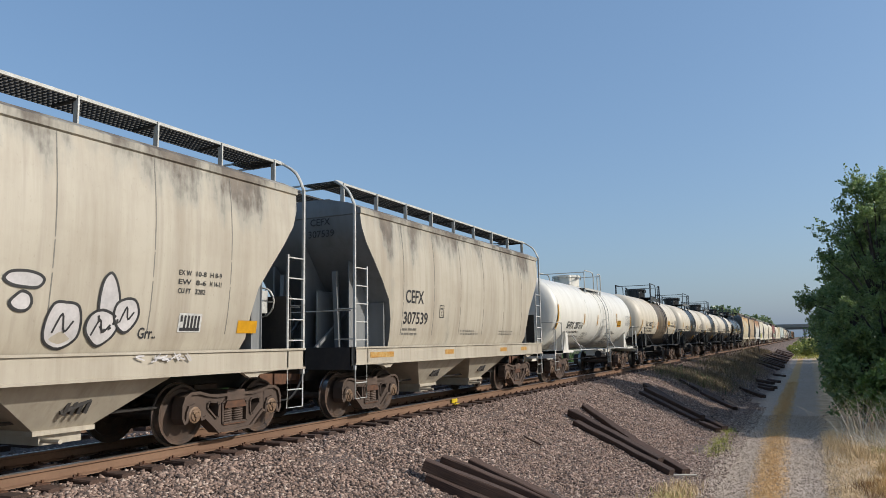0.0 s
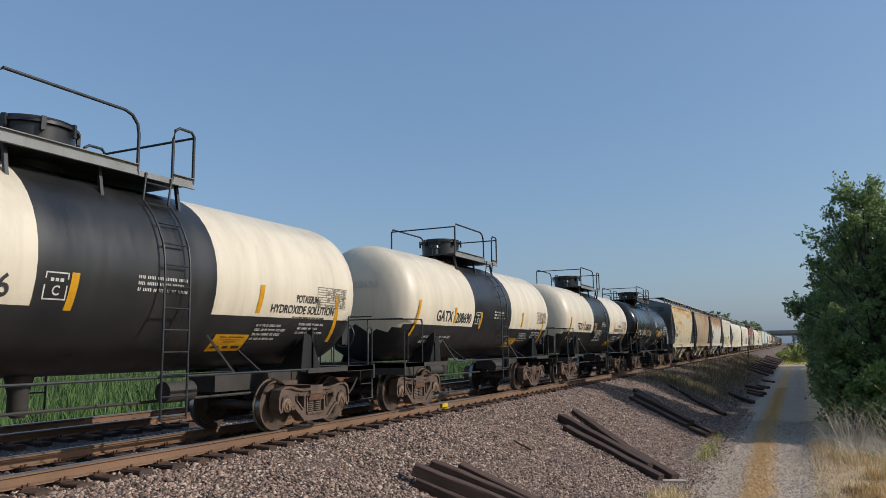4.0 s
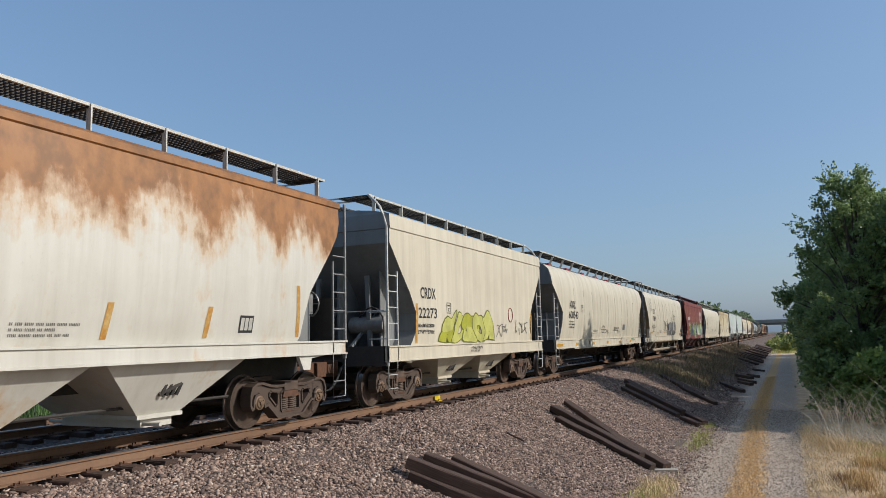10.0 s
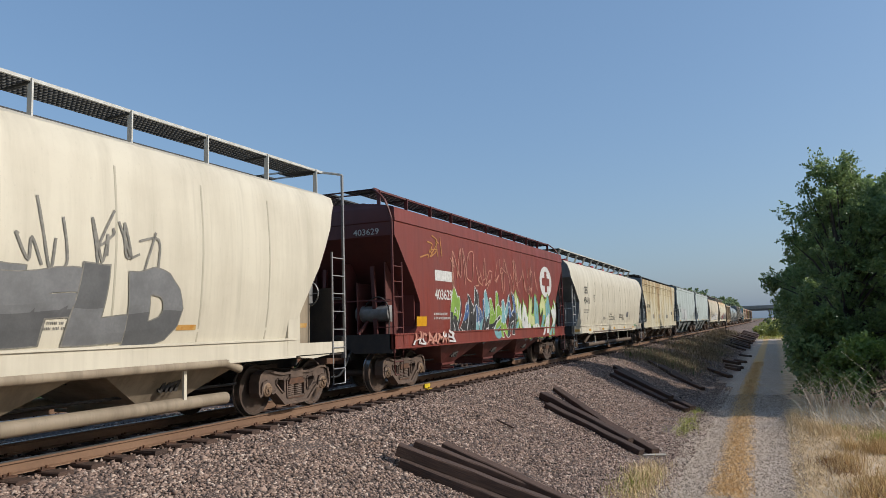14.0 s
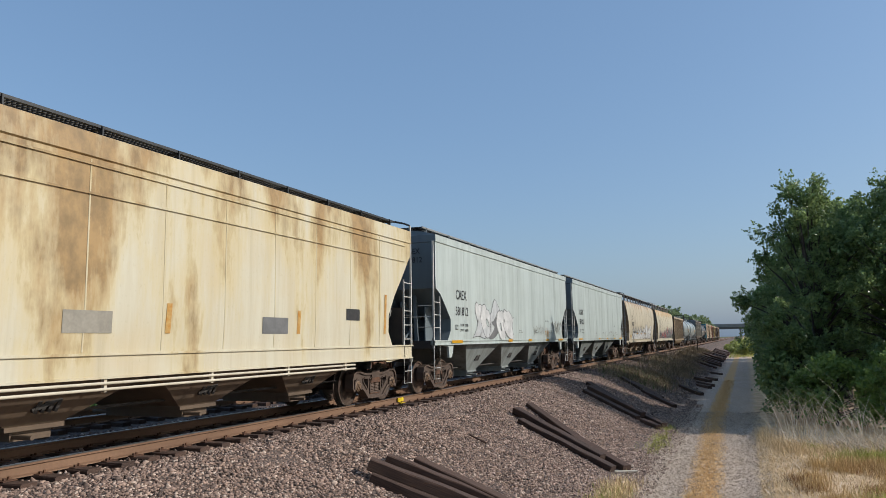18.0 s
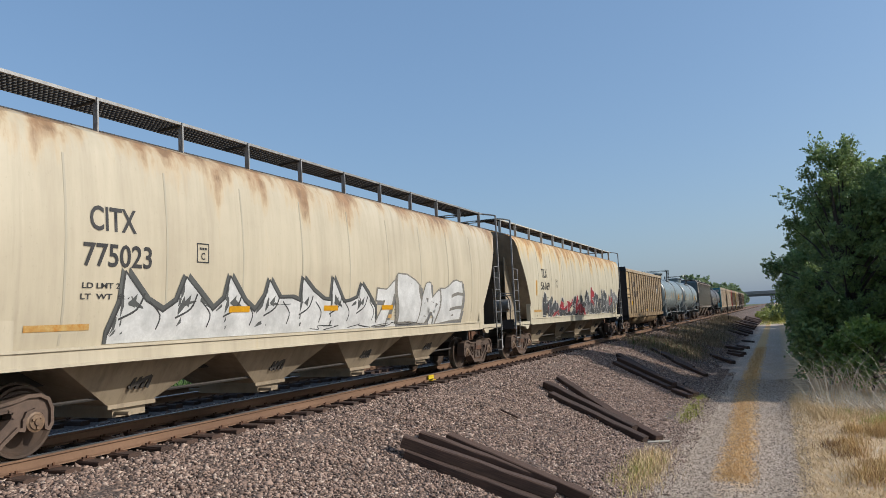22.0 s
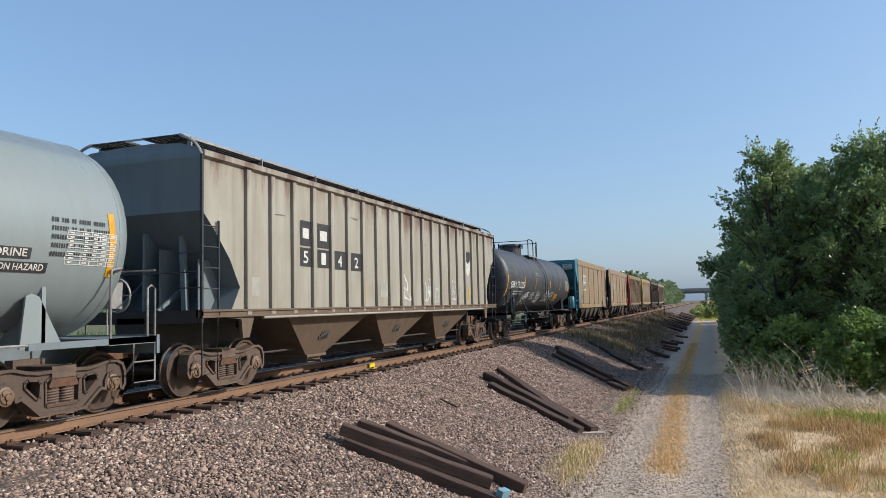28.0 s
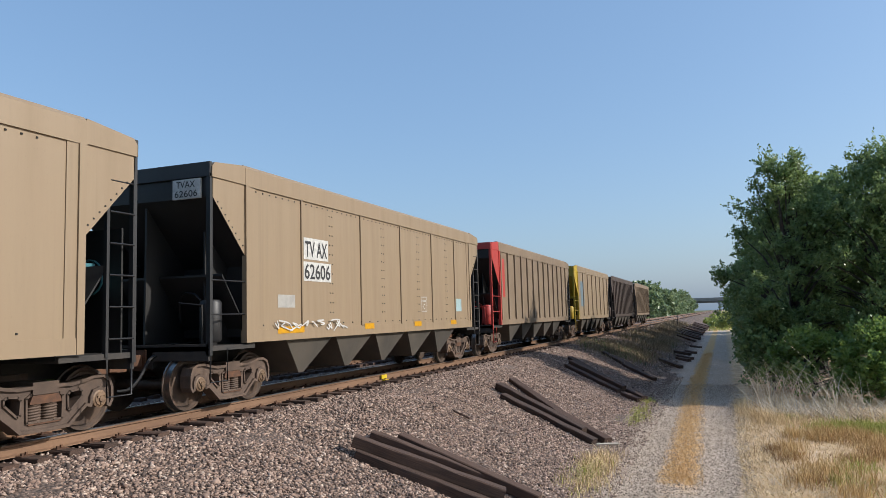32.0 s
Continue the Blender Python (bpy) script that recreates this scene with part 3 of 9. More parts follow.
def coupler_mesh():
    s = Shape().box(-0.11, 0.11, -0.42, 0.5, 0.78, 0.98)
    s.slab([(-0.78, 0.72), (-0.42, 0.72), (-0.38, 1.04), (-0.78, 1.04)], -0.16, 0.14)
    s.slab([(-0.84, 0.74), (-0.62, 0.74), (-0.62, 1.02), (-0.84, 1.02)], 0.06, 0.20)
    s.box(-0.18, 0.18, -0.04, 0.06, 0.7, 1.06)
    return s.mesh("coupler", RUSTED)


def hose_mesh():
    pts = [(0.36, 0.0, 0.95), (0.38, -0.18, 0.88), (0.36, -0.35, 0.62), (0.30, -0.52, 0.44), (0.2, -0.68, 0.42)]
    return Shape().tube(smooth_loop(pts, 4, False), 0.028, 6).mesh("air_hose", HOSE, 60)


COUPLER, AIR_HOSE = coupler_mesh(), hose_mesh()
GRATINGS = {}


def flip(L):
    """The pose that turns a part of the front end to the rear end."""
    return Matrix.Translation((0, L, 0)) @ Matrix.Rotation(math.pi, 4, "Z")


def draft_gear(car, L):
    for m in (Matrix.Identity(4), flip(L)):
        part("coupler", COUPLER, None, car).matrix_basis = m
        part("air_hose", AIR_HOSE, None, car).matrix_basis = m


def side_ladder(car, L, x, z0, z1, ztop, mats, inner=0.45, step=0.36, rows=None, r=0.012, post=0.045, posts=True):
    """Corner posts with rungs, on all four corners."""
    for sx in (1, -1):
        key = (x, z0, z1, ztop, mats.name, inner, sx)
        if key not in GRATINGS:
            u = sx * x
            i3, i4 = sorted((u, u - sx * post)), sorted((u, u - sx * 0.03))
            a = Shape().box(*i3, 0.0, post, z0 - 0.1, ztop).mesh("corner_post", mats)
            b = Shape().box(*i4, inner, inner + 0.035, z0, z1).mesh("ladder_stile", mats)
            c = Shape().tube([(u - sx * 0.012, 0.01, 0), (u - sx * 0.012, inner + 0.03, 0)], r, 6).mesh("rung", mats, 60)
            v = u - sx * 0.02
            st = Shape().tube([(v, 0.03, z0), (v, 0.03, 0.42), (v, inner, 0.42), (v, inner, z0)], 0.014, 6)
            st.tube([(v, 0.03, 0.72), (v, inner, 0.72)], 0.014, 6)
            e = Shape().tube([(u, 0.02, 0), (u - sx * 0.5, 0.02, 0)], r, 6).mesh("grab_iron", mats, 60)
            GRATINGS[key] = a, b, c, st.mesh("sill_step", mats, 60), e
        a, b, c, st, e = GRATINGS[key]
        for end in (Matrix.Identity(4), flip(L)):
            def put(nm, me, z=0.0):
                part(nm, me, None, car).matrix_basis = end @ Matrix.Translation((0, 0, z))
            if posts:
                put("corner_post", a)
            put("ladder_stile", b)
            put("sill_step", st)
            for i in range(int((z1 - z0) / step) + 1):
                put("rung", c, z0 + 0.12 + i * step)
            for z in (z0 + 0.5, z0 + 1.1):
                put("grab_iron", e, z)


def grating(L, w):
    """An open steel walkway, L long and w wide, lying in its own plane."""
    key = ("grating", round(L, 1), w)
    if key not in GRATINGS:
        s = Shape()
        for i in range(int(L / 0.075) + 1):
            s.box(-w / 2, w / 2, i * 0.075, i * 0.075 + 0.02, -0.03, 0.0)
        for j in range(7):
            x = -w / 2 + (w - 0.012) * j / 6
            s.box(x, x + 0.012, 0, L, -0.032, 0.004)
        GRATINGS[key] = s.mesh("grating", MESH)
    return GRATINGS[key]


# ---- covered hopper cars ----
ROUND = [(1.32, 1.30, 1.55), (1.60, 1.42, 1.45), (2.0, 1.49, 1.40), (2.4, 1.53, 1.28), (2.8, 1.55, 0.98), (3.2, 1.55, 0.65), (3.55, 1.53, 0.38), (3.85, 1.50, 0.26), (4.12, 1.47, 0.24), (4.14, 1.50, 0.22), (4.24, 1.50, 0.22), (4.27, 1.44, 0.22), (4.38, 1.20, 0.24), (4.48, 0.75, 0.26), (4.52, 0.3, 0.28)]
LONG = [(1.32, 1.44, 2.0), (1.55, 1.495, 1.75), (1.9, 1.55, 1.6), (2.3, 1.58, 1.35), (2.7, 1.60, 1.08), (3.1, 1.59, 0.85), (3.5, 1.56, 0.62), (3.8, 1.53, 0.52), (4.02, 1.48, 0.38), (4.18, 1.38, 0.30), (4.30, 1.12, 0.28), (4.40, 0.7, 0.28), (4.45, 0.25, 0.28)]
BARREL = [(1.36, 1.45, 0.66), (1.62, 1.5, 0.7), (2.0, 1.56, 0.8), (2.43, 1.6, 0.82), (2.8, 1.6, 0.42), (3.11, 1.6, 0.05), (3.3, 1.59, -0.2), (3.48, 1.58, -0.42), (3.8, 1.53, -0.42), (4.05, 1.44, -0.4), (4.25, 1.24, -0.38), (4.4, 0.8, -0.38), (4.46, 0.3, -0.38)]
FLAT = [(1.40, 1.50, 0.95), (1.75, 1.52, 1.2), (2.1, 1.52, 1.22), (2.45, 1.52, 0.85), (2.8, 1.52, 0.45), (2.95, 1.52, 0.12), (3.3, 1.52, 0.10), (4.26, 1.52, 0.10), (4.28, 1.55, 0.08), (4.48, 1.55, 0.08), (4.51, 1.45, 0.10), (4.62, 1.0, 0.12), (4.66, 0.4, 0.14)]
SLANT = [(1.35, 1.48, 1.1), (1.7, 1.50, 1.38), (2.1, 1.51, 1.38), (2.6, 1.51, 1.05), (3.1, 1.51, 0.6), (3.55, 1.51, 0.22), (3.68, 1.51, 0.10), (4.0, 1.51, 0.10), (4.02, 1.54, 0.08), (4.34, 1.52, 0.08), (4.38, 1.42, 0.10), (4.46, 1.0, 0.12), (4.52, 0.4, 0.14)]


def loft(L, levels, z_bottom=None):
    """A closed body whose every level is a rectangle: (z, half width, how far its ends stand back)."""
    s = Shape()
    for z, w, d in levels:
        s.v += [(-w, d, z), (w, d, z), (w, L - d, z), (-w, L - d, z)]
    for i in range(len(levels) - 1):
        a, b = 4 * i, 4 * i + 4
        for j in range(4):
            s.f.append((a + j, a + (j + 1) % 4, b + (j + 1) % 4, b + j))
            s.m.append(0 if j in (1, 3) else 1)
    k = 4 * len(levels) - 4
    s.f += [(3, 2, 1, 0), (k, k + 1, k + 2, k + 3)]
    s.m += [1, 0]
    return s


def side_of(levels):
    zs, ws = [l[0] for l in levels], [l[1] for l in levels]
    return lambda z: float(np.interp(z, zs, ws))


def seam_mesh(levels, z0, z1, t, proud, mats, name="seam"):
    """A strip that follows the side from z0 to z1; one mesh for the near side and one for the far side."""
    f, made = side_of(levels), []
    zs = [z0 + (z1 - z0) * i / 9 for i in range(10)]
    for sx in (1, -1):
        s = Shape()
        for z in zs:
            x = f(z)
            s.v += [(sx * (x - 0.01), -t, z), (sx * (x + proud), -t, z), (sx * (x + proud), t, z), (sx * (x - 0.01), t, z)]
        for i in range(9):
            for j in range(4):
                s.f.append((4 * i + j, 4 * i + (j + 1) % 4, 4 * i + 4 + (j + 1) % 4, 4 * i + 4 + j))
                s.m.append(0)
        s.f += [(3, 2, 1, 0), (36, 37, 38, 39)]
        s.m += [0, 0]
        made.append(s.mesh(name, mats))
    return made


def hopper_bay(car, y0, y1, ztop, zbot, w, mats, gate=True, slant=0.0):
    c = (y0 + y1) / 2 + slant
    s = Shape()
    h = 0.38
    s.hexa([(-w * 0.62, c - h, zbot), (w * 0.62, c - h, zbot), (w * 0.62, c + h, zbot), (-w * 0.62, c + h, zbot), (-w, y0, ztop), (w, y0, ztop), (w, y1, ztop), (-w, y1, ztop)])
    bay = part("hopper_bay", s, mats, car)
    g = Shape().box(-w * 0.66, w * 0.66, c - h - 0.06, c + h + 0.06, zbot - 0.03, zbot + 0.03)
    g.box(-w * 0.6, w * 0.6, c - 0.3, c + 0.3, zbot - 0.16, zbot - 0.03)
    g.tube([(-w * 0.85, c - 0.25, zbot - 0.1), (w * 0.85, c - 0.25, zbot - 0.1)], 0.03, 8)
    part("discharge_gate", g, mats, bay)
    for sx in (1, -1):
        zc, xx = zbot + (ztop - zbot) * 0.5, w * 0.81
        v = Shape().beam((sx * (xx - 0.05), c - 0.2, zc - 0.09), (sx * (xx + 0.02), c + 0.18, zc + 0.05), 0.05, 0.05)
        for k in range(4):
            v.beam((sx * (xx - 0.05), c - 0.16 + k * 0.1, zc - 0.12), (sx * (xx + 0.03), c - 0.10 + k * 0.1, zc + 0.12), 0.05, 0.045)
        part("vibrator_bracket", v, UNDER, bay)
    return bay


def roof_walk(car, L, z, x, roof_z, mats, n_posts, w=0.64, bent=0.0):
    for sx in (1, -1):
        part("roof_walk", grating(L - 0.1, w), None, car, at=(sx * (x - w / 2), 0.05, z))
        edge = Shape().box(sx * x - 0.02, sx * x + 0.02, 0.04, L - 0.04, z - 0.035, z + 0.01)
        part("walk_edge", edge, mats, car)
        key = ("walk_post", x, z, roof_z, mats.name, bent)
        if key not in GRATINGS:
            GRATINGS[key] = Shape().beam((0.0 + bent, 0, roof_z), (0, 0, z), 0.025, 0.09).mesh("walk_post", mats)
        for i in range(n_posts):
            y = 0.3 + (L - 0.6) * i / (n_posts - 1)
            o = part("walk_post", GRATINGS[key], None, car, at=(sx * x, y, 0))
            if sx < 0:
                o.matrix_basis = Matrix.Translation((sx * x, y, 0)) @ Matrix.Rotation(math.pi, 4, "Z")
        for i in range(n_posts):
            y = 0.3 + (L - 0.6) * i / (n_posts - 1)
            part("walk_bracket", Shape().beam((sx * 0.5, y, z - 0.06), (sx * x, y, z - 0.045), 0.03, 0.04), MESH, car)
    for y in (0.05, L - 0.5):
        part("end_walk", Shape().box(-x, x, y, y + 0.02, z - 0.03, z + 0.005).box(-x, x, y + 0.43, y + 0.45, z - 0.03, z + 0.005), mats, car)
        for sx in (-1, 1):
            part("end_walk_grating", grating(0.45, 0.8), None, car, at=(sx * 0.6, y, z))


def brake_wheel(car, y, x, z, mats):
    s = Shape().tube([(x + 0.26 * math.cos(a * 0.3927), y, z + 0.26 * math.sin(a * 0.3927)) for a in range(16)], 0.016, 6, True)
    for a in range(5):
        s.tube([(x, y, z), (x + 0.26 * math.cos(a * 1.2566), y, z + 0.26 * math.sin(a * 1.2566))], 0.011, 5)
    w = part("brake_wheel", s, mats, car, smooth=60)
    part("brake_housing", Shape().box(x - 0.14, x + 0.14, y - 0.26, y - 0.03, z - 0.2, z + 0.2), mats, car)
    return w


def hopper(label, L, levels, body, sill, ladder, bays, bay_mat, seams=(), seam_mat=None, walk_mat=GALV, sill_z=(1.08, 1.42), posts=9, end_mat=None,
           walk_x=1.0, walk_z=4.82, bent=0.0, bay_bottom=0.45, stile_top=None, ribs=None, pipes=False, seam_size=(0.012, 0.006), name="hopper_car", ladder_top=3.05, sill_in=0.0, trucks=(1.28, 1.28), web=True, bay_w=1.38, brace=True):
    """A covered hopper car, its front end at y = 0, rail tops at z = 0."""
    car = thing(name, label, "hopper car", group="cars of the train")
    surf = side_of(levels)
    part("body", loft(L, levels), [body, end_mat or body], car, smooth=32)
    for sx in (1, -1):
        e0, e1 = sill_in, L - sill_in
        za, zb = sill_z
        pr = [(1.38, za - 0.012), (1.52, za - 0.012), (1.52, za + 0.02), (1.5, za + 0.022), (1.5, zb - 0.032), (1.53, zb - 0.03), (1.53, zb + 0.004), (1.38, zb + 0.004)]
        s = Shape().bar([(sx * x, z) for x, z in pr], e0, e1)
        if sill_in:
            for a, b in ((0.0, sill_in), (L - sill_in, L)):
                end = Shape().box(*sorted((sx * 1.38, sx * 1.47)), a, b, za + 0.02, zb - 0.1)
                part("end_sill", end, sill, car)
        part("side_sill", s, sill, car)
    top = levels[-1][0]
    if seams:
        me = seam_mesh(levels, levels[0][0] + 0.05, levels[-6][0] - 0.02, *seam_size, seam_mat or body)
        for y in seams:
            for side in me:
                part("seam", side, None, car, at=(0, y, 0))
    if ribs:
        me = seam_mesh(levels, levels[0][0] - 0.1, levels[-5][0] - 0.04, 0.065, 0.07, ribs[1], "side_post")
        for i in range(ribs[0]):
            for side in me:
                part("side_post", side, None, car, at=(0, 1.35 + (L - 2.7) * i / (ribs[0] - 1), 0))
    for m in (Matrix.Identity(4), flip(L)):
        part("end_platform", Shape().box(-1.44, 1.44, 0.02, 1.3, sill_z[0] - 0.02, sill_z[0] + 0.08), UNDER, car).matrix_basis = m
        part("draft_sill", Shape().box(-0.3, 0.3, 0.0, 2.6, 0.76, sill_z[0]), UNDER, car).matrix_basis = m
        part("end_beam", Shape().box(-1.42, 1.42, 0.0, 0.06, sill_z[0] - 0.1, sill_z[1]), UNDER, car).matrix_basis = m
        for x in (-0.75, 0.75):
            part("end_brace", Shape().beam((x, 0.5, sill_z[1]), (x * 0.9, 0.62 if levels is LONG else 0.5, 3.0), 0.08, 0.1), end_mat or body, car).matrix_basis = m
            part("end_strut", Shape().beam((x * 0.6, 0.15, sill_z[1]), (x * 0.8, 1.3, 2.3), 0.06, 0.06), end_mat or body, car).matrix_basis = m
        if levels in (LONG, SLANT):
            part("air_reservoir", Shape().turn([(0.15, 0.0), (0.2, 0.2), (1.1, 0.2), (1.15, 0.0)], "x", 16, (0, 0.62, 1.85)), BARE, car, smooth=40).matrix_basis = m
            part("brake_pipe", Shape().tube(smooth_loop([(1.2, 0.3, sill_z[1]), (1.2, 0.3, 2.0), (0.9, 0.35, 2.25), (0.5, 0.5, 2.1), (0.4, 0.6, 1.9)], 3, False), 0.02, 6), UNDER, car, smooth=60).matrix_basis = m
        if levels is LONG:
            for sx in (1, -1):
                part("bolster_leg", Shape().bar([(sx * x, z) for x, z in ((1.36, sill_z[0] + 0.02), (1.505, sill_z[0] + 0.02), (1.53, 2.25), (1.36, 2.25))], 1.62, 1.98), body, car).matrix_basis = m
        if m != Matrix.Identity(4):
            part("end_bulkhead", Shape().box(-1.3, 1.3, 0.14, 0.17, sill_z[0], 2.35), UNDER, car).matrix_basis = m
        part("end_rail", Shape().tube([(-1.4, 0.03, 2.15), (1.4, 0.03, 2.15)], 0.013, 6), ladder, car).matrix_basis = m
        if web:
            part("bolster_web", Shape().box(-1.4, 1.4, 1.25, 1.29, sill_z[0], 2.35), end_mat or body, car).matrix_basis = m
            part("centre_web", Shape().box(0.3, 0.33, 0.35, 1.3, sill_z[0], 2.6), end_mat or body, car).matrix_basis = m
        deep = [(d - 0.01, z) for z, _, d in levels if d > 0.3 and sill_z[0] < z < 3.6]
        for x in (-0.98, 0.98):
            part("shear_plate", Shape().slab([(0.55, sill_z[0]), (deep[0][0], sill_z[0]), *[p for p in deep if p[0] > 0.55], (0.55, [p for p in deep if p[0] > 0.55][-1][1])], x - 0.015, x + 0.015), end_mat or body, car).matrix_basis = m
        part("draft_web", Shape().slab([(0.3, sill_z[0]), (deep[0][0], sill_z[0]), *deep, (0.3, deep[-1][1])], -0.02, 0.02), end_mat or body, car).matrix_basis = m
        for sx in (1, -1):
            s = Shape().slab([(0.5, sill_z[0]), (1.55, sill_z[0]), (1.55, sill_z[0] - 0.02), (1.4, 0.98), (1.2, 0.98), (1.15, sill_z[0] - 0.06)], sx * 1.40, sx * 1.47)
            part("jacking_pad", s, sill, car).matrix_basis = m
    post_top = min(stile_top or levels[-5][0] + 0.02, walk_z)
    side_ladder(car, L, 1.5, sill_z[0], ladder_top, post_top, ladder)
    if post_top > 4.0 and brace:
        for m in (Matrix.Identity(4), flip(L)):
            for sx in (1, -1):
                bend = smooth_loop([(sx * walk_x, 0.3, walk_z), (sx * walk_x, 0.06, walk_z - 0.01), (sx * (walk_x * 0.35 + 0.96), 0.03, post_top * 0.35 + walk_z * 0.65 - 0.03), (sx * 1.48, 0.03, post_top)], 4, False)
                part("walk_brace", Shape().tube(bend, 0.028, 6), walk_mat, car, smooth=60).matrix_basis = m
    n = bays
    span = L - 2 * 2.75
    for i in range(n):
        a, b = 2.75 + span * i / n, 2.75 + span * (i + 1) / n
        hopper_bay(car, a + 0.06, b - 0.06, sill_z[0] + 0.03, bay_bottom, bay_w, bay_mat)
    part("centre_sill", Shape().box(-0.2, 0.2, 0.4, L - 0.4, 0.82, 1.12), UNDER, car)
    part("train_line", Shape().tube([(0.7, 1.0, 0.72), (0.75, 2.6, 0.6), (0.75, L - 2.6, 0.6), (0.7, L - 1.0, 0.72)], 0.025, 6), UNDER, car)
    roof_walk(car, L, walk_z, walk_x, surf(0) and float(np.interp(walk_x, [l[1] for l in levels[::-1]][:5], [l[0] for l in levels[::-1]][:5])) - 0.03, walk_mat, posts, bent=bent)
    part("roof_hatch", Shape().box(-0.3, 0.3, 0.8, L - 0.8, top - 0.03, top + 0.12), body, car)
    brake_wheel(car, L - 0.25, 0.75, 2.25, ladder)
    if pipes:
        for sx in (1, -1):
            s = Shape().tube([(sx * 1.2, 3.0, 0.55), (sx * 1.42, 3.3, 0.95), (sx * 1.46, 3.8, 1.02), (sx * 1.46, L - 3.6, 1.02), (sx * 1.42, L - 3.2, 0.9)], 0.07, 10)
            part("unloading_pipe", s, bay_mat, car, smooth=50)
            s = Shape().tube([(sx * 1.3, 3.2, 0.45), (sx * 1.3, L - 3.4, 0.45)], 0.1, 10)
            part("unloading_pipe", s, bay_mat, car, smooth=50)
            for i in range(4):
                part("pipe_hanger", Shape().box(sx * 1.34, sx * 1.38, 4.6 + i * (L - 9) / 3, 4.66 + i * (L - 9) / 3, 0.4, 1.1), sill, car)
    draft_gear(car, L)
    for y in (trucks[0], L - trucks[1]):
        add_truck(car, y)
    return car, surf


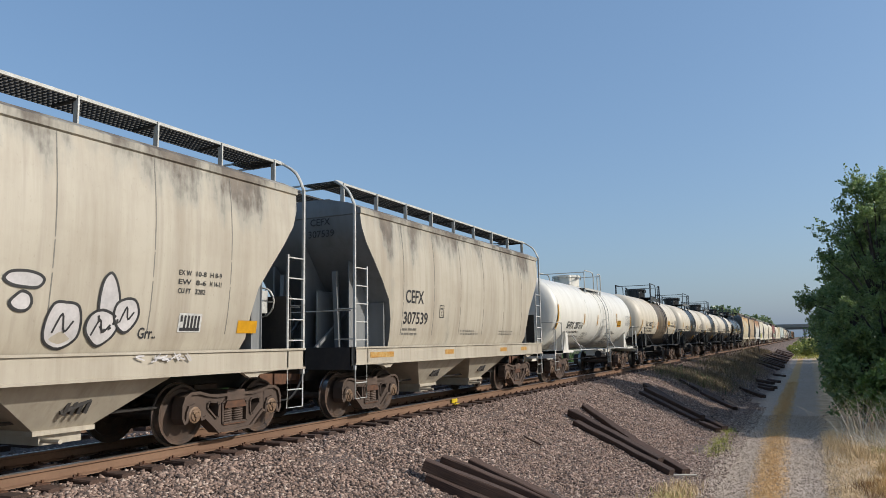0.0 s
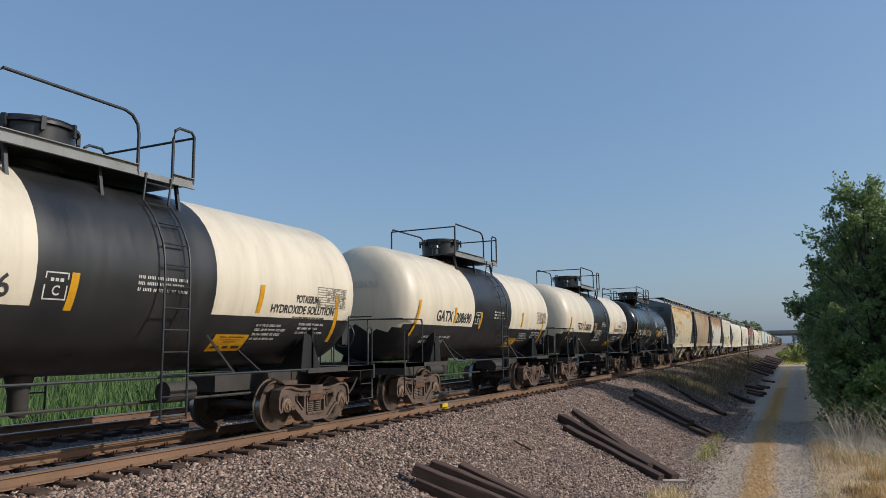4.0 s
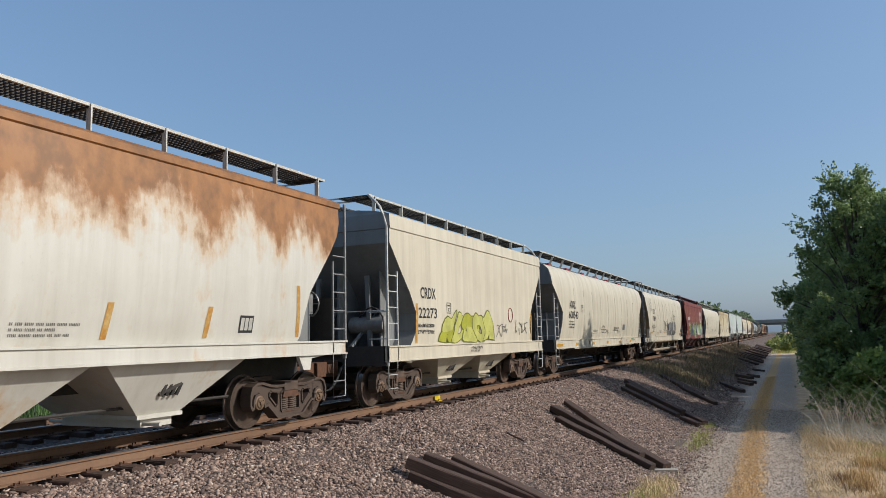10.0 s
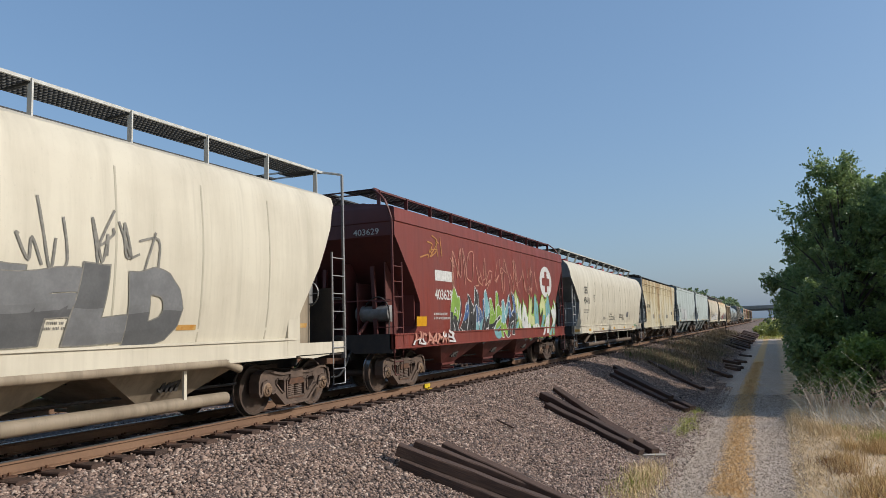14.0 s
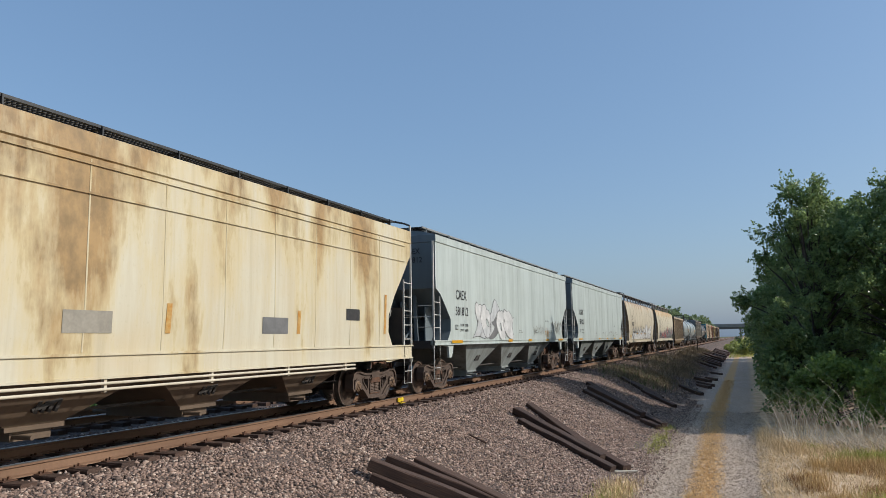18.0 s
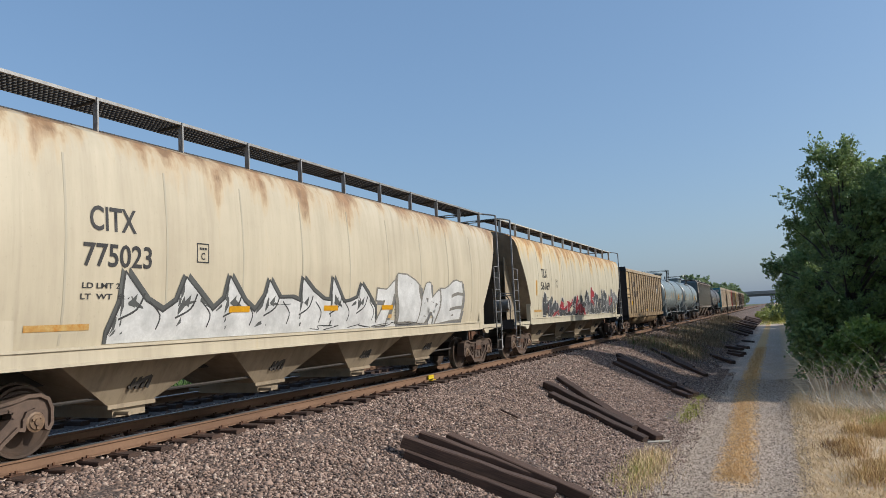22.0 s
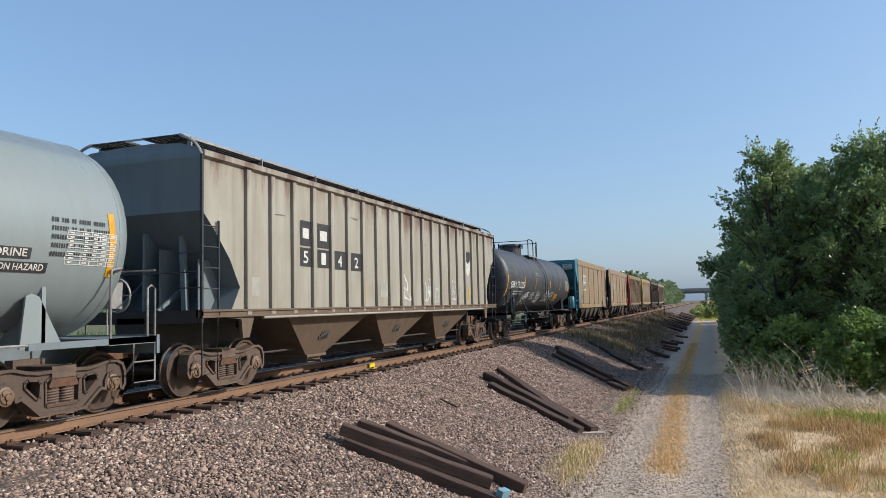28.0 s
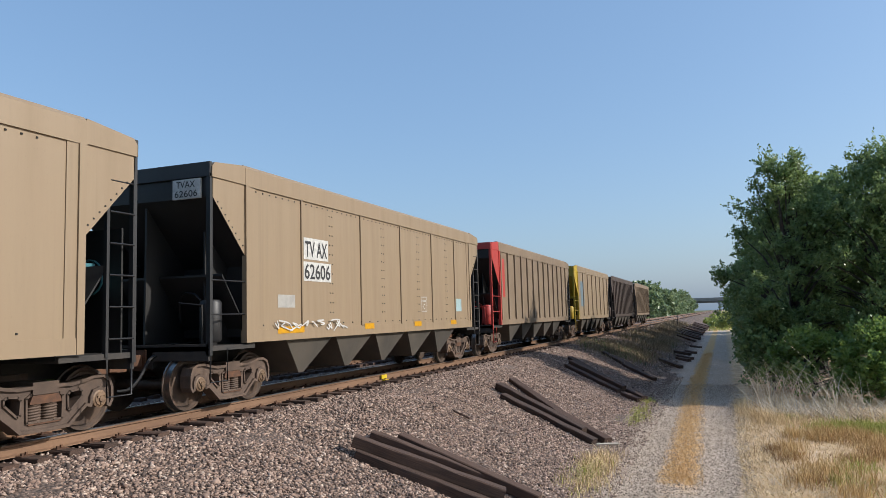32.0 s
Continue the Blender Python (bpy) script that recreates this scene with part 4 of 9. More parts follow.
# ---- tank cars ----
def tank(label, L, r, zc, y0, y1, zones, bar, rail_mat, ladder_y, under=UNDER, stripes=(), platform=2.6, dome_mat=None, name="tank_car", deck=None, low_rail=True, walkway=0.0, head=0.62, deck_z=None, rail_z=None, mid_rail=False, man=None, fascia=None, trucks=1.5, plat=None, end_bar=None, kick=0.08, post=0.0, ladder_mat=None):
    """A tank car: shell between y0 and y1; zones: (from, to, upper, lower, height of the parting), as parts of the shell."""
    car = thing(name, label, "tank car", group="cars of the train")
    mats = []
    for zn in zones:
        for mt in zn[2:4]:
            if mt not in mats:
                mats.append(mt)
    ys = sorted({round(y, 3) for zn in zones for y in zn[:2]} | {y0, y1})
    rings = []
    for i in range(7):
        t = math.pi / 2 * i / 6
        rings.append((y0 - head * math.cos(t) ** 0.74, max(r * math.sin(t) ** 0.74, 0.001)))
    rings += [(y, r) for y in ys[1:-1]] + [(y1, r)]
    for i in range(1, 7):
        t = math.pi / 2 * i / 6
        rings.append((y1 + head * math.sin(t) ** 0.74, max(r * max(math.cos(t), 0.0) ** 0.74, 0.001)))
    zs = sorted({round(zn[4], 3) for zn in zones})
    angs = sorted({2 * math.pi * j / 40 for j in range(40)} | {a % (2 * math.pi) for z in zs if abs(z - zc) < r for a in (math.asin((z - zc) / r), math.pi - math.asin((z - zc) / r))})
    s, n = Shape(), len(angs)
    def level(a, rr, z):
        """Keeps the parting line level where the shell narrows to its heads."""
        if z < zc - r + 0.01 or rr > r - 1e-4:
            return a
        c, e = math.asin((z - zc) / r), math.asin(max(-1.0, min(1.0, (z - zc) / rr)))
        u = (a - c) % 6.283185
        k = math.pi - 2 * c
        return e + u / k * (math.pi - 2 * e) if u <= k else math.pi - e + (u - k) / (6.283185 - k) * (math.pi + 2 * e)
    for y, rr in rings:
        a9 = [level(a, rr, zones[0 if y < y0 else -1][4]) for a in angs]
        s.v += [(rr * math.cos(a), y, zc + rr * math.sin(a)) for a in a9]
    for i in range(len(rings) - 1):
        yc = (rings[i][0] + rings[i + 1][0]) / 2
        zn = next((q for q in zones if q[0] <= yc <= q[1]), zones[0] if yc < y0 else zones[-1])
        for j in range(n):
            a0, a1 = angs[j], angs[(j + 1) % n] + (6.28319 if j == n - 1 else 0)
            zmid = zc + (rings[i][1] + rings[i + 1][1]) / 2 * math.sin((a0 + a1) / 2)
            s.f.append((i * n + j, (i + 1) * n + j, (i + 1) * n + (j + 1) % n, i * n + (j + 1) % n))
            s.m.append(mats.index(zn[2] if zmid > zn[4] else zn[3]))
    part("shell", s, mats, car, smooth=40)
    surf = lambda z: math.sqrt(max(r * r - (z - zc) ** 2, 0.01))
    if len(zones) == 1:
        for y in (y0 + 0.02, y0 + (y1 - y0) * 0.33, y0 + (y1 - y0) * 0.67, y1 - 0.02):
            ring_w = Shape().turn([(y - 0.012, r - 0.01), (y - 0.012, r + 0.004), (y + 0.012, r + 0.004), (y + 0.012, r - 0.01)], "y", 40, (0, 0, zc))
            part("weld_seam", ring_w, zones[0][2], car, smooth=40)
    deck = deck or under
    for m in (Matrix.Identity(4), flip(L)):
        s = Shape().box(-1.48, 1.48, 0.0, 1.0, 1.02, 1.12).box(-1.5, 1.5, 0.0, 0.06, 0.86, 1.14).box(-0.3, 0.3, 0.0, 3.4, 0.74, 1.06)
        s.box(-1.48, -1.42, 0.0, 2.3, 1.03, 1.12).box(1.42, 1.48, 0.0, 2.3, 1.03, 1.12)
        part("end_platform", s, deck, car).matrix_basis = m
        for sx in (1, -1):
            s = Shape().slab([(1.62, 1.05), (2.28, 1.05), (2.2, 1.72), (2.12, 1.76), (2.0, 1.72)], sx * 1.27, sx * 1.3)
            s.hexa([(sx * 0.5, 1.9, 1.05), (sx * 1.3, 1.9, 1.05), (sx * 1.3, 1.96, 1.05), (sx * 0.5, 1.96, 1.05), (sx * 0.9, 1.9, 1.6), (sx * 1.3, 1.9, 1.85), (sx * 1.3, 1.96, 1.85), (sx * 0.9, 1.96, 1.6)])
            part("bolster_saddle", s, under if under is not UNDER else zones[0][3], car).matrix_basis = m
        for sx in (1, -1):
            x = sx * 1.46
            s = Shape().tube(smooth_loop([(x, 0.95, 1.1), (x, 0.95, 2.0), (x, 0.9, 2.1), (x, 0.75, 2.13), (sx * 0.8, 0.12, 2.13)], 3, False), 0.018, 6)
            part("end_handrail", s, end_bar or bar, car, smooth=60).matrix_basis = m
            s = Shape().tube([(x, 0.06, 1.05), (x, 0.06, 1.85), (x, 0.14, 1.9), (x, 0.22, 1.85), (x, 0.22, 1.05)], 0.018, 6)
            s.tube([(x, 0.06, 1.05), (x, 0.06, 0.45), (x, 0.5, 0.45), (x, 0.5, 1.05)], 0.016, 6).tube([(x, 0.06, 0.75), (x, 0.5, 0.75)], 0.014, 6)
            part("corner_step", s, bar, car, smooth=60).matrix_basis = m
        part("end_rail", Shape().tube([(-1.44, 0.04, 2.13), (1.44, 0.04, 2.13)], 0.016, 6).tube([(-0.5, 0.04, 1.1), (-0.5, 0.04, 2.13)], 0.016, 6).tube([(0.5, 0.04, 1.1), (0.5, 0.04, 2.13)], 0.016, 6), bar, car).matrix_basis = m
    for sx in (1, -1):
        if low_rail:
            s = Shape().tube([(sx * 1.46, 2.3, 1.1), (sx * 1.46, L - 2.3, 1.1)], 0.02, 6)
            for y in (L * 0.3, L * 0.7):
                s.beam((sx * 1.46, y, 1.1), (sx * surf(1.5), y + 0.02, 1.45), 0.04, 0.04)
                s.beam((sx * 1.44, y - 0.6, 1.1), (sx * surf(1.75) , y - 0.95, 1.7), 0.05, 0.03)
            part("side_rail", s, bar, car)
        x0 = ladder_y
        arc = [(sx * (surf(z) + 0.09) if z > zc else sx * (r + 0.09), z) for z in [0.5, 1.1, 1.8, zc] + [zc + r * k for k in (0.15, 0.3, 0.45, 0.58, 0.68, 0.76)]]
        if walkway:
            arc.append((sx * 1.07, deck_z - 0.02))
        for dy in (-0.02, 0.46):
            part("ladder_stile", Shape().tube([(x, x0 + dy, z) for x, z in arc], 0.018, 6), ladder_mat or rail_mat, car, smooth=60)
        for k in range(12):
            z = 0.52 + k * ((deck_z - 0.1 if walkway else zc + r * 0.76) - 0.52) / 11.2
            x = np.interp(z, [q[1] for q in arc], [q[0] for q in arc])
            part("rung", Shape().tube([(x, x0 - 0.02, z), (x, x0 + 0.46, z)], 0.014, 6), ladder_mat or rail_mat, car, smooth=60)
    pa, pb = plat or (ladder_y - 1.8, ladder_y + 1.0)
    yc, zt, w = (pa + pb) / 2, zc + r, 1.02
    deck_z, rail_z = deck_z or zt + 0.1, rail_z or zt + 0.9
    up = ladder_y - 0.14, ladder_y + 0.52
    if walkway:
        part("top_platform", Shape().box(-w, w, pa, pb, deck_z - 0.03, deck_z), rail_mat, car)
        for sx in (1, -1):
            s = Shape()
            for ya, yb in ((pa, up[0]), (up[1], pb)):
                s.box(*sorted((sx * w, sx * (w + 0.012))), ya, yb, deck_z - walkway, deck_z + kick)
                s.box(*sorted((sx * (w + 0.013), sx * (w + 0.055))), ya, yb, deck_z + kick - 0.012, deck_z + kick)
                s.box(*sorted((sx * (w + 0.013), sx * (w + 0.055))), ya, yb, deck_z - walkway, deck_z - walkway + 0.012)
            s.box(*sorted((sx * w, sx * (w + 0.03))), up[0] + 0.002, up[1] - 0.002, deck_z - walkway, deck_z - 0.002)
            part("platform_fascia", s, fascia or DECKEDGE, car)
            if post:
                for y in (pa, pb):
                    s = Shape().box(*sorted((sx * (w - 0.01), sx * (w + 0.06))), y - post / 2, y + post / 2, deck_z - walkway - 0.16, rail_z + 0.02)
                    part("corner_post", s, fascia or DECKEDGE, car)
            for y in (pa + 0.25, yc, pb - 0.2):
                part("platform_leg", Shape().beam((sx * 0.86, y, deck_z - 0.02), (sx * 0.95, y, zc + math.sqrt(r * r - 0.9) - 0.05), 0.05, 0.05), rail_mat, car)
    else:
        for sx in (1, -1):
            part("top_platform", grating(pb - pa, 0.28), None, car, at=(sx * 0.9, pa, deck_z))
            part("platform_edge", Shape().box(*sorted((sx * w, sx * (w + 0.025))), pa, pb, deck_z - 0.06, deck_z + 0.02), GALV if rail_mat is DARKBAR else rail_mat, car)
            for y in (pa + 0.1, up[0], up[1], pb - 0.05):
                part("platform_leg", Shape().beam((sx * 1.0, y, deck_z), (sx * 1.0, y, zc + math.sqrt(r * r - 1.0) - 0.05), 0.05, 0.05), rail_mat, car)
    for sx in (1, -1):
        x = sx * w
        for k, (zz, dy) in enumerate(((rail_z, 0.0), ((rail_z + deck_z) / 2, 0.16))[:2 if mid_rail else 1]):
            s = Shape().tube([(x, pa, deck_z), (x, pa, zz - 0.08), (x, pa + 0.08, zz), (x, up[0] - 0.26 - dy, zz), (x, up[0] - 0.13 - dy, zz - 0.04), (x, up[0] - 0.03 - dy, zz - 0.15), (x, up[0] - dy, zz - 0.3), (x, up[0] - dy, deck_z - 0.02)], 0.024, 8)
            part("safety_rail", s, rail_mat, car, smooth=60)
            s = Shape().tube([(x, up[1] + dy, deck_z - 0.02), (x, up[1] + dy, zz - 0.2), (x, up[1] + dy + 0.03, zz - 0.06), (x, up[1] + dy + 0.12, zz), (x, pb - 0.06, zz), (x, pb, zz - 0.06), (x, pb, deck_z)], 0.024, 8)
            part("ladder_rail", s, rail_mat, car, smooth=60)
    for y in (pa, pb):
        for zz in ((rail_z - 0.08, (rail_z + deck_z) / 2) if mid_rail else (rail_z - 0.08,)):
            part("cross_rail", Shape().tube([(-w, y, zz), (w, y, zz)], 0.02, 6), rail_mat, car)
    my = man if man is not None else yc - 0.1
    mh = 0.0 if walkway else -0.12
    mt = deck_z + 0.55 if walkway else zt + mh + 0.53
    s = Shape().turn([(zt - 0.08, 0.42), (mt - 0.56, 0.42), (mt - 0.5, 0.54), (mt - 0.1, 0.56), (mt - 0.09, 0.61), (mt - 0.05, 0.61), (mt - 0.045, 0.57), (mt, 0.57), (mt + 0.01, 0.54), (mt - 0.03, 0.5), (mt - 0.03, 0.0)], "z", 32, (0, my, 0))
    dome = part("manway", s, dome_mat or zones[0][2], car, smooth=40)
    for k in range(8):
        a = 0.4 + 0.785 * k
        part("eyebolt", Shape().box(-0.025, 0.025, -0.03, 0.03, -0.12, 0.07), bar, dome).matrix_basis = Matrix.Translation((0.61 * math.cos(a), my + 0.61 * math.sin(a), mt - 0.08)) @ Matrix.Rotation(a, 4, "Z")
    part("valve", Shape().turn([(zt, 0.09), (zt + 0.3, 0.09), (zt + 0.3, 0.13), (zt + 0.38, 0.11), (zt + 0.4, 0.0)], "z", 12, (0.25, pa + 0.3, 0)), dome_mat or zones[0][2], car, smooth=40)
    part("bottom_outlet", Shape().turn([(0.6, 0.08), (0.66, 0.13), (0.9, 0.13), (1.2, 0.2)], "z", 14, (0, L / 2 - 0.8, 0)), under, car, smooth=40)
    part("brake_cylinder", Shape().turn([(ladder_y + 0.6, 0.0), (ladder_y + 0.6, 0.16), (ladder_y + 1.15, 0.16), (ladder_y + 1.15, 0.0)], "y", 14, (0.9, 0, 0.85)), under, car, smooth=40)
    part("reservoir", Shape().turn([(3.4, 0.0), (3.45, 0.14), (4.2, 0.14), (4.25, 0.0)], "y", 14, (0.3, 0, 0.85)), under, car, smooth=40)
    part("stub_brace", Shape().tube([(0.5, 2.6, 0.7), (0.55, L - 2.6, 0.7)], 0.025, 6), under, car)
    brake_wheel(car, L - 0.2, 0.85, 1.75, bar)
    for y, za, zb, lean in stripes:
        patch(car, surf, y, y + 0.11, za, zb, YELLOW, "reflector_stripe", lean, steps=6)
    draft_gear(car, L)
    for y in (trucks, L - trucks):
        add_truck(car, y)
    return car, surf


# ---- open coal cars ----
# near-black inner sheets: shade behind the coal cars' ends put into the colour
P_INNER_SHADE = paint("shaded_inner_steel", (0.012, 0.012, 0.013), (0.03, 0.027, 0.024), 0.4, seed=40)
COAL = [(1.22, 1.50, 1.12), (2.5, 1.50, 1.12), (2.64, 1.50, 1.0), (3.64, 1.50, 0.06), (3.86, 1.50, 0.05), (4.03, 1.50, 0.05)]
GON = [(1.10, 1.46, 0.04), (1.9, 1.46, 0.04), (3.84, 1.46, 0.04)]


def coal_car(label, L, body, end_mat, ribs, pockets, levels=COAL, top=4.22, rib_mat=None, corner=None, rivets=True, tubs=False, name="coal_car", rib_proud=0.05, end_flat=False, corner2=None, post_mat=None, rib_rivets=False):
    car = thing(name, label, "coal car", group="cars of the train")
    surf = side_of(levels)
    s = Shape()
    for z, w, d in levels:
        s.v += [(-w, d, z), (w, d, z), (w, L - d, z), (-w, L - d, z)]
    for i in range(len(levels) - 1):
        a, b = 4 * i, 4 * i + 4
        for j in range(4):
            s.f.append((a + j, a + (j + 1) % 4, b + (j + 1) % 4, b + j))
            s.m.append(0 if j in (1, 3) else 1)
    s.f.append((3, 2, 1, 0))
    s.m.append(1)
    ob = part("body", s, [body, end_mat], car)
    md = ob.modifiers.new("plate", "SOLIDIFY")
    md.thickness = 0.03
    zt = levels[-1][0]
    for sx in (1, -1):
        s = Shape()
        c0 = 0.96 if not end_flat else 0.03
        s.hexa([(sx * 1.45, c0, zt - 0.08), (sx * 1.53, c0, zt - 0.08), (sx * 1.53, L - c0, zt - 0.08), (sx * 1.45, L - c0, zt - 0.08), (sx * 1.44, c0, top - 0.06), (sx * 1.53, c0, top - 0.06), (sx * 1.53, L - c0, top - 0.06), (sx * 1.44, L - c0, top - 0.06)])
        s.hexa([(sx * 1.44, c0, top - 0.06), (sx * 1.53, c0, top - 0.06), (sx * 1.53, L - c0, top - 0.06), (sx * 1.44, L - c0, top - 0.06), (sx * 1.36, c0, top), (sx * 1.47, c0, top), (sx * 1.47, L - c0, top), (sx * 1.36, L - c0, top)])
        part("top_chord", s, rib_mat or body, car)
        s = Shape().box(sx * 1.38, sx * 1.53, 1.0 if not end_flat else 0.06, L - (1.0 if not end_flat else 0.06), levels[0][0] - 0.1, levels[0][0] + 0.12)
        part("side_sill", s, body, car)
    me = seam_mesh(levels, levels[0][0] + 0.1, zt - 0.06, 0.07 if rib_proud > 0.03 else 0.03, rib_proud, rib_mat or body, "side_post")
    m0 = 1.16 if not end_flat else 1.15
    for y in ribs if isinstance(ribs, (list, tuple)) else [m0 + (L - 2 * m0) * i / (ribs - 1) for i in range(ribs)]:
        for side in me:
            part("side_post", side, None, car, at=(0, y, 0))
    if rib_rivets:
        s = Shape()
        for i in range(ribs):
            y = m0 + (L - 2 * m0) * i / (ribs - 1)
            for k in range(12):
                z = levels[0][0] + 0.25 + 0.2 * k
                for dy in (-0.12, 0.12):
                    for sx in (1, -1):
                        s.box(*sorted((sx * 1.45, sx * 1.472)), y + dy - 0.012, y + dy + 0.012, z - 0.012, z + 0.012)
        tagged(part("riveting", s, P_DARKBROWN, car), kind="stuff")
    if rivets:
        s = Shape()
        def dot(y, z, x=1.505):
            for sx in (1, -1):
                s.hexa([(sx * (x - 0.02), y - 0.014, z - 0.014), (sx * x, y - 0.014, z - 0.014), (sx * x, y + 0.014, z - 0.014), (sx * (x - 0.02), y + 0.014, z - 0.014), (sx * (x - 0.02), y - 0.014, z + 0.014), (sx * (x + 0.008), y - 0.01, z + 0.01), (sx * (x + 0.008), y + 0.01, z + 0.01), (sx * (x - 0.02), y + 0.014, z + 0.014)])
        for i in range(int((L - 2.6) / 0.22)):
            dot(1.3 + i * 0.22, zt - 0.14, 1.51)
            if i % 2:
                dot(1.3 + i * 0.22, levels[0][0] + 0.2, 1.51)
        for e in (0, 1):
            for k in range(9):
                y, z = 0.2 + k * 0.1, 3.5 - k * 0.1
                dot(y if not e else L - y, z + 0.06)
                dot(1.05 if not e else L - 1.05, 2.0 + k * 0.22)
        for y in ([2.87, 5.5, 7.8, 10.05] if L > 14 else []):
            for k in range(11):
                for dy in (1.15, 1.27):
                    dot(y + dy, 1.65 + 0.21 * k)
        tagged(part("riveting", s, DARKBAR, car), kind="stuff")
    first, inside = corner, P_INNER_SHADE
    for m in (Matrix.Identity(4), flip(L)):
        corner = first if m == Matrix.Identity(4) else corner2
        if not end_flat:
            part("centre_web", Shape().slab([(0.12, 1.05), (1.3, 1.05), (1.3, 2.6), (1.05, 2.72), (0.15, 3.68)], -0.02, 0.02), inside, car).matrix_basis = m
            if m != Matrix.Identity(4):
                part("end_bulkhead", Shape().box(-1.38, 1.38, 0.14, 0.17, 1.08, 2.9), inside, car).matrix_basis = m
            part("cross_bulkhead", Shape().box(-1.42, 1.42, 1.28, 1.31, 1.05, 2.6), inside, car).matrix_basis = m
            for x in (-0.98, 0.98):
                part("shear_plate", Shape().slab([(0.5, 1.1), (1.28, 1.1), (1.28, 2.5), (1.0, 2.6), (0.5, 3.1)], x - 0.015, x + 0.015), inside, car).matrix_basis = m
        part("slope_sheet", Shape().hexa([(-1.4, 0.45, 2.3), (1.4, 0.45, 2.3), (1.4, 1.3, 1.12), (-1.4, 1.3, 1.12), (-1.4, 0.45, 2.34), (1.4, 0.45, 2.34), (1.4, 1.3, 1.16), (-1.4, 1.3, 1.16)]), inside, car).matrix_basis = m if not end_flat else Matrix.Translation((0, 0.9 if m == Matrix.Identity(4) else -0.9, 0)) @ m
        s = Shape().box(-1.47, 1.47, 0.0, 1.3, 1.02, 1.10).box(-0.3, 0.3, 0.0, 3.0, 0.74, 1.04).box(-1.47, 1.47, 0.0, 0.07, 0.86, 1.14)
        part("end_platform", s, UNDER, car).matrix_basis = m
        s = Shape()
        for sx in (1, -1):
            s.box(sx * 1.42, sx * 1.50, 0.0, 0.07, 0.95, zt)
        s.box(-1.5, 1.5, -0.01, 0.05, zt - 0.05, zt + 0.2)
        part("end_frame", s, corner or UNDER, car).matrix_basis = m
        for sx in (1, -1):
            front = m == Matrix.Identity(4)
            for k in range(2 if front else 6):
                z = (1.63 + 0.58 * k) if front else 1.3 + 0.45 * k
                part("rung", Shape().tube([(sx * 1.49, 0.04, z), (sx * 1.49, 0.98 if front else 0.5, z)], 0.016, 6), corner or UNDER, car, smooth=60).matrix_basis = m
            part("sill_step", Shape().tube([(sx * 1.47, 0.05, 1.05), (sx * 1.47, 0.05, 0.5), (sx * 1.47, 0.5, 0.5), (sx * 1.47, 0.5, 1.05)], 0.016, 6), corner or UNDER, car, smooth=60).matrix_basis = m
            if not end_flat and not front:
                part("inner_post", Shape().box(sx * 1.43, sx * 1.49, 0.5, 0.55, 1.05, 3.2), corner or UNDER, car).matrix_basis = m
            if not end_flat:
                part("corner_cap", Shape().slab([(0.03, zt - 0.06), (0.96, zt - 0.06), (0.96, top - 0.02), (0.1, zt + 0.2), (0.03, zt + 0.12)], sx * 1.45, sx * 1.525), (post_mat if front else None) or body, car).matrix_basis = m
                part("bolster_post", Shape().bar([(sx * x, y) for x, y in ((1.44, 1.12), (1.54, 1.12), (1.54, zt - 0.06), (1.44, zt - 0.06))], 0.96, 1.08), (post_mat if front else None) or body, car).matrix_basis = m
                part("bolster_flange", Shape().bar([(sx * x, y) for x, y in ((1.44, 1.12), (1.515, 1.12), (1.515, zt - 0.06), (1.44, zt - 0.06))], 1.08, 1.27), (post_mat if front else None) or body, car).matrix_basis = m
                if post_mat and front:
                    sheet = Shape().slab([(0.03, zt - 0.02), (0.07, 3.66), (0.96, 2.6), (0.96, zt - 0.02)], sx * 1.497, sx * 1.512)
                    part("corner_sheet", sheet, post_mat, car)
    if tubs:
        for a, b in ((2.5, L * 0.5 - 0.05), (L * 0.5 + 0.05, L - 2.5)):
            s = Shape()
            pr = [(0.0, 0.5), (0.9, 0.5), (1.25, 0.62), (1.42, 0.9), (1.44, 1.12)]
            pr = [(-x, z) for x, z in reversed(pr[1:])] + pr
            for y in (a, a + 0.5, b - 0.5, b):
                k = 0.0 if a < y < b else 0.35
                s.v += [(x * (1 - k * 0.1), y + (0.0), z + k * (1.12 - z)) for x, z in pr]
            n = len(pr)
            for i in range(3):
                for j in range(n - 1):
                    s.f.append((i * n + j, (i + 1) * n + j, (i + 1) * n + j + 1, i * n + j + 1))
                    s.m.append(0)
            s.f += [tuple(range(n)), tuple(3 * n + j for j in reversed(range(n)))]
            s.m += [0, 0]
            part("bathtub_floor", s, body, car, smooth=50)
    else:
        n, a = pockets, 2.3
        w = (L - 2 * a) / n
        for i in range(n):
            s = Shape()
            c = a + w * (i + 0.5)
            s.hexa([(-1.2, c - 0.09, 0.42), (1.2, c - 0.09, 0.42), (1.2, c + 0.09, 0.42), (-1.2, c + 0.09, 0.42), (-1.45, c - w * 0.5 + 0.04, 1.16), (1.45, c - w * 0.5 + 0.04, 1.16), (1.45, c + w * 0.5 - 0.04, 1.16), (-1.45, c + w * 0.5 - 0.04, 1.16)])
            p = part("hopper_pocket", s, P_POCKET, car)
            part("pocket_door", Shape().beam((0, c + 0.12, 0.42), (0, c + w * 0.42, 1.0), 2.3, 0.04), UNDER, p)
    part("centre_sill", Shape().box(-0.25, 0.25, 0.4, L - 0.4, 0.85, 1.14), UNDER, car)
    corner = first
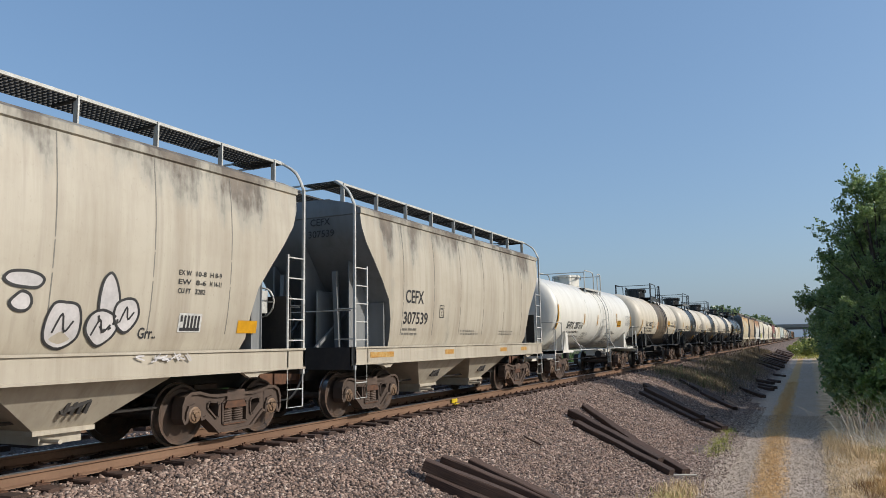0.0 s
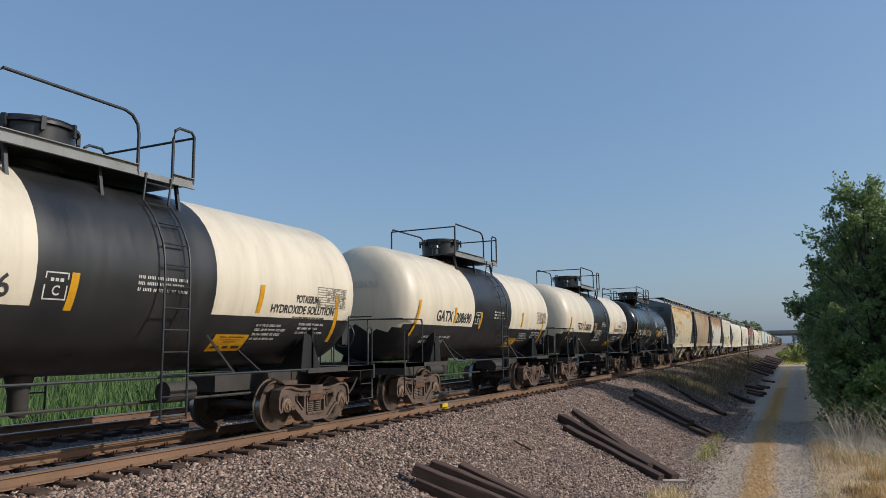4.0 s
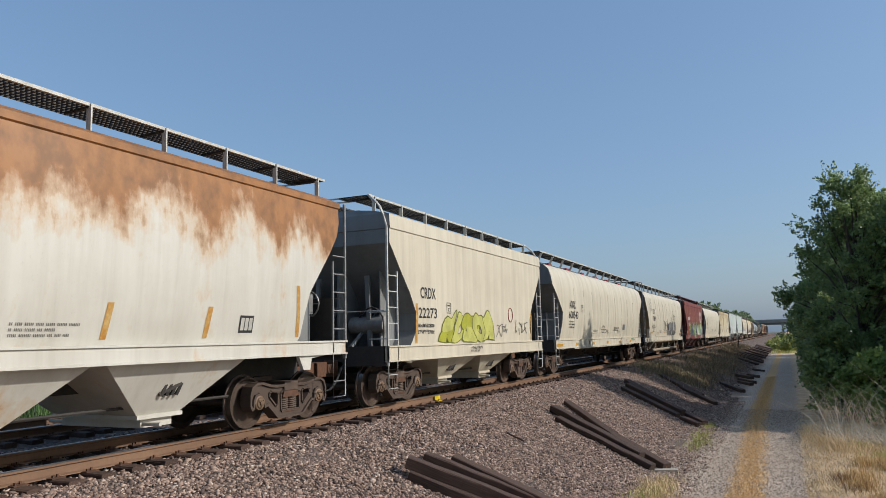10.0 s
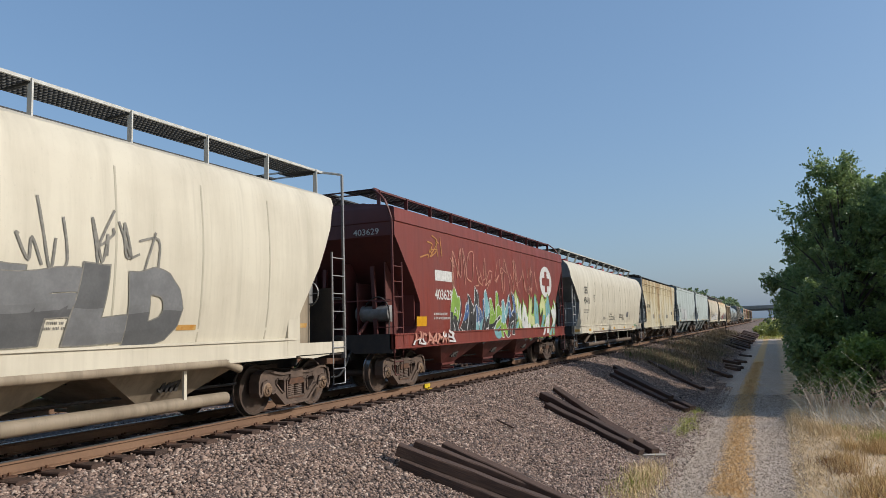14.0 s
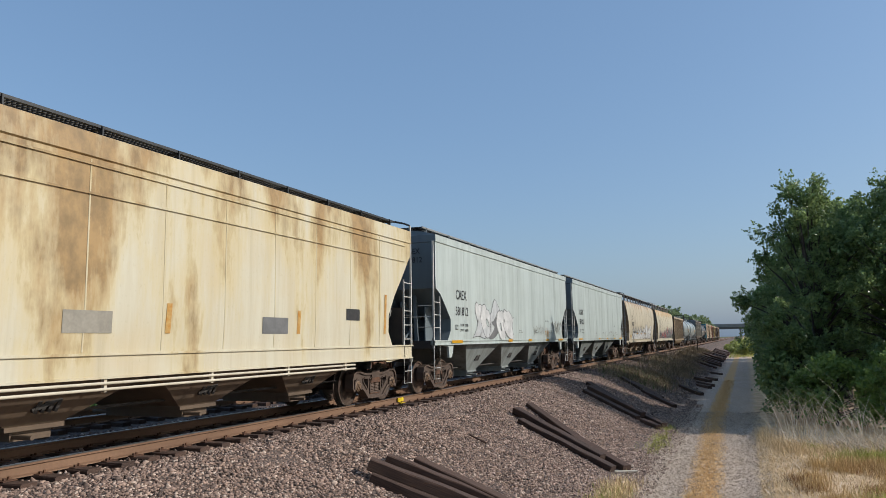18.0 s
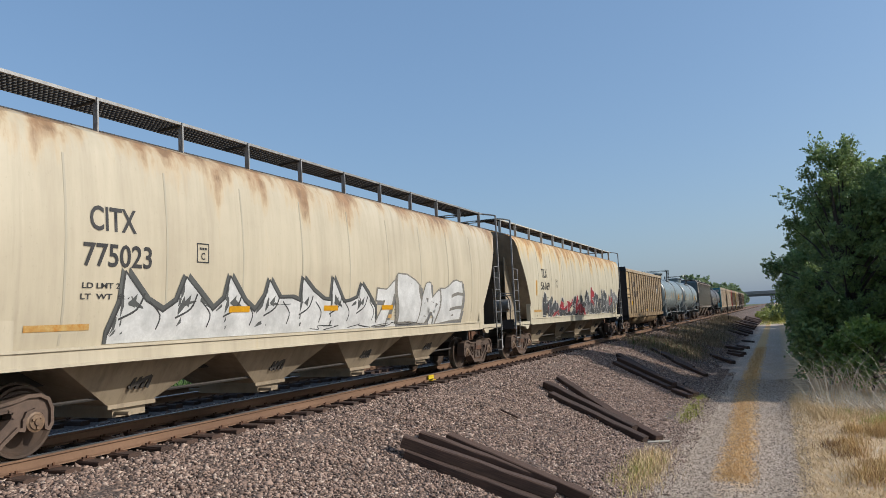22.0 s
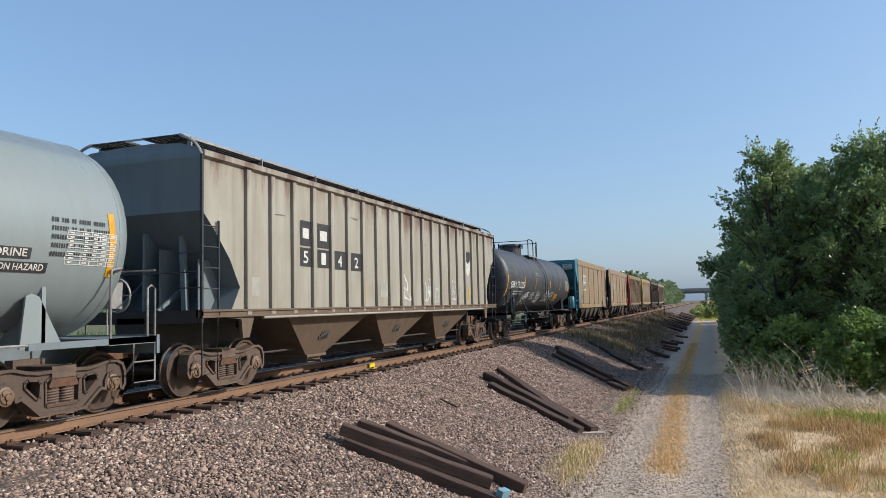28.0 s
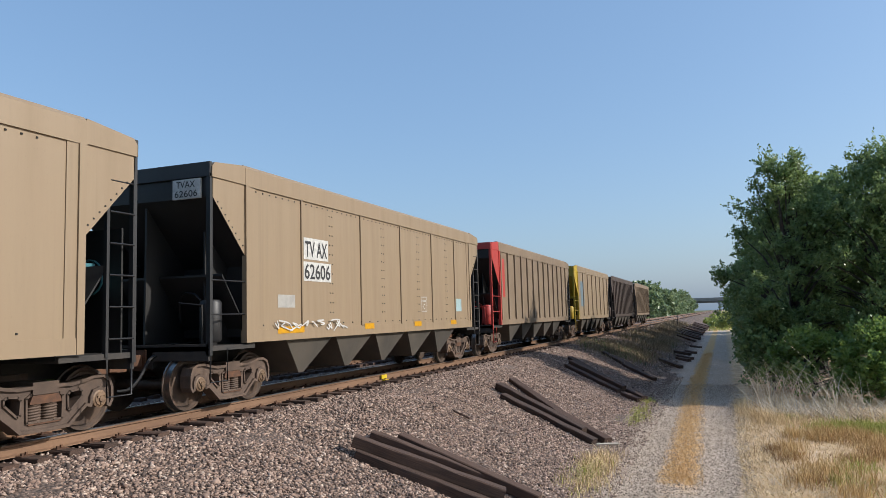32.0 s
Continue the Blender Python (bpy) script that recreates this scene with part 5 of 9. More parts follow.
    part("air_reservoir", Shape().turn([(1.14, 0.0), (1.16, 0.16), (1.2, 0.19), (1.84, 0.19), (1.89, 0.15), (1.9, 0.0)], "z", 16, (1.12, 0.5, 0.0)), corner or UNDER, car, smooth=40)
    part("brake_pipe", Shape().tube(smooth_loop([(0.9, 0.5, 1.1), (0.9, 0.5, 1.9), (0.4, 0.6, 2.0), (0.3, 0.7, 1.5)], 3, False), 0.02, 6).tube([(1.1, 0.3, 1.1), (1.1, 0.3, 1.8), (0.6, 0.3, 1.85)], 0.02, 6), corner or UNDER, car, smooth=60)
    brake_wheel(car, L - 0.2, 0.8, 2.2, corner or UNDER)
    draft_gear(car, L)
    for y in (1.15, L - 1.15):
        add_truck(car, y)
    return car, surf

# ---- paints of the single cars ----
DUST = (0.24, 0.19, 0.13)
P_GREIGE = paint("greige_paint", (0.52, 0.465, 0.37), DUST, 0.5, (0.20, 0.16, 0.12), 0.3, seed=1, z0=3.0, z1=4.5, wide=0.8, ragged=0.3)
# grey for pale cars' ends, shade put into the colour; also tank fascias
P_SHADED_GREY = paint("shaded_grey_paint", (0.25, 0.26, 0.26), (0.12, 0.11, 0.10), 0.5, seed=2)
# grimy cream, further darkened in colour for shade on bays and ends
P_SHADED_CREAM = paint("grimy_shaded_cream_paint", (0.36, 0.29, 0.20), (0.16, 0.12, 0.08), 0.8, seed=32, rough=0.7)
P_SEAM = paint("cream_seam_paint", (0.47, 0.43, 0.33), DUST, 0.4, seed=30)
P_WHITE = paint("white_tank_paint", (0.86, 0.825, 0.735), DUST, 0.15, seed=3, rough=0.4)
P_TANKCREAM = paint("cream_tank_paint", (0.78, 0.69, 0.54), DUST, 0.25, seed=4, rough=0.42)
P_BAND = paint("sooty_brown_band", (0.20, 0.15, 0.095), (0.07, 0.058, 0.048), 0.8, seed=5)
P_BLACK = paint("black_tank_paint", (0.018, 0.019, 0.021), (0.06, 0.055, 0.05), 0.25, seed=6, rough=0.33)
P_GLOSS = paint("glossy_black_tank_paint", (0.012, 0.013, 0.017), (0.05, 0.047, 0.045), 0.2, seed=7, rough=0.22)
P_CREAM_RUST = paint("cream_paint_with_rust", (0.62, 0.55, 0.39), DUST, 0.3, (0.50, 0.24, 0.06), 0.4, seed=8, z0=1.4, z1=4.6, wide=0.6, sweep=True)
P_BROWN_RUST = paint("rust_stained_tan_paint", (0.42, 0.325, 0.215), (0.33, 0.21, 0.11), 0.7, (0.33, 0.18, 0.075), 0.62, seed=9, z0=0.5, z1=5.4, wide=0.4, ragged=0.05)
P_WHITE_RUST = paint("white_paint_with_rust_runs", (0.66, 0.64, 0.57), DUST, 0.25, (0.36, 0.15, 0.04), 0.46, seed=10, z0=2.6, z1=4.1, wide=0.5, ragged=0.32)
P_CREAM = paint("cream_paint", (0.67, 0.61, 0.48), DUST, 0.3, seed=11)
P_CREAM2 = paint("warm_cream_paint", (0.58, 0.51, 0.375), DUST, 0.35, (0.36, 0.2, 0.09), 0.35, z0=3.2, z1=4.4, seed=12)
P_RED = paint("oxide_red_paint", (0.21, 0.035, 0.022), (0.10, 0.035, 0.03), 0.4, seed=13)
P_RED_DARK = paint("dark_oxide_red_paint", (0.12, 0.025, 0.02), (0.06, 0.03, 0.025), 0.4, seed=14)
P_STAINED = paint("cream_paint_with_wide_stains", (0.63, 0.59, 0.46), (0.47, 0.37, 0.21), 0.6, (0.40, 0.25, 0.10), 0.72, seed=15, z0=-0.5, z1=6.9, wide=0.6, ragged=0.08)
P_PALEGREY = paint("pale_green_grey_paint", (0.50, 0.56, 0.53), (0.24, 0.26, 0.24), 0.45, seed=16)
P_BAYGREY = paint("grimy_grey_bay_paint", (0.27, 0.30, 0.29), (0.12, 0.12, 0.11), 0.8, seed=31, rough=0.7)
# blue-grey with shade put in for some hoppers' ends; also tank decks
P_BLUEGREY = paint("blue_grey_paint", (0.16, 0.20, 0.22), (0.10, 0.11, 0.11), 0.4, seed=17)
P_SAND_RUST = paint("sand_paint_with_rust_runs", (0.60, 0.54, 0.40), DUST, 0.3, (0.50, 0.26, 0.075), 0.4, seed=18, z0=2.9, z1=4.3, wide=1.4)
P_TAN = paint("dusty_tan_steel", (0.345, 0.238, 0.128), (0.2, 0.135, 0.078), 0.6, (0.2, 0.12, 0.055), 0.3, seed=19, rough=0.6, z0=5.0, z1=0.5, wide=1.2)
P_TANRIB = paint("worn_tan_rib_steel", (0.46, 0.36, 0.24), (0.22, 0.16, 0.10), 0.6, seed=34, rough=0.6)
P_POCKET = paint("dusty_black_pocket_steel", (0.06, 0.053, 0.045), (0.12, 0.098, 0.075), 0.6, seed=35, rough=0.7)
P_TAN3 = paint("dark_dusty_brown_steel", (0.21, 0.145, 0.09), (0.28, 0.21, 0.14), 0.5, seed=33, rough=0.65)
P_TAN2 = paint("dusty_taupe_steel", (0.31, 0.225, 0.14), (0.235, 0.165, 0.10), 0.45, seed=20, rough=0.52)
P_STEELGREY = paint("steel_grey_tank_paint", (0.235, 0.28, 0.285), (0.17, 0.165, 0.145), 0.25, seed=21, rough=0.31)
P_DARKGREY = paint("dark_grey_tank_paint", (0.045, 0.048, 0.053), (0.09, 0.085, 0.08), 0.3, seed=22, rough=0.48)
P_RIBGREY = paint("weathered_grey_paint", (0.35, 0.335, 0.28), (0.19, 0.15, 0.11), 0.6, (0.12, 0.06, 0.04), 0.2, seed=23, z0=3.0, z1=4.4, rough=0.6)
P_TEAL = paint("teal_paint", (0.045, 0.23, 0.29), (0.05, 0.12, 0.13), 0.35, seed=24)
P_COALBLACK = paint("sooty_black_steel", (0.014, 0.014, 0.016), (0.04, 0.036, 0.03), 0.3, seed=25)
P_YELLOW = paint("yellow_paint", (0.55, 0.36, 0.02), (0.2, 0.15, 0.06), 0.4, seed=26)
P_DARKBROWN = paint("dark_brown_steel", (0.075, 0.048, 0.035), (0.05, 0.035, 0.028), 0.5, seed=27, rough=0.65)
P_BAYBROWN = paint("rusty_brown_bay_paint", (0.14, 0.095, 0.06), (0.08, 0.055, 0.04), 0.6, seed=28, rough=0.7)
P_SIGNRED = paint("bright_red_paint", (0.5, 0.04, 0.03), (0.2, 0.06, 0.05), 0.35, seed=29)

TRAIN = []


def add(made, y):
    TRAIN.append((made[0], y))
    return made


def even(n, a, b):
    return [a + (b - a) * i / (n - 1) for i in range(n)]


# two greige hoppers at the head
for i, y in enumerate((-0.7, 12.25)):
    car, sf = add(hopper("weathered greige two-bay covered hopper car" + (" with a sprayed tag" if i == 0 else ""), 11.33, ROUND, P_GREIGE, P_GREIGE, WHITEBAR, 2, P_GREIGE, even(6, 1.9, 9.4), INK_GREY, end_mat=P_SHADED_GREY, walk_mat=WHITEBAR, seam_size=(0.008, 0.003)), y)
    for yy in (0.55, 4.0, 7.6, 9.3) if i else ():
        patch(car, lambda z: 1.5, yy, yy + (0.95 if yy < 1 else 0.5), 1.2, 1.31, OCHRE)
    if i:
        letters(car, sf, "CEFX", 2.0, 2.37, 0.85, 0.3)
        letters(car, sf, "307539", 1.95, 1.9, 1.15, 0.28)
        frame_mark(car, sf, 3.7, 2.08, 0.24, 0.3)
        stencil(car, sf, 1.95, 1.76, 0.9, 2, seed=3)
        stencil(car, sf, 5.0, 1.75, 1.2, 2, seed=4, size=0.04)
        stencil(car, sf, 7.6, 1.75, 1.3, 2, seed=5, size=0.04)
        end_letters(car, "CEFX", 0.25, 0.215, 3.95, 0.5, 0.15)
        end_letters(car, "307539", 0.2, 0.215, 3.7, 0.65, 0.15)
    else:
        for k, (w1, w2, w3) in enumerate((("EX W", "10-8", "H 8-9"), ("EW", "8-6", "H 14-11"), ("CU FT", "3282", ""))):
            zz = 2.5 - 0.13 * k
            letters(car, sf, w1, 8.35, zz, 0.24, 0.075)
            letters(car, sf, w2, 8.68, zz, 0.2, 0.075)
            if w3:
                letters(car, sf, w3, 8.96, zz, 0.24, 0.075)
        patch(car, sf, 8.43, 8.87, 1.69, 1.96, INK_WHITE, "data_panel")
        for j in range(6):
            patch(car, sf, 8.46 + 0.066 * j, 8.5 + 0.066 * j, 1.72 if j else 1.84, 1.93, INK_BLACK, "panel_bar", lift=0.011, steps=2)
        patch(car, sf, 8.46, 8.84, 1.71, 1.755, INK_BLACK, "panel_bar", lift=0.0125, steps=2)
        patch(car, sf, 9.65, 10.1, 1.68, 1.88, YELLOW, "reflector")
        pale = plain("pale_spray", (0.72, 0.68, 0.66), 0.6)
        tag = (((6.62, 1.78, 0.26, 0.3), (6.08, 2.28, 0.24, 0.1), (6.05, 2.02, 0.12, 0.11), (7.22, 2.06, 0.15, 0.36), (7.15, 1.75, 0.26, 0.22), (7.52, 1.92, 0.2, 0.22)))
        for j, (cy, cz, ry, rz) in enumerate(tag):
            r9 = random.Random(j + 3)
            blob = smooth_loop([(cy + ry * math.cos(a * 0.785) * r9.uniform(0.85, 1.15), cz + rz * math.sin(a * 0.785) * r9.uniform(0.85, 1.15)) for a in range(8)], 5)
            s = Shape()
            for p, q in zip(blob, blob[1:]):
                s.face([(sf(z) + 0.009 + 0.002 * j, y, z) for y, z in ((cy, cz), p, q)])
            ribbon(s, sf, blob, 0.035, 0.0105 + 0.002 * j, 1)
            if j in (0, 4, 5):
                ribbon(s, sf, smooth_loop([(cy - 0.5 * ry, cz - 0.1), (cy - 0.1 * ry, cz + 0.4 * rz), (cy + 0.1 * ry, cz - 0.3 * rz), (cy + 0.5 * ry, cz + 0.1 * rz)], 4, False), 0.026, 0.011 + 0.002 * j, 1)
            part("graffiti_letter", s, [pale, INK_BLACK], car, "white sprayed tag outlined in black")
        letters(car, sf, "Grr..", 7.75, 1.6, 0.3, 0.15)
        sprayed_tag(car, lambda z: 1.53, 7.7, 8.7, 1.28, 1.4, 6, pale, 6, 0.02)

# six tanks
car, sf = add(tank("white tank car with white rails and ladder", 13.9, 1.40, 2.52, 0.95, 13.0, [(0, 14, P_WHITE, P_WHITE, 0)], WHITEBAR, WHITEBAR, 7.55, under=UNDER, deck=P_WHITE, head=0.42, plat=(5.9, 8.62), deck_z=3.7, rail_z=4.47, man=6.7, trucks=1.7,
                   stripes=[(0.78, 1.9, 2.8, 0.1), (4.32, 2.11, 2.55, 0.05), (6.4, 2.09, 2.54, 0.05), (9.9, 2.26, 2.7, 0.05), (12.95, 1.95, 2.7, -0.1)]), 25.0)
letters(car, sf, "SHPX", 2.1, 1.93, 0.92, 0.27)
letters(car, sf, "207316", 3.15, 1.93, 1.08, 0.27)
letters(car, sf, "LD LMT 199600 LB 90550 KG", 1.95, 1.76, 2.0, 0.085)
letters(car, sf, "LT WT  63400 LB 28750 KG", 1.85, 1.6, 2.3, 0.085)
placard(car, sf, 10.11, 10.86, 2.08, 2.38)
data_table(car, sf, 11.83, 12.9, 2.15, 2.62, plain("pale_grey_stencil", (0.45, 0.44, 0.42), 0.6))
letters(car, sf, "CAUTION:", 8.45, 1.9, 0.55, 0.09)
stencil(car, sf, 4.5, 1.75, 1.0, 4, seed=6, size=0.04)
for j, words in enumerate(("DO NOT MAKE ACID CONNECTION", "BEFORE VENTING TO RELEASE PRESSURE", "AVOID FLAMES", "SHARP OBJECTS MUST NOT CONTACT", "RUBBER LINING. AFTER LOADING OR", "UNLOADING, WASH EXTERIOR OF TANK", "AND DOME AREA WITH WATER TO", "REMOVE ANY PRODUCT SPILLAGE")):
    letters(car, sf, words, 8.42, 1.81 - 0.072 * j, 0.049 * len(words), 0.05)
diamond(car, sf, 11.55, 1.46, 0.16, "1805")
part("belly_band", Shape().turn([(7.0, 1.37), (7.0, 1.415), (7.09, 1.415), (7.09, 1.37)], "y", 40, (0, 0, 2.52)), P_WHITE, car, smooth=40)

car, sf = add(tank("cream tank car with a sooty brown middle band and black belly", 13.1, 1.43, 2.57, 0.75, 12.2, [(-2, 5.25, P_TANKCREAM, P_BLACK, 1.78), (5.25, 8.6, P_BAND, P_BLACK, 1.5), (8.6, 15, P_TANKCREAM, P_BLACK, 1.78)], DARKBAR, DARKBAR, 7.42, plat=(5.42, 8.42), deck_z=4.0, rail_z=4.83, man=6.2,
                   stripes=[(0.45, 1.62, 2.51, 0.3), (3.68, 2.05, 2.5, 0.05), (11.5, 1.7, 2.5, -0.2)], walkway=0.2, dome_mat=P_BLACK, end_bar=GALV, post=0.07), 40.2)
patch(car, sf, 5.27, 5.42, 2.02, 2.5, ORANGE, "reflector_stripe")
patch(car, sf, 8.47, 8.59, 2.05, 2.52, ORANGE, "reflector_stripe")
frame_mark(car, sf, 10.75, 1.5, 0.4, 0.24, INK_WHITE)
stencil(car, sf, 8.75, 2.12, 1.1, 3, INK_GREY, seed=14, size=0.04)
diamond(car, sf, 11.35, 1.46, 0.15, "1814")
letters(car, sf, "TILX", 1.7, 2.2, 0.65, 0.25)
letters(car, sf, "160222", 2.6, 2.2, 1.02, 0.25)
letters(car, sf, "LD LMT 197200 LB 89450 KG", 1.6, 2.04, 2.1, 0.085)
letters(car, sf, "LT WT  65800 LB 29850 KG", 1.55, 1.9, 2.2, 0.085)
placard(car, sf, 8.85, 9.5, 2.25, 2.6)
letters(car, sf, "HYDROXIDE", 10.1, 2.42, 0.72, 0.12)
letters(car, sf, "POTASSIUM SOLUTION", 9.75, 2.25, 1.4, 0.12)
data_table(car, sf, 11.3, 12.1, 2.2, 2.65, INK_GREY)
stencil(car, sf, 3.9, 2.4, 0.9, 5, seed=9, size=0.035)

TANKS = ((54.7, 12.0, "UTLX", "630276", 9, "POTASSIUM"), (68.0, 11.7, "GATX", "208690", 10, ""), (81.15, 12.35, "TCLX", "163020", 11, "POTASSIUM"))
for y, L, word, number, seed, cargo in TANKS:
    b0, b1 = L * 0.363, L * 0.614
    car, sf = add(tank("white tank car with a black middle band and black belly", L, 1.43, 2.57, 0.9, L - 0.9, [(-2, b0, P_TANKCREAM, P_BLACK, 2.02), (b0, b1, P_BLACK, P_BLACK, 1.5), (b1, 16, P_TANKCREAM, P_BLACK, 2.02)], DARKBAR, DARKBAR, L * 0.521, plat=(L * 0.33, L * 0.6), rail_z=4.91, deck_z=4.08, man=L * 0.43, fascia=P_SHADED_GREY,
                       stripes=[(0.72, 1.74, 2.6, 0.2), (2.93, 2.09, 2.5, 0.05), (b0 + 0.45, 1.98, 2.45, 0.05), (b1 + 1.0, 2.08, 2.55, 0.08), (L - 1.2, 1.6, 2.5, -0.2)], walkway=0.09, dome_mat=P_BLACK), y)
    letters(car, sf, word, 1.9, 2.12, 0.95, 0.28)
    letters(car, sf, number, 3.05, 2.1, 1.0, 0.28)
    stencil(car, sf, 1.5, 1.7, 1.9, 2, INK_WHITE, seed=seed, size=0.06)
    stencil(car, sf, b0 + 1.5, 2.46, 0.9, 3, INK_WHITE, seed=seed + 20, size=0.045)
    frame_mark(car, sf, b0 + 0.12, 2.1, 0.32, 0.34, INK_WHITE)
    stencil(car, sf, b1 + 1.15, 1.86, 0.9, 4, INK_WHITE, seed=seed + 22, size=0.04)
    stencil(car, sf, b1 + 2.3, 1.9, 0.9, 3, INK_WHITE, seed=seed + 24, size=0.04)
    stencil(car, sf, L - 2.6, 2.02, 1.4, 1, INK_BLACK, seed=seed + 23, size=0.035)
    placard(car, sf, b1 + 0.3, b1 + 1.1, 1.45, 1.72)
    data_table(car, sf, L - 1.95, L - 1.0, 2.25, 2.62, INK_GREY)
    end_letters(car, number, -0.1, 0.24, 2.9, 0.75, 0.16, INK_WHITE)
    if cargo:
        letters(car, sf, "POTASSIUM", 9.42, 2.3, 0.66, 0.14)
        letters(car, sf, "HYDROXIDE SOLUTION", 8.75, 2.1, 1.9, 0.15)
    if number == "163020":
        for j, words in enumerate(("AFTER LOADING OR UNLOADING", "WASH EXTERIOR OF TANK AND", "DOME AREA WITH WATER TO")):
            letters(car, sf, words, b0 + 0.66, 2.08 - 0.09 * j, 1.05, 0.06, INK_WHITE)
        stencil(car, sf, b0 + 0.66, 1.81, 1.1, 1, INK_WHITE, seed=3)
        letters(car, sf, "VENT TANK WHILE UNLOADING", b0 + 0.58, 1.66, 1.4, 0.075, INK_WHITE)
        letters(car, sf, "2LT0", b1 - 0.4, 2.25, 0.2, 0.07, INK_WHITE)

car, sf = add(tank("glossy black tank car with white lettering", 11.5, 1.43, 2.57, 0.9, 10.6, [(-2, 16, P_GLOSS, P_GLOSS, 0)], DARKBAR, DARKBAR, 5.48, plat=(3.0, 6.97), deck_z=4.19, rail_z=4.92, mid_rail=True, man=5.55,
                   stripes=[(0.5, 1.85, 2.77, 0.2), (2.9, 2.0, 2.5, 0.05), (4.5, 2.0, 2.5, 0.05), (7.25, 2.0, 2.4, 0.05), (10.72, 1.95, 2.7, -0.15)], walkway=0.16), 94.8)
letters(car, sf, "UTLX", 1.35, 2.02, 0.95, 0.28, INK_WHITE)
letters(car, sf, "631676", 2.5, 2.02, 1.0, 0.28, INK_WHITE)
letters(car, sf, "THE TANK CAR PEOPLE", 1.4, 1.83, 1.5, 0.08, INK_WHITE)
frame_mark(car, sf, 3.9, 2.02, 0.34, 0.32, INK_WHITE)
stencil(car, sf, 1.0, 1.6, 2.3, 2, INK_WHITE, seed=31, size=0.07)
stencil(car, sf, 6.3, 2.83, 1.2, 6, INK_WHITE, seed=32, size=0.03)
for j, words in enumerate(("CONSULT OWNER BEFORE", "REPAIRING OR CLEANING TANK", "PROTECT INTERIOR COATING", "WHEN ENTERING TANK", "WEAR CLEAN RUBBER FOOTWEAR", "TOOLS MUST BE PROTECTED")):
    letters(car, sf, words, 4.75, 2.27 - 0.06 * j, 0.025 * len(words), 0.042, INK_WHITE)
stencil(car, sf, 6.55, 2.28, 0.5, 4, INK_WHITE, seed=35, size=0.035)
stencil(car, sf, 7.7, 1.72, 0.75, 5, INK_WHITE, seed=36, size=0.04)
stencil(car, sf, 8.75, 1.62, 0.6, 2, INK_WHITE, seed=37, size=0.045)
letters(car, sf, "VALVE ATTACHED TO", 4.65, 1.72, 0.78, 0.06, INK_WHITE)
letters(car, sf, "BOTTOM OUTLET", 4.65, 1.63, 0.62, 0.06, INK_WHITE)
patch(car, sf, 8.52, 9.1, 2.3, 2.43, INK_WHITE, "cargo_panel")
letters(car, sf, "POTASSIUM", 8.55, 2.32, 0.52, 0.09, INK_BLACK, lift=0.012)
letters(car, sf, "HYDROXIDE", 8.5, 2.15, 0.82, 0.11, INK_WHITE)
letters(car, sf, "SOLUTION", 8.45, 2.0, 0.72, 0.11, INK_WHITE)
data_table(car, sf, 9.6, 10.6, 2.08, 2.6, INK_WHITE)
placard(car, sf, 7.6, 8.4, 1.98, 2.3)
diamond(car, sf, 9.95, 1.6, 0.16, "1814")

# small two-bay hoppers
S_PALE = plain("pale_label", (0.6, 0.58, 0.52), 0.6)
SMALL = (
    ("cream two-bay covered hopper car with rust stains below the roof", 107.88, 11.6, P_CREAM_RUST, "TILX", "32908", INK_BLACK, ROUND),
    ("rust-stained tan two-bay covered hopper car", 120.95, 11.5, P_BROWN_RUST, "ASGX", "75", INK_GREY, ROUND),
    ("white two-bay covered hopper car with long rust runs", 134.05, 11.45, P_WHITE_RUST, "NAHX", "500702", INK_BLACK, ROUND),
    ("cream two-bay covered hopper car with yellow-green graffiti", 147.2, 11.3, P_CREAM, "CRDX", "22273", INK_BLACK, SLANT))
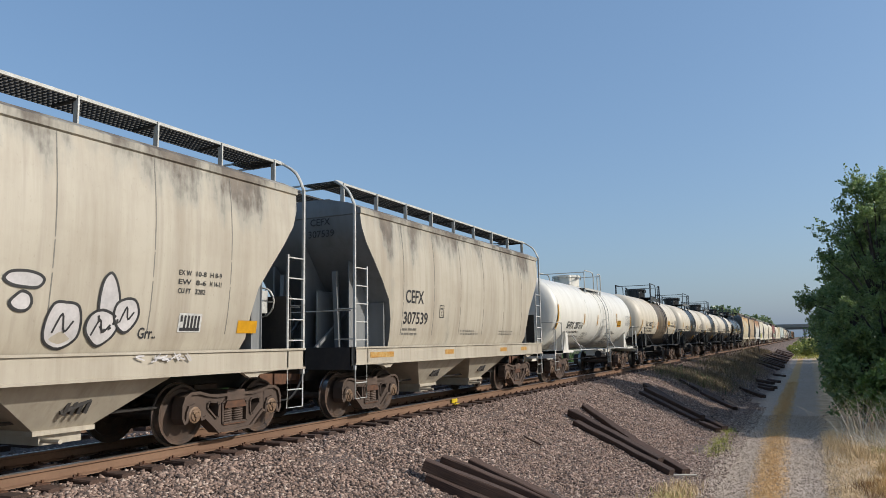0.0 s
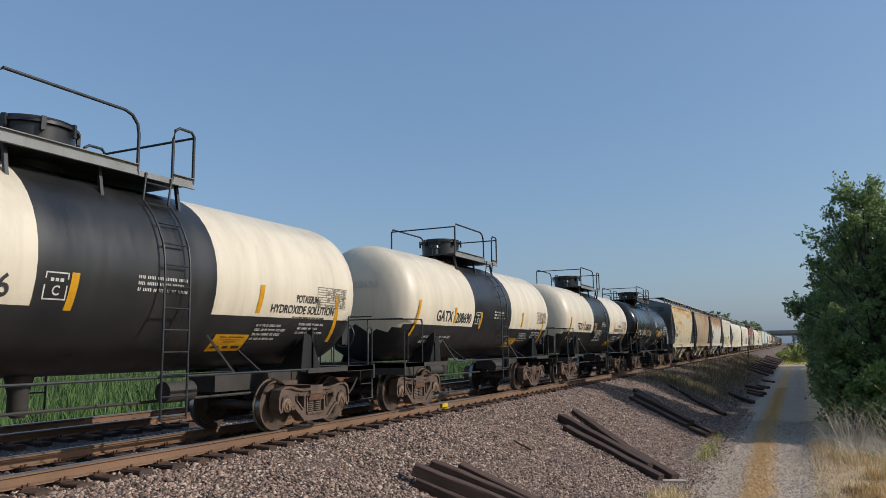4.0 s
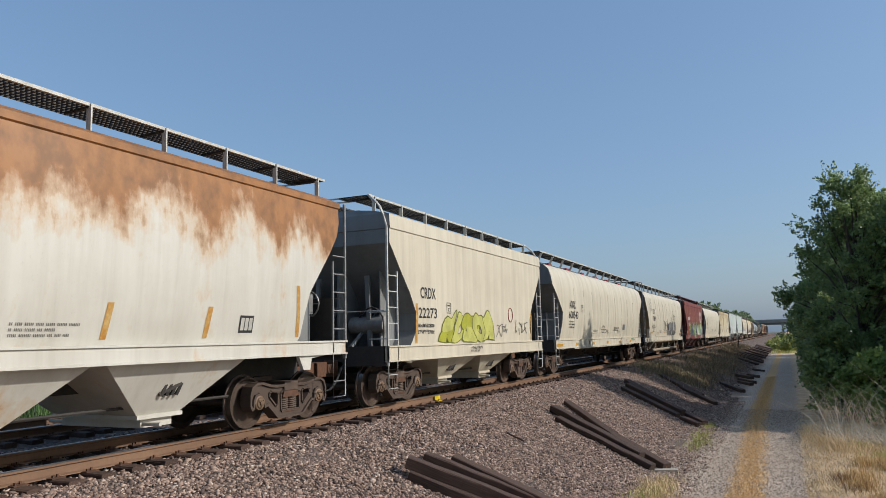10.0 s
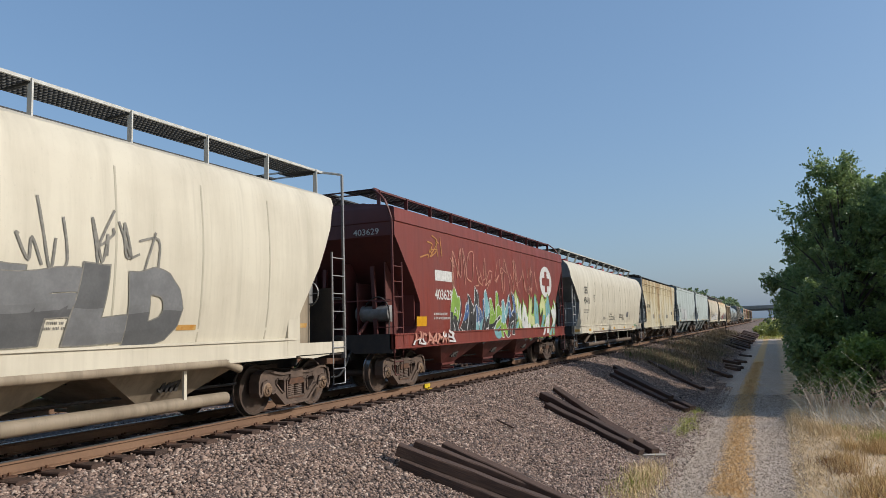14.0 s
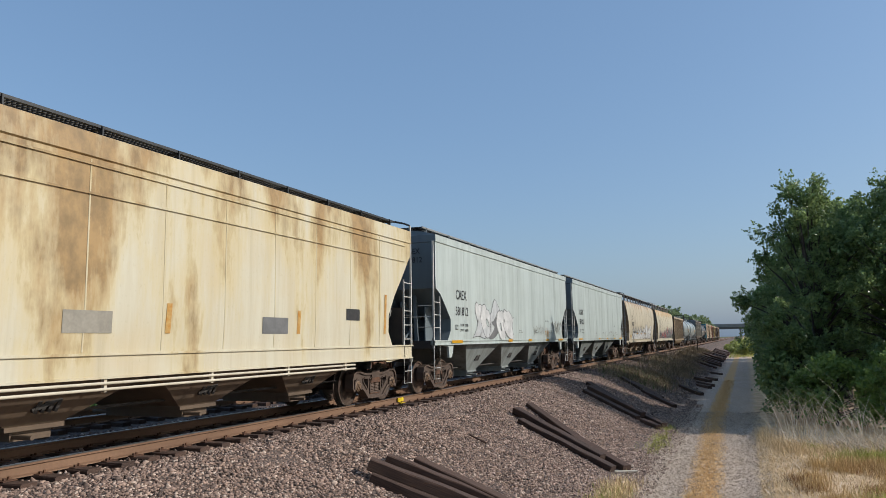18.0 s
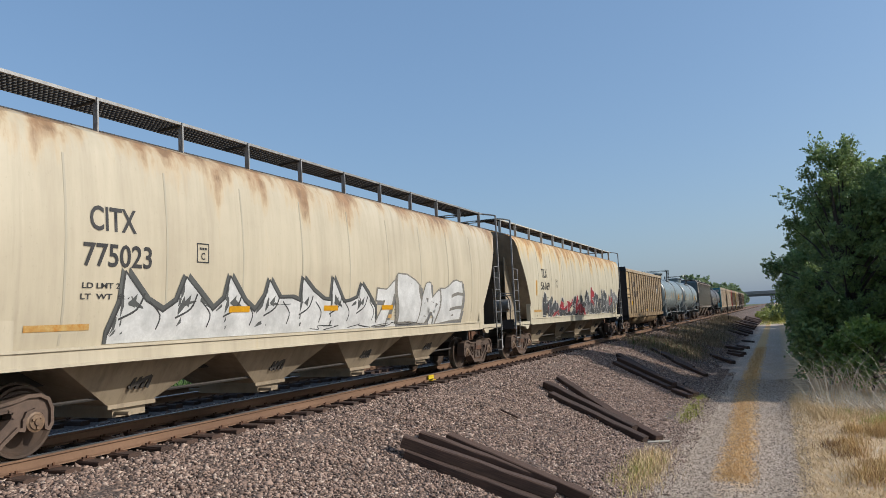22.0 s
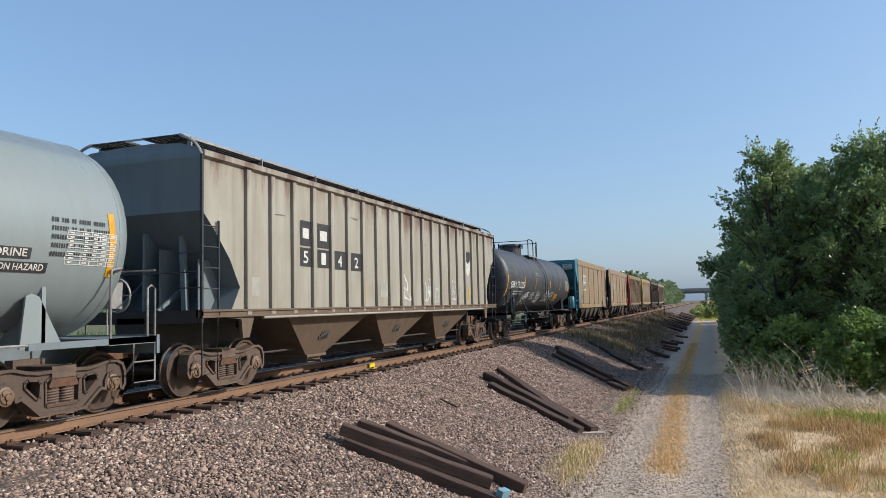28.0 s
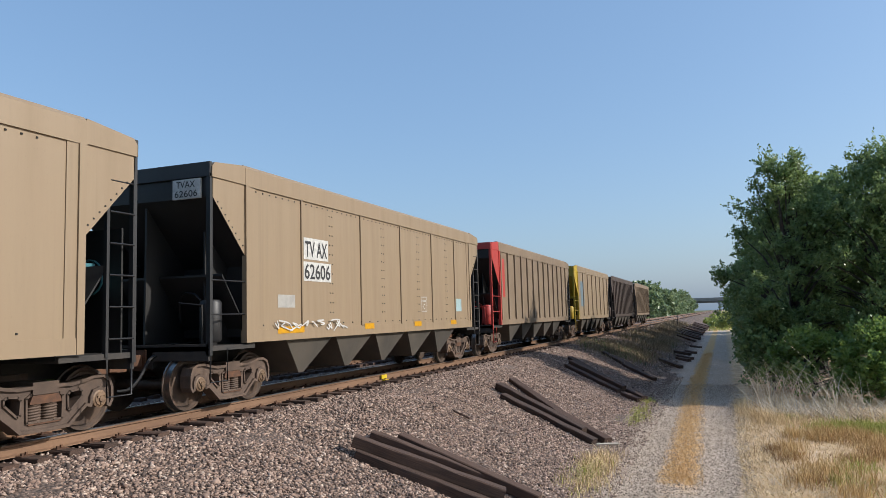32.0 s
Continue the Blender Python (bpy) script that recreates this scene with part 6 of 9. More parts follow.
for k, (label, y, L, body, word, number, ink, lev) in enumerate(SMALL):
    car, sf = add(hopper(label, L, lev, body, body, WHITEBAR if k == 3 else GALV, 2, body if k != 1 else P_CREAM2, end_mat=P_SHADED_GREY if k != 1 else P_BLUEGREY, posts=9, walk_mat=WHITEBAR, sill_z=(1.25, 1.5) if k < 3 else (1.02, 1.36), web=False, brace=k == 3), y)
    letters(car, sf, word, 1.6, 2.48, 0.85, 0.28, ink)
    letters(car, sf, number, 1.48, 2.0, 0.33 if len(number) < 3 else 1.02, 0.26, ink)
    stencil(car, sf, 1.45, 1.78, 0.9, 2, INK_GREY, seed=40 + k, size=0.06)
    frame_mark(car, sf, 3.1, 2.15, 0.26, 0.28, ink)
    end_letters(car, word, 0.5, 0.19, 4.02, 0.42, 0.13)
    end_letters(car, number, 0.5, 0.19, 3.83, 0.42, 0.13)
    if k < 3:
        for j, yy in enumerate((1.22, 3.6, 5.65, 7.5, 9.85)):
            patch(car, sf, yy, yy + 0.1, 1.58, 2.5 if j in (0, 4) else 2.06, YELLOW if k == 1 else OCHRE, "reflector_stripe", 0.12 if j < 4 else -0.12)
        stencil(car, sf, 4.4, 1.75, 0.8, 3, seed=50 + k, size=0.035)
        if k != 1:
            patch(car, sf, 8.3, 8.64, 1.66, 1.94, INK_BLACK, "data_panel")
            for j in range(3):
                patch(car, sf, 8.33 + 0.1 * j, 8.41 + 0.1 * j, 1.7, 1.9, S_PALE, "panel_bar", lift=0.011, steps=2)
        else:
            sprayed_tag(car, sf, 3.0, 4.3, 1.65, 2.1, 6, INK_GREY, 301, 0.02, "thin dark sprayed scrawl")
            sprayed_tag(car, sf, 5.0, 5.6, 1.7, 2.2, 3, INK_GREY, 302, 0.012)
            sprayed_tag(car, sf, 6.5, 7.0, 1.65, 1.95, 3, plain("blue_scrawl", (0.12, 0.17, 0.3), 0.6), 303, 0.03)
            patch(car, sf, 6.85, 7.3, 1.66, 1.96, S_PALE, "data_panel")
    else:
        patch(car, sf, 1.32, 1.44, 1.4, 2.35, OCHRE, "reflector_stripe", 0.02)
        patch(car, sf, 10.0, 10.12, 1.4, 2.3, OCHRE, "reflector_stripe", -0.02)
        wildstyle(car, sf, 2.7, 6.5, 1.4, 2.08, 5, [plain("lime_spray", (0.46, 0.47, 0.04), 0.6), plain("pale_lime_spray", (0.6, 0.6, 0.16), 0.6)], plain("olive_spray", (0.17, 0.18, 0.02), 0.6), 12, 0.10, 0.035, lean=0.15, wave=0.12, label="yellow-green graffiti letters outlined in olive", glyphs="BSERO", overlap=1.35)
        ring = Shape().tube([(sf(2.2) + 0.01, 7.95 + 0.2 * math.cos(a * 0.3142), 2.2 + 0.22 * math.sin(a * 0.3142)) for a in range(20)], 0.014, 6, True)
        part("round_sign", ring, plain("warning_red", (0.4, 0.05, 0.04), 0.6), car, smooth=60)
        letters(car, sf, "CAUTION", 4.7, 1.19, 0.75, 0.085, lift=0.06)
        stencil(car, lambda z: 1.53, 4.6, 1.12, 0.9, 1, INK_BLACK, seed=59, size=0.05)
        sprayed_tag(car, sf, 6.7, 7.6, 1.5, 1.9, 4, INK_GREY, 13)
        sprayed_tag(car, sf, 8.3, 9.6, 1.5, 2.2, 5, INK_BLACK, 14)
        letters(car, sf, "LD LMT 228200", 1.45, 1.78, 0.9, 0.09)
        letters(car, sf, "LT WT   57000", 1.45, 1.62, 0.9, 0.09)

# long cream hoppers, the red one between them
BIG = (
    ("long cream covered hopper car with a rounded body", 160.2, 17.95, P_CREAM, "AOKX", "600543", 0.35, False),
    ("long cream covered hopper car with unloading pipes and graffiti", 179.6, 18.3, P_CREAM, "CITX", "775091", 0.0, True),
    ("long cream covered hopper car with unloading pipes", 216.7, 17.85, P_CREAM, "CEFX", "45410", 0.35, True),
    ("long warm cream covered hopper car with white wildstyle graffiti", 290.8, 18.5, P_CREAM2, "CITX", "775023", 0.0, False),
    ("long sand-coloured covered hopper car with rust runs and graffiti", 310.67, 18.8, P_SAND_RUST, "TILX", "56169", 0.0, False))
HATCHRED = plain("red_hatch_paint", (0.45, 0.04, 0.05), 0.5)
S_WHITE, S_GREY = plain("white_spray", (0.72, 0.72, 0.7), 0.6), plain("grey_spray", (0.2, 0.2, 0.2), 0.6)
S_RED, S_BLUE, S_GREEN, S_PINK, S_TEAL = plain("red_spray", (0.4, 0.03, 0.04), 0.6), plain("blue_spray", (0.05, 0.12, 0.28), 0.6), plain("green_spray", (0.25, 0.42, 0.06), 0.6), plain("salmon_spray", (0.6, 0.28, 0.2), 0.6), plain("aqua_spray", (0.2, 0.42, 0.45), 0.6)
# bays darker than the bodies: shade under the cars is in the colour
for k, (label, y, L, body, word, number, bent, pipes) in enumerate(BIG):
    # grey ends on barrels, dark cream on the rest: shade put into colour
    car, sf = add(hopper(label, L, BARREL if k in (0, 2) else LONG, body, body, WHITEBAR if k in (0, 2) else GALV, 4, P_SHADED_CREAM if k > 2 or k == 1 else P_BAYBROWN, even(9, 2.6, L - 2.6), P_SEAM, end_mat=P_SHADED_GREY if k in (0, 2) else P_SHADED_CREAM, posts=12, walk_mat=WHITEBAR if k != 3 else GALV, sill_z=(1.02, 1.36) if k < 3 else (1.12, 1.34), bent=-0.25 if bent else 0.0, pipes=pipes, seam_size=(0.016, 0.004), stile_top=4.7 if k in (1, 3, 4) else 3.2, sill_in=0.0 if k in (0, 2) else 1.75, trucks=(1.0, 1.0) if k in (0, 2) else (1.68, 1.15), walk_z=4.82, web=False, bay_bottom=0.66 if k in (0, 2) else 0.45, bay_w=1.15 if k > 2 else 1.3 if k == 1 else 0.85), y)
    yy = 1.8 if k in (0, 2) else 2.95
    letters(car, sf, word, yy, 2.6 if k == 0 else 2.83, 0.95 if k == 0 else 0.75, 0.33)
    letters(car, sf, number, yy - 0.1, 2.2 if k == 0 else 2.36, 1.45 if k == 0 else 1.12, 0.31)
    frame_mark(car, sf, yy + 1.9, 2.5, 0.26, 0.3)
    if k != 3:
        stencil(car, sf, yy, 2.05, 1.0, 2 if k else 3, INK_BLACK if k == 0 else INK_GREY, seed=60 + k, size=0.07)
    end_letters(car, word, 0.2, 0.31, 3.8, 0.45, 0.14)
    end_letters(car, number, 0.15, 0.31, 3.55, 0.6, 0.14)
    for j in range(6):
        a = 0.1 if j == 0 else 2.9 * j
        patch(car, (lambda z: 1.5) if k in (0, 2) else sf, a + (0 if k in (0, 2) else 2), a + (0.9 if j == 0 else 0.4) + (0 if k in (0, 2) else 2), 1.1 if k in (0, 2) else 1.55, 1.2 if k in (0, 2) else 1.63, YELLOW if k in (0, 2) else OCHRE, "reflector")
    for j in range(3):
        stencil(car, sf, 6.0 + 2.6 * j, 1.72, 0.7, 3, INK_GREY, seed=70 + 5 * k + j, size=0.035)
    if k in (0, 2):
        for j in range(6):
            part("roof_hatch", Shape().box(0.42, 0.8, 1.8 + 2.7 * j, 2.25 + 2.7 * j, 4.38, 4.5), HATCHRED, car)
        letters(car, sf, "CAUTION:", 7.6, 1.86, 0.62, 0.1)
        stencil(car, sf, 7.55, 1.76, 1.2, 3, INK_BLACK, seed=270 + k, size=0.04)
        letters(car, sf, "MAXIMUM UNLOADING", 10.3, 1.82, 1.2, 0.085)
        letters(car, sf, "PRESSURE 14.5 PSIG", 10.3, 1.7, 1.1, 0.085)
        patch(car, sf, 12.45, 13.05, 1.75, 2.05, S_GREY, "painted_patch")
        for a, b in ((14.9, 15.6), (15.1, 15.9)):
            patch(car, lambda z: 1.5, a, b, 1.24 if a < 15 else 1.18, 1.29 if a < 15 else 1.22, plain("leaf_green_paint", (0.03, 0.28, 0.12), 0.6), "green_stripe", 0.5, lift=0.012, steps=1)
        for yy in (5.2, 13.6, 15.95):
            patch(car, lambda z: 1.5, yy, yy + 0.07, 1.12, 1.27, HATCHRED, "red_mark", lift=0.012, steps=1)
        part("side_pipe", Shape().tube([(1.52, 2.6, 0.98), (1.52, L - 2.6, 0.98)], 0.022, 6), body, car, smooth=60)
    if k == 1:
        sprayed_tag(car, sf, 7.4, 10.0, 1.7, 2.6, 9, INK_BLACK, 21, 0.035)
        wildstyle(car, sf, 9.2, 13.6, 1.36, 2.35, 5, [S_GREY, plain("charcoal_spray", (0.12, 0.12, 0.12), 0.6)], INK_GREY, 22, 0.10, 0.015, lean=0.1, wave=0.04, flow=0.02, word="TUFLD", overlap=1.2, label="grey sprayed block letters")
        sprayed_tag(car, sf, 11.0, 13.1, 2.3, 3.2, 7, INK_GREY, 23, 0.035)
        sprayed_tag(car, sf, 1.5, 2.5, 2.8, 3.9, 7, INK_GREY, 24, 0.012)
        sprayed_tag(car, sf, 2.6, 3.6, 1.6, 2.2, 6, INK_BLACK, 25, 0.02)
    if k == 3:
        spiked(car, sf, 3.3, 10.4, 1.36, 2.42, 7, S_WHITE, plain("charcoal_outline", (0.05, 0.05, 0.05), 0.6), plain("shadow_spray", (0.10, 0.105, 0.10), 0.6), 31, "white spiky graffiti shaded in dark grey")
        wildstyle(car, sf, 10.2, 15.0, 1.4, 2.35, 4, [S_WHITE], INK_GREY, 32, 0.07, 0.03, shadow=S_GREY, lean=0.3, wave=0.1, label="large white graffiti letters", word="TIME", overlap=1.25, flow=0.05)
        for yy in (5.6, 8.3, 10.6):
            patch(car, sf, yy, yy + 0.5, 1.74, 1.84, YELLOW, "reflector", lift=0.018)
        patch(car, sf, 3.6, 15.0, 1.36, 1.5, S_WHITE, "graffiti_base", lift=0.0085, label="white sprayed band under the graffiti")
        sprayed_tag(car, sf, 8.0, 12.6, 1.36, 1.46, 8, INK_BLACK, 34, 0.015)
        letters(car, sf, "LD LMT 219300", 2.85, 2.08, 0.95, 0.075)
        letters(car, sf, "LT  WT  66700", 2.83, 1.94, 0.95, 0.075)
    if k == 4:
        patch(car, sf, 2.25, 2.36, 2.15, 2.7, YELLOW, "reflector_stripe")
        ink = plain("sooty_spray", (0.07, 0.075, 0.08), 0.6)
        wildstyle(car, sf, 3.3, 9.8, 1.36, 1.98, 8, [ink, ink, INK_BLACK, S_RED], S_WHITE, 41, 0.06, 0.02, shadow=INK_BLACK, lean=0.5, wave=0.15, label="black, white and red wildstyle graffiti", glyphs="KXZNEWMS", highlight=S_RED)
        wildstyle(car, sf, 9.6, 17.0, 1.36, 2.25, 11, [S_GREY, ink, ink, INK_BLACK, ink, S_RED], S_WHITE, 42, 0.06, 0.022, shadow=INK_BLACK, lean=0.35, wave=0.12, label="grey and red wildstyle graffiti", glyphs="TESHAMNR", highlight=S_WHITE)

car, sf = add(hopper("oxide-red three-bay covered hopper car covered in graffiti", 15.1, SLANT, P_RED, P_RED, P_RED_DARK, 3, P_RED_DARK, end_mat=P_RED_DARK, posts=11, walk_mat=P_RED_DARK, sill_z=(1.02, 1.36)), 200.0)
patch(car, sf, 2.3, 3.4, 2.7, 2.98, INK_WHITE, "owner_bar", label="plain white bar in place of the owner's mark")
letters(car, sf, "403629", 2.26, 2.2, 1.12, 0.28, INK_WHITE)
end_letters(car, "403629", 0.4, 0.085, 3.72, 0.7, 0.15, INK_WHITE)
patch(car, sf, 1.18, 1.75, 1.52, 1.76, YELLOW, "reflector")
stencil(car, sf, 2.2, 1.8, 1.0, 2, INK_WHITE, seed=90, size=0.07)
s = Shape()
for a in range(24):
    t0, t1 = 6.28319 * a / 24, 6.28319 * (a + 1) / 24
    s.face([(sf(2.6) + 0.008, 12.55, 3.1), (sf(2.6) + 0.008, 12.55 + 0.8 * math.cos(t0), 3.1 + 0.6 * math.sin(t0)), (sf(2.6) + 0.008, 12.55 + 0.8 * math.cos(t1), 3.1 + 0.6 * math.sin(t1))])
part("round_emblem", s, INK_WHITE, car)
part("emblem_cross", Shape().box(1.50, 1.522, 12.4, 12.7, 2.7, 3.5).box(1.50, 1.523, 12.05, 13.05, 2.95, 3.25), P_RED, car)
wildstyle(car, sf, 3.4, 8.6, 1.1, 2.2, 9, [S_BLUE, S_TEAL, S_BLUE, INK_BLACK, S_GREEN], S_WHITE, 51, 0.05, 0.02, shadow=INK_BLACK, label="blue, aqua and green graffiti", highlight=S_WHITE)
wildstyle(car, sf, 8.4, 13.6, 1.1, 2.25, 8, [S_WHITE, S_TEAL, S_WHITE, plain("pale_yellow_spray", (0.6, 0.62, 0.3), 0.6)], S_GREEN, 52, 0.06, 0.04, shadow=INK_BLACK, label="white and green graffiti")
sprayed_tag(car, sf, 3.2, 6.6, 2.5, 3.7, 11, S_PINK, 53, 0.035, "thin salmon-pink sprayed loops")
sprayed_tag(car, sf, 6.8, 11.3, 2.5, 3.7, 13, S_PINK, 54, 0.035)
sprayed_tag(car, sf, 1.5, 3.0, 3.1, 3.9, 5, plain("orange_spray", (0.55, 0.25, 0.06), 0.6), 55, 0.035)
wildstyle(car, lambda z: 1.52, 1.0, 3.4, 1.07, 1.33, 7, [S_PINK, S_WHITE], P_RED, 56, 0.02, 0.03)

car, sf = add(hopper("long cream covered hopper car with wide brown stains", 17.85, SLANT, P_STAINED, P_STAINED, WHITEBAR, 4, P_BAYBROWN, even(11, 1.9, 16), P_STAINED, end_mat=P_SHADED_GREY, posts=12, walk_mat=DARKBAR, sill_z=(1.05, 1.38), walk_z=4.66, stile_top=4.5), 235.76)
for z in (3.5, 3.9):
    part("side_stringer", Shape().box(1.50, 1.535, 0.4, 17.4, z, z + 0.03).box(-1.53, -1.50, 0.4, 17.4, z, z + 0.03), P_STAINED, car)
for z in (0.9, 0.98):
    part("side_pipe", Shape().tube([(1.5, 3.2, z), (1.5, 14.8, z)], 0.022, 6), P_CREAM, car, smooth=60)
for yy in even(6, 3.6, 14.4):
    part("pipe_hanger", Shape().box(1.44, 1.49, yy, yy + 0.05, 0.86, 1.06), P_CREAM, car)
letters(car, sf, "AEX", 1.62, 2.38, 0.52, 0.27)
letters(car, sf, "10934", 2.3, 2.36, 0.87, 0.28)
stencil(car, sf, 1.6, 2.2, 1.2, 2, seed=95, size=0.06)
for yy in (1.15, 5.0, 9.0, 12.5, 16.2):
    patch(car, sf, yy, yy + 0.11, 1.65, 2.6 if yy < 2 or yy > 16 else 2.1, OCHRE, "reflector_stripe", 0.05)
for yy in (4.1, 7.2, 11.4):
    patch(car, sf, yy, yy + 0.8, 1.65, 1.95, S_GREY if yy > 11 else plain("grey_patch", (0.36, 0.33, 0.27), 0.7), "painted_patch")
patch(car, sf, 14.4, 15.0, 1.95, 2.2, INK_BLACK, "data_panel")

for k, y in enumerate((255.08, 273.05)):
    car, sf = add(hopper("tall pale grey-green three-bay covered hopper car" + (" with bubble graffiti" if k == 0 else ""), 16.65, FLAT, P_PALEGREY, P_PALEGREY, WHITEBAR, 3, P_BAYGREY, even(7, 2.4, 14.2), P_PALEGREY, end_mat=P_BLUEGREY, posts=10, walk_mat=GALV, brace=False, sill_z=(1.36, 1.48), walk_z=4.72, walk_x=1.15, seam_size=(0.006, 0.003), ladder_top=2.75), y)
    letters(car, sf, "CAEX", 1.66, 2.7, 0.92, 0.3)
    letters(car, sf, "581812" if k == 0 else "581823", 1.62, 2.22, 1.08, 0.27)
    letters(car, sf, "LD LMT 223600", 2.0, 1.9, 0.68, 0.08)
    letters(car, sf, "LT WT   62400", 2.0, 1.74, 0.68, 0.08)
    frame_mark(car, sf, 1.58, 1.8, 0.22, 0.14)
    end_letters(car, "CAEX", 0.55, 0.09, 3.95, 0.5, 0.16)
    end_letters(car, "581812" if k == 0 else "581823", 0.5, 0.09, 3.7, 0.62, 0.16)
    for j, yy in enumerate((1.27, 6.9, 9.6, 12.4, 14.7)):
        patch(car, lambda z: 1.52, yy, yy + (0.92 if j in (0, 4) else 0.5), 1.4, 1.48, YELLOW, "reflector", lift=0.012)
    for j in range(4):
        stencil(car, sf, 6.0 + 2.3 * j, 1.8, 0.5, 2, seed=100 + 7 * k + j, size=0.04)
    if k == 0:
        wildstyle(car, sf, 3.3, 7.3, 1.52, 2.5, 5, [S_WHITE, plain("silver_spray", (0.6, 0.62, 0.62), 0.6)], S_GREY, 61, 0.13, 0.02, lean=0.1, wave=0.15, label="white bubble graffiti with thin outlines", glyphs="BOSRE", overlap=1.4)
        sprayed_tag(car, sf, 10.4, 12.0, 1.6, 2.05, 12, INK_GREY, 62, 0.014)
        sprayed_tag(car, sf, 12.3, 12.9, 1.55, 1.95, 5, OCHRE, 64, 0.03)
        sprayed_tag(car, sf, 13.6, 15.2, 1.6, 2.3, 8, INK_GREY, 65, 0.03)
    else:
        sprayed_tag(car, sf, 9.0, 14.0, 1.55, 1.9, 4, INK_GREY, 63, 0.015)
    letters(car, sf, "CU FT 5808", 12.3, 2.2, 0.6, 0.07)

# open gondola, three tanks and the ribbed hopper
car, sf = add(coal_car("dusty brown ribbed gondola car with rounded floor tubs", 14.75, P_TAN, P_DARKBROWN, 15, 0, GON, 3.96, rivets=False, rib_rivets=True, rib_mat=P_TANRIB, tubs=True, end_flat=True, rib_proud=0.055, name="gondola_car"), 331.4)
patch(car, sf, 2.2, 2.78, 2.85, 3.2, plain("worn_dark_bar", (0.10, 0.07, 0.05), 0.7), "owner_bar", label="plain dark bar in place of the owner's mark")
dark = plain("worn_dark_stencil", (0.09, 0.065, 0.045), 0.7)
letters(car, sf, "28", 2.2, 2.25, 0.58, 0.38, dark, lift=0.014)
letters(car, sf, "169", 3.04, 2.25, 0.66, 0.38, dark, lift=0.014)
for yy in (1.25, 4.6, 6.9, 10.0):
    patch(car, sf, yy + 0.1, yy + 0.55, 1.75 if yy < 2 else 1.3, 2.0 if yy < 2 else 1.45, YELLOW, "reflector")
shield(car, sf, 12.3, 2.55, 0.5, 0.65)
patch(car, sf, 0.16, 0.93, 2.15, 3.72, paint("yellowish_tan_panel_paint", (0.55, 0.40, 0.2), (0.30, 0.2, 0.1), 0.4, seed=36, rough=0.6), "corner_panel", label="paler yellowish tan panel beside the car's corner")
for z in (2.4, 2.75):
    part("grab_iron", Shape().tube([(1.47, 0.3, z - 0.03), (1.54, 0.3, z), (1.54, 0.75, z), (1.47, 0.75, z - 0.03)], 0.014, 6), P_DARKBROWN, car, smooth=60)

for k, (y, L, number) in enumerate(((347.6, 13.2, "332094"), (361.9, 13.0, "332245"))):
    car, sf = add(tank("steel-grey tank car with yellow stripes and thin rails", L, 1.5, 2.6, 0.75, L - 0.8, [(-2, 16, P_STEELGREY, P_STEELGREY, 0)], BARE, DARKBAR, 6.2, ladder_mat=BARE, deck=P_BLUEGREY, deck_z=3.84, rail_z=4.77, man=6.15,
                       stripes=[(0.58, 2.08, 3.03, 0.05), (4.2, 2.27, 2.76, 0.04), (5.55, 2.26, 2.76, 0.04), (7.5, 2.26, 2.74, 0.04), (9.58, 2.2, 2.7, 0.04), (L - 1.0, 2.0, 2.9, -0.05)], plat=(5.67, 7.24), head=0.4, trucks=1.4), y)
    letters(car, sf, "HOKX", 1.67, 2.17, 0.92, 0.3, INK_WHITE)
    letters(car, sf, number, 2.85, 2.16, 1.2, 0.3, INK_WHITE)
    frame_mark(car, sf, 4.25, 2.14, 0.3, 0.32, INK_WHITE)
    stencil(car, sf, 1.6, 1.98, 2.2, 2, INK_WHITE, seed=120 + k, size=0.07)
    placard(car, sf, 8.86, 9.5, 2.14, 2.62)
    data_table(car, sf, 11.25, 12.1, 2.15, 2.6, INK_WHITE)
    end_letters(car, number, -0.55, 0.33, 2.95, 1.0, 0.2, INK_WHITE)
    stamp = Shape()
    stamp.v = [(-0.25 + 0.22 * a, 0.31, 1.62 + 0.26 * b) for a, b in ((1, 0), (0, 1), (-1, 0), (0, -1))]
    stamp.f, stamp.m = [(0, 1, 2, 3)], [0]
    part("hazard_diamond", stamp, INK_WHITE, car, "white diamond-shaped hazard placard")
    end_letters(car, "1017", -0.4, 0.3, 1.57, 0.3, 0.11, INK_BLACK)
    patch(car, sf, 9.8, 10.72, 2.19, 2.33, INK_BLACK, "cargo_panel")
    letters(car, sf, "CHLORINE", 9.86, 2.215, 0.8, 0.1, INK_WHITE, lift=0.012)
    patch(car, sf, 9.74, 11.0, 2.02, 2.15, INK_BLACK, "cargo_panel")
    letters(car, sf, "INHALATION HAZARD", 9.8, 2.045, 1.14, 0.085, INK_WHITE, lift=0.012)
    stencil(car, sf, 11.0, 2.7, 0.8, 5, INK_BLACK, seed=124 + k, size=0.06)
    stencil(car, sf, 6.8, 1.85, 2.6, 2, INK_WHITE, seed=126 + k, size=0.03)

RIB = [(1.5, 1.44, 0.9), (1.9, 1.44, 1.15), (2.4, 1.44, 0.85), (2.9, 1.44, 0.4), (3.2, 1.44, 0.08), (4.1, 1.44, 0.06), (4.14, 1.52, 0.04), (4.24, 1.52, 0.04), (4.28, 1.4, 0.06), (4.4, 1.0, 0.06), (4.44, 0.3, 0.06)]
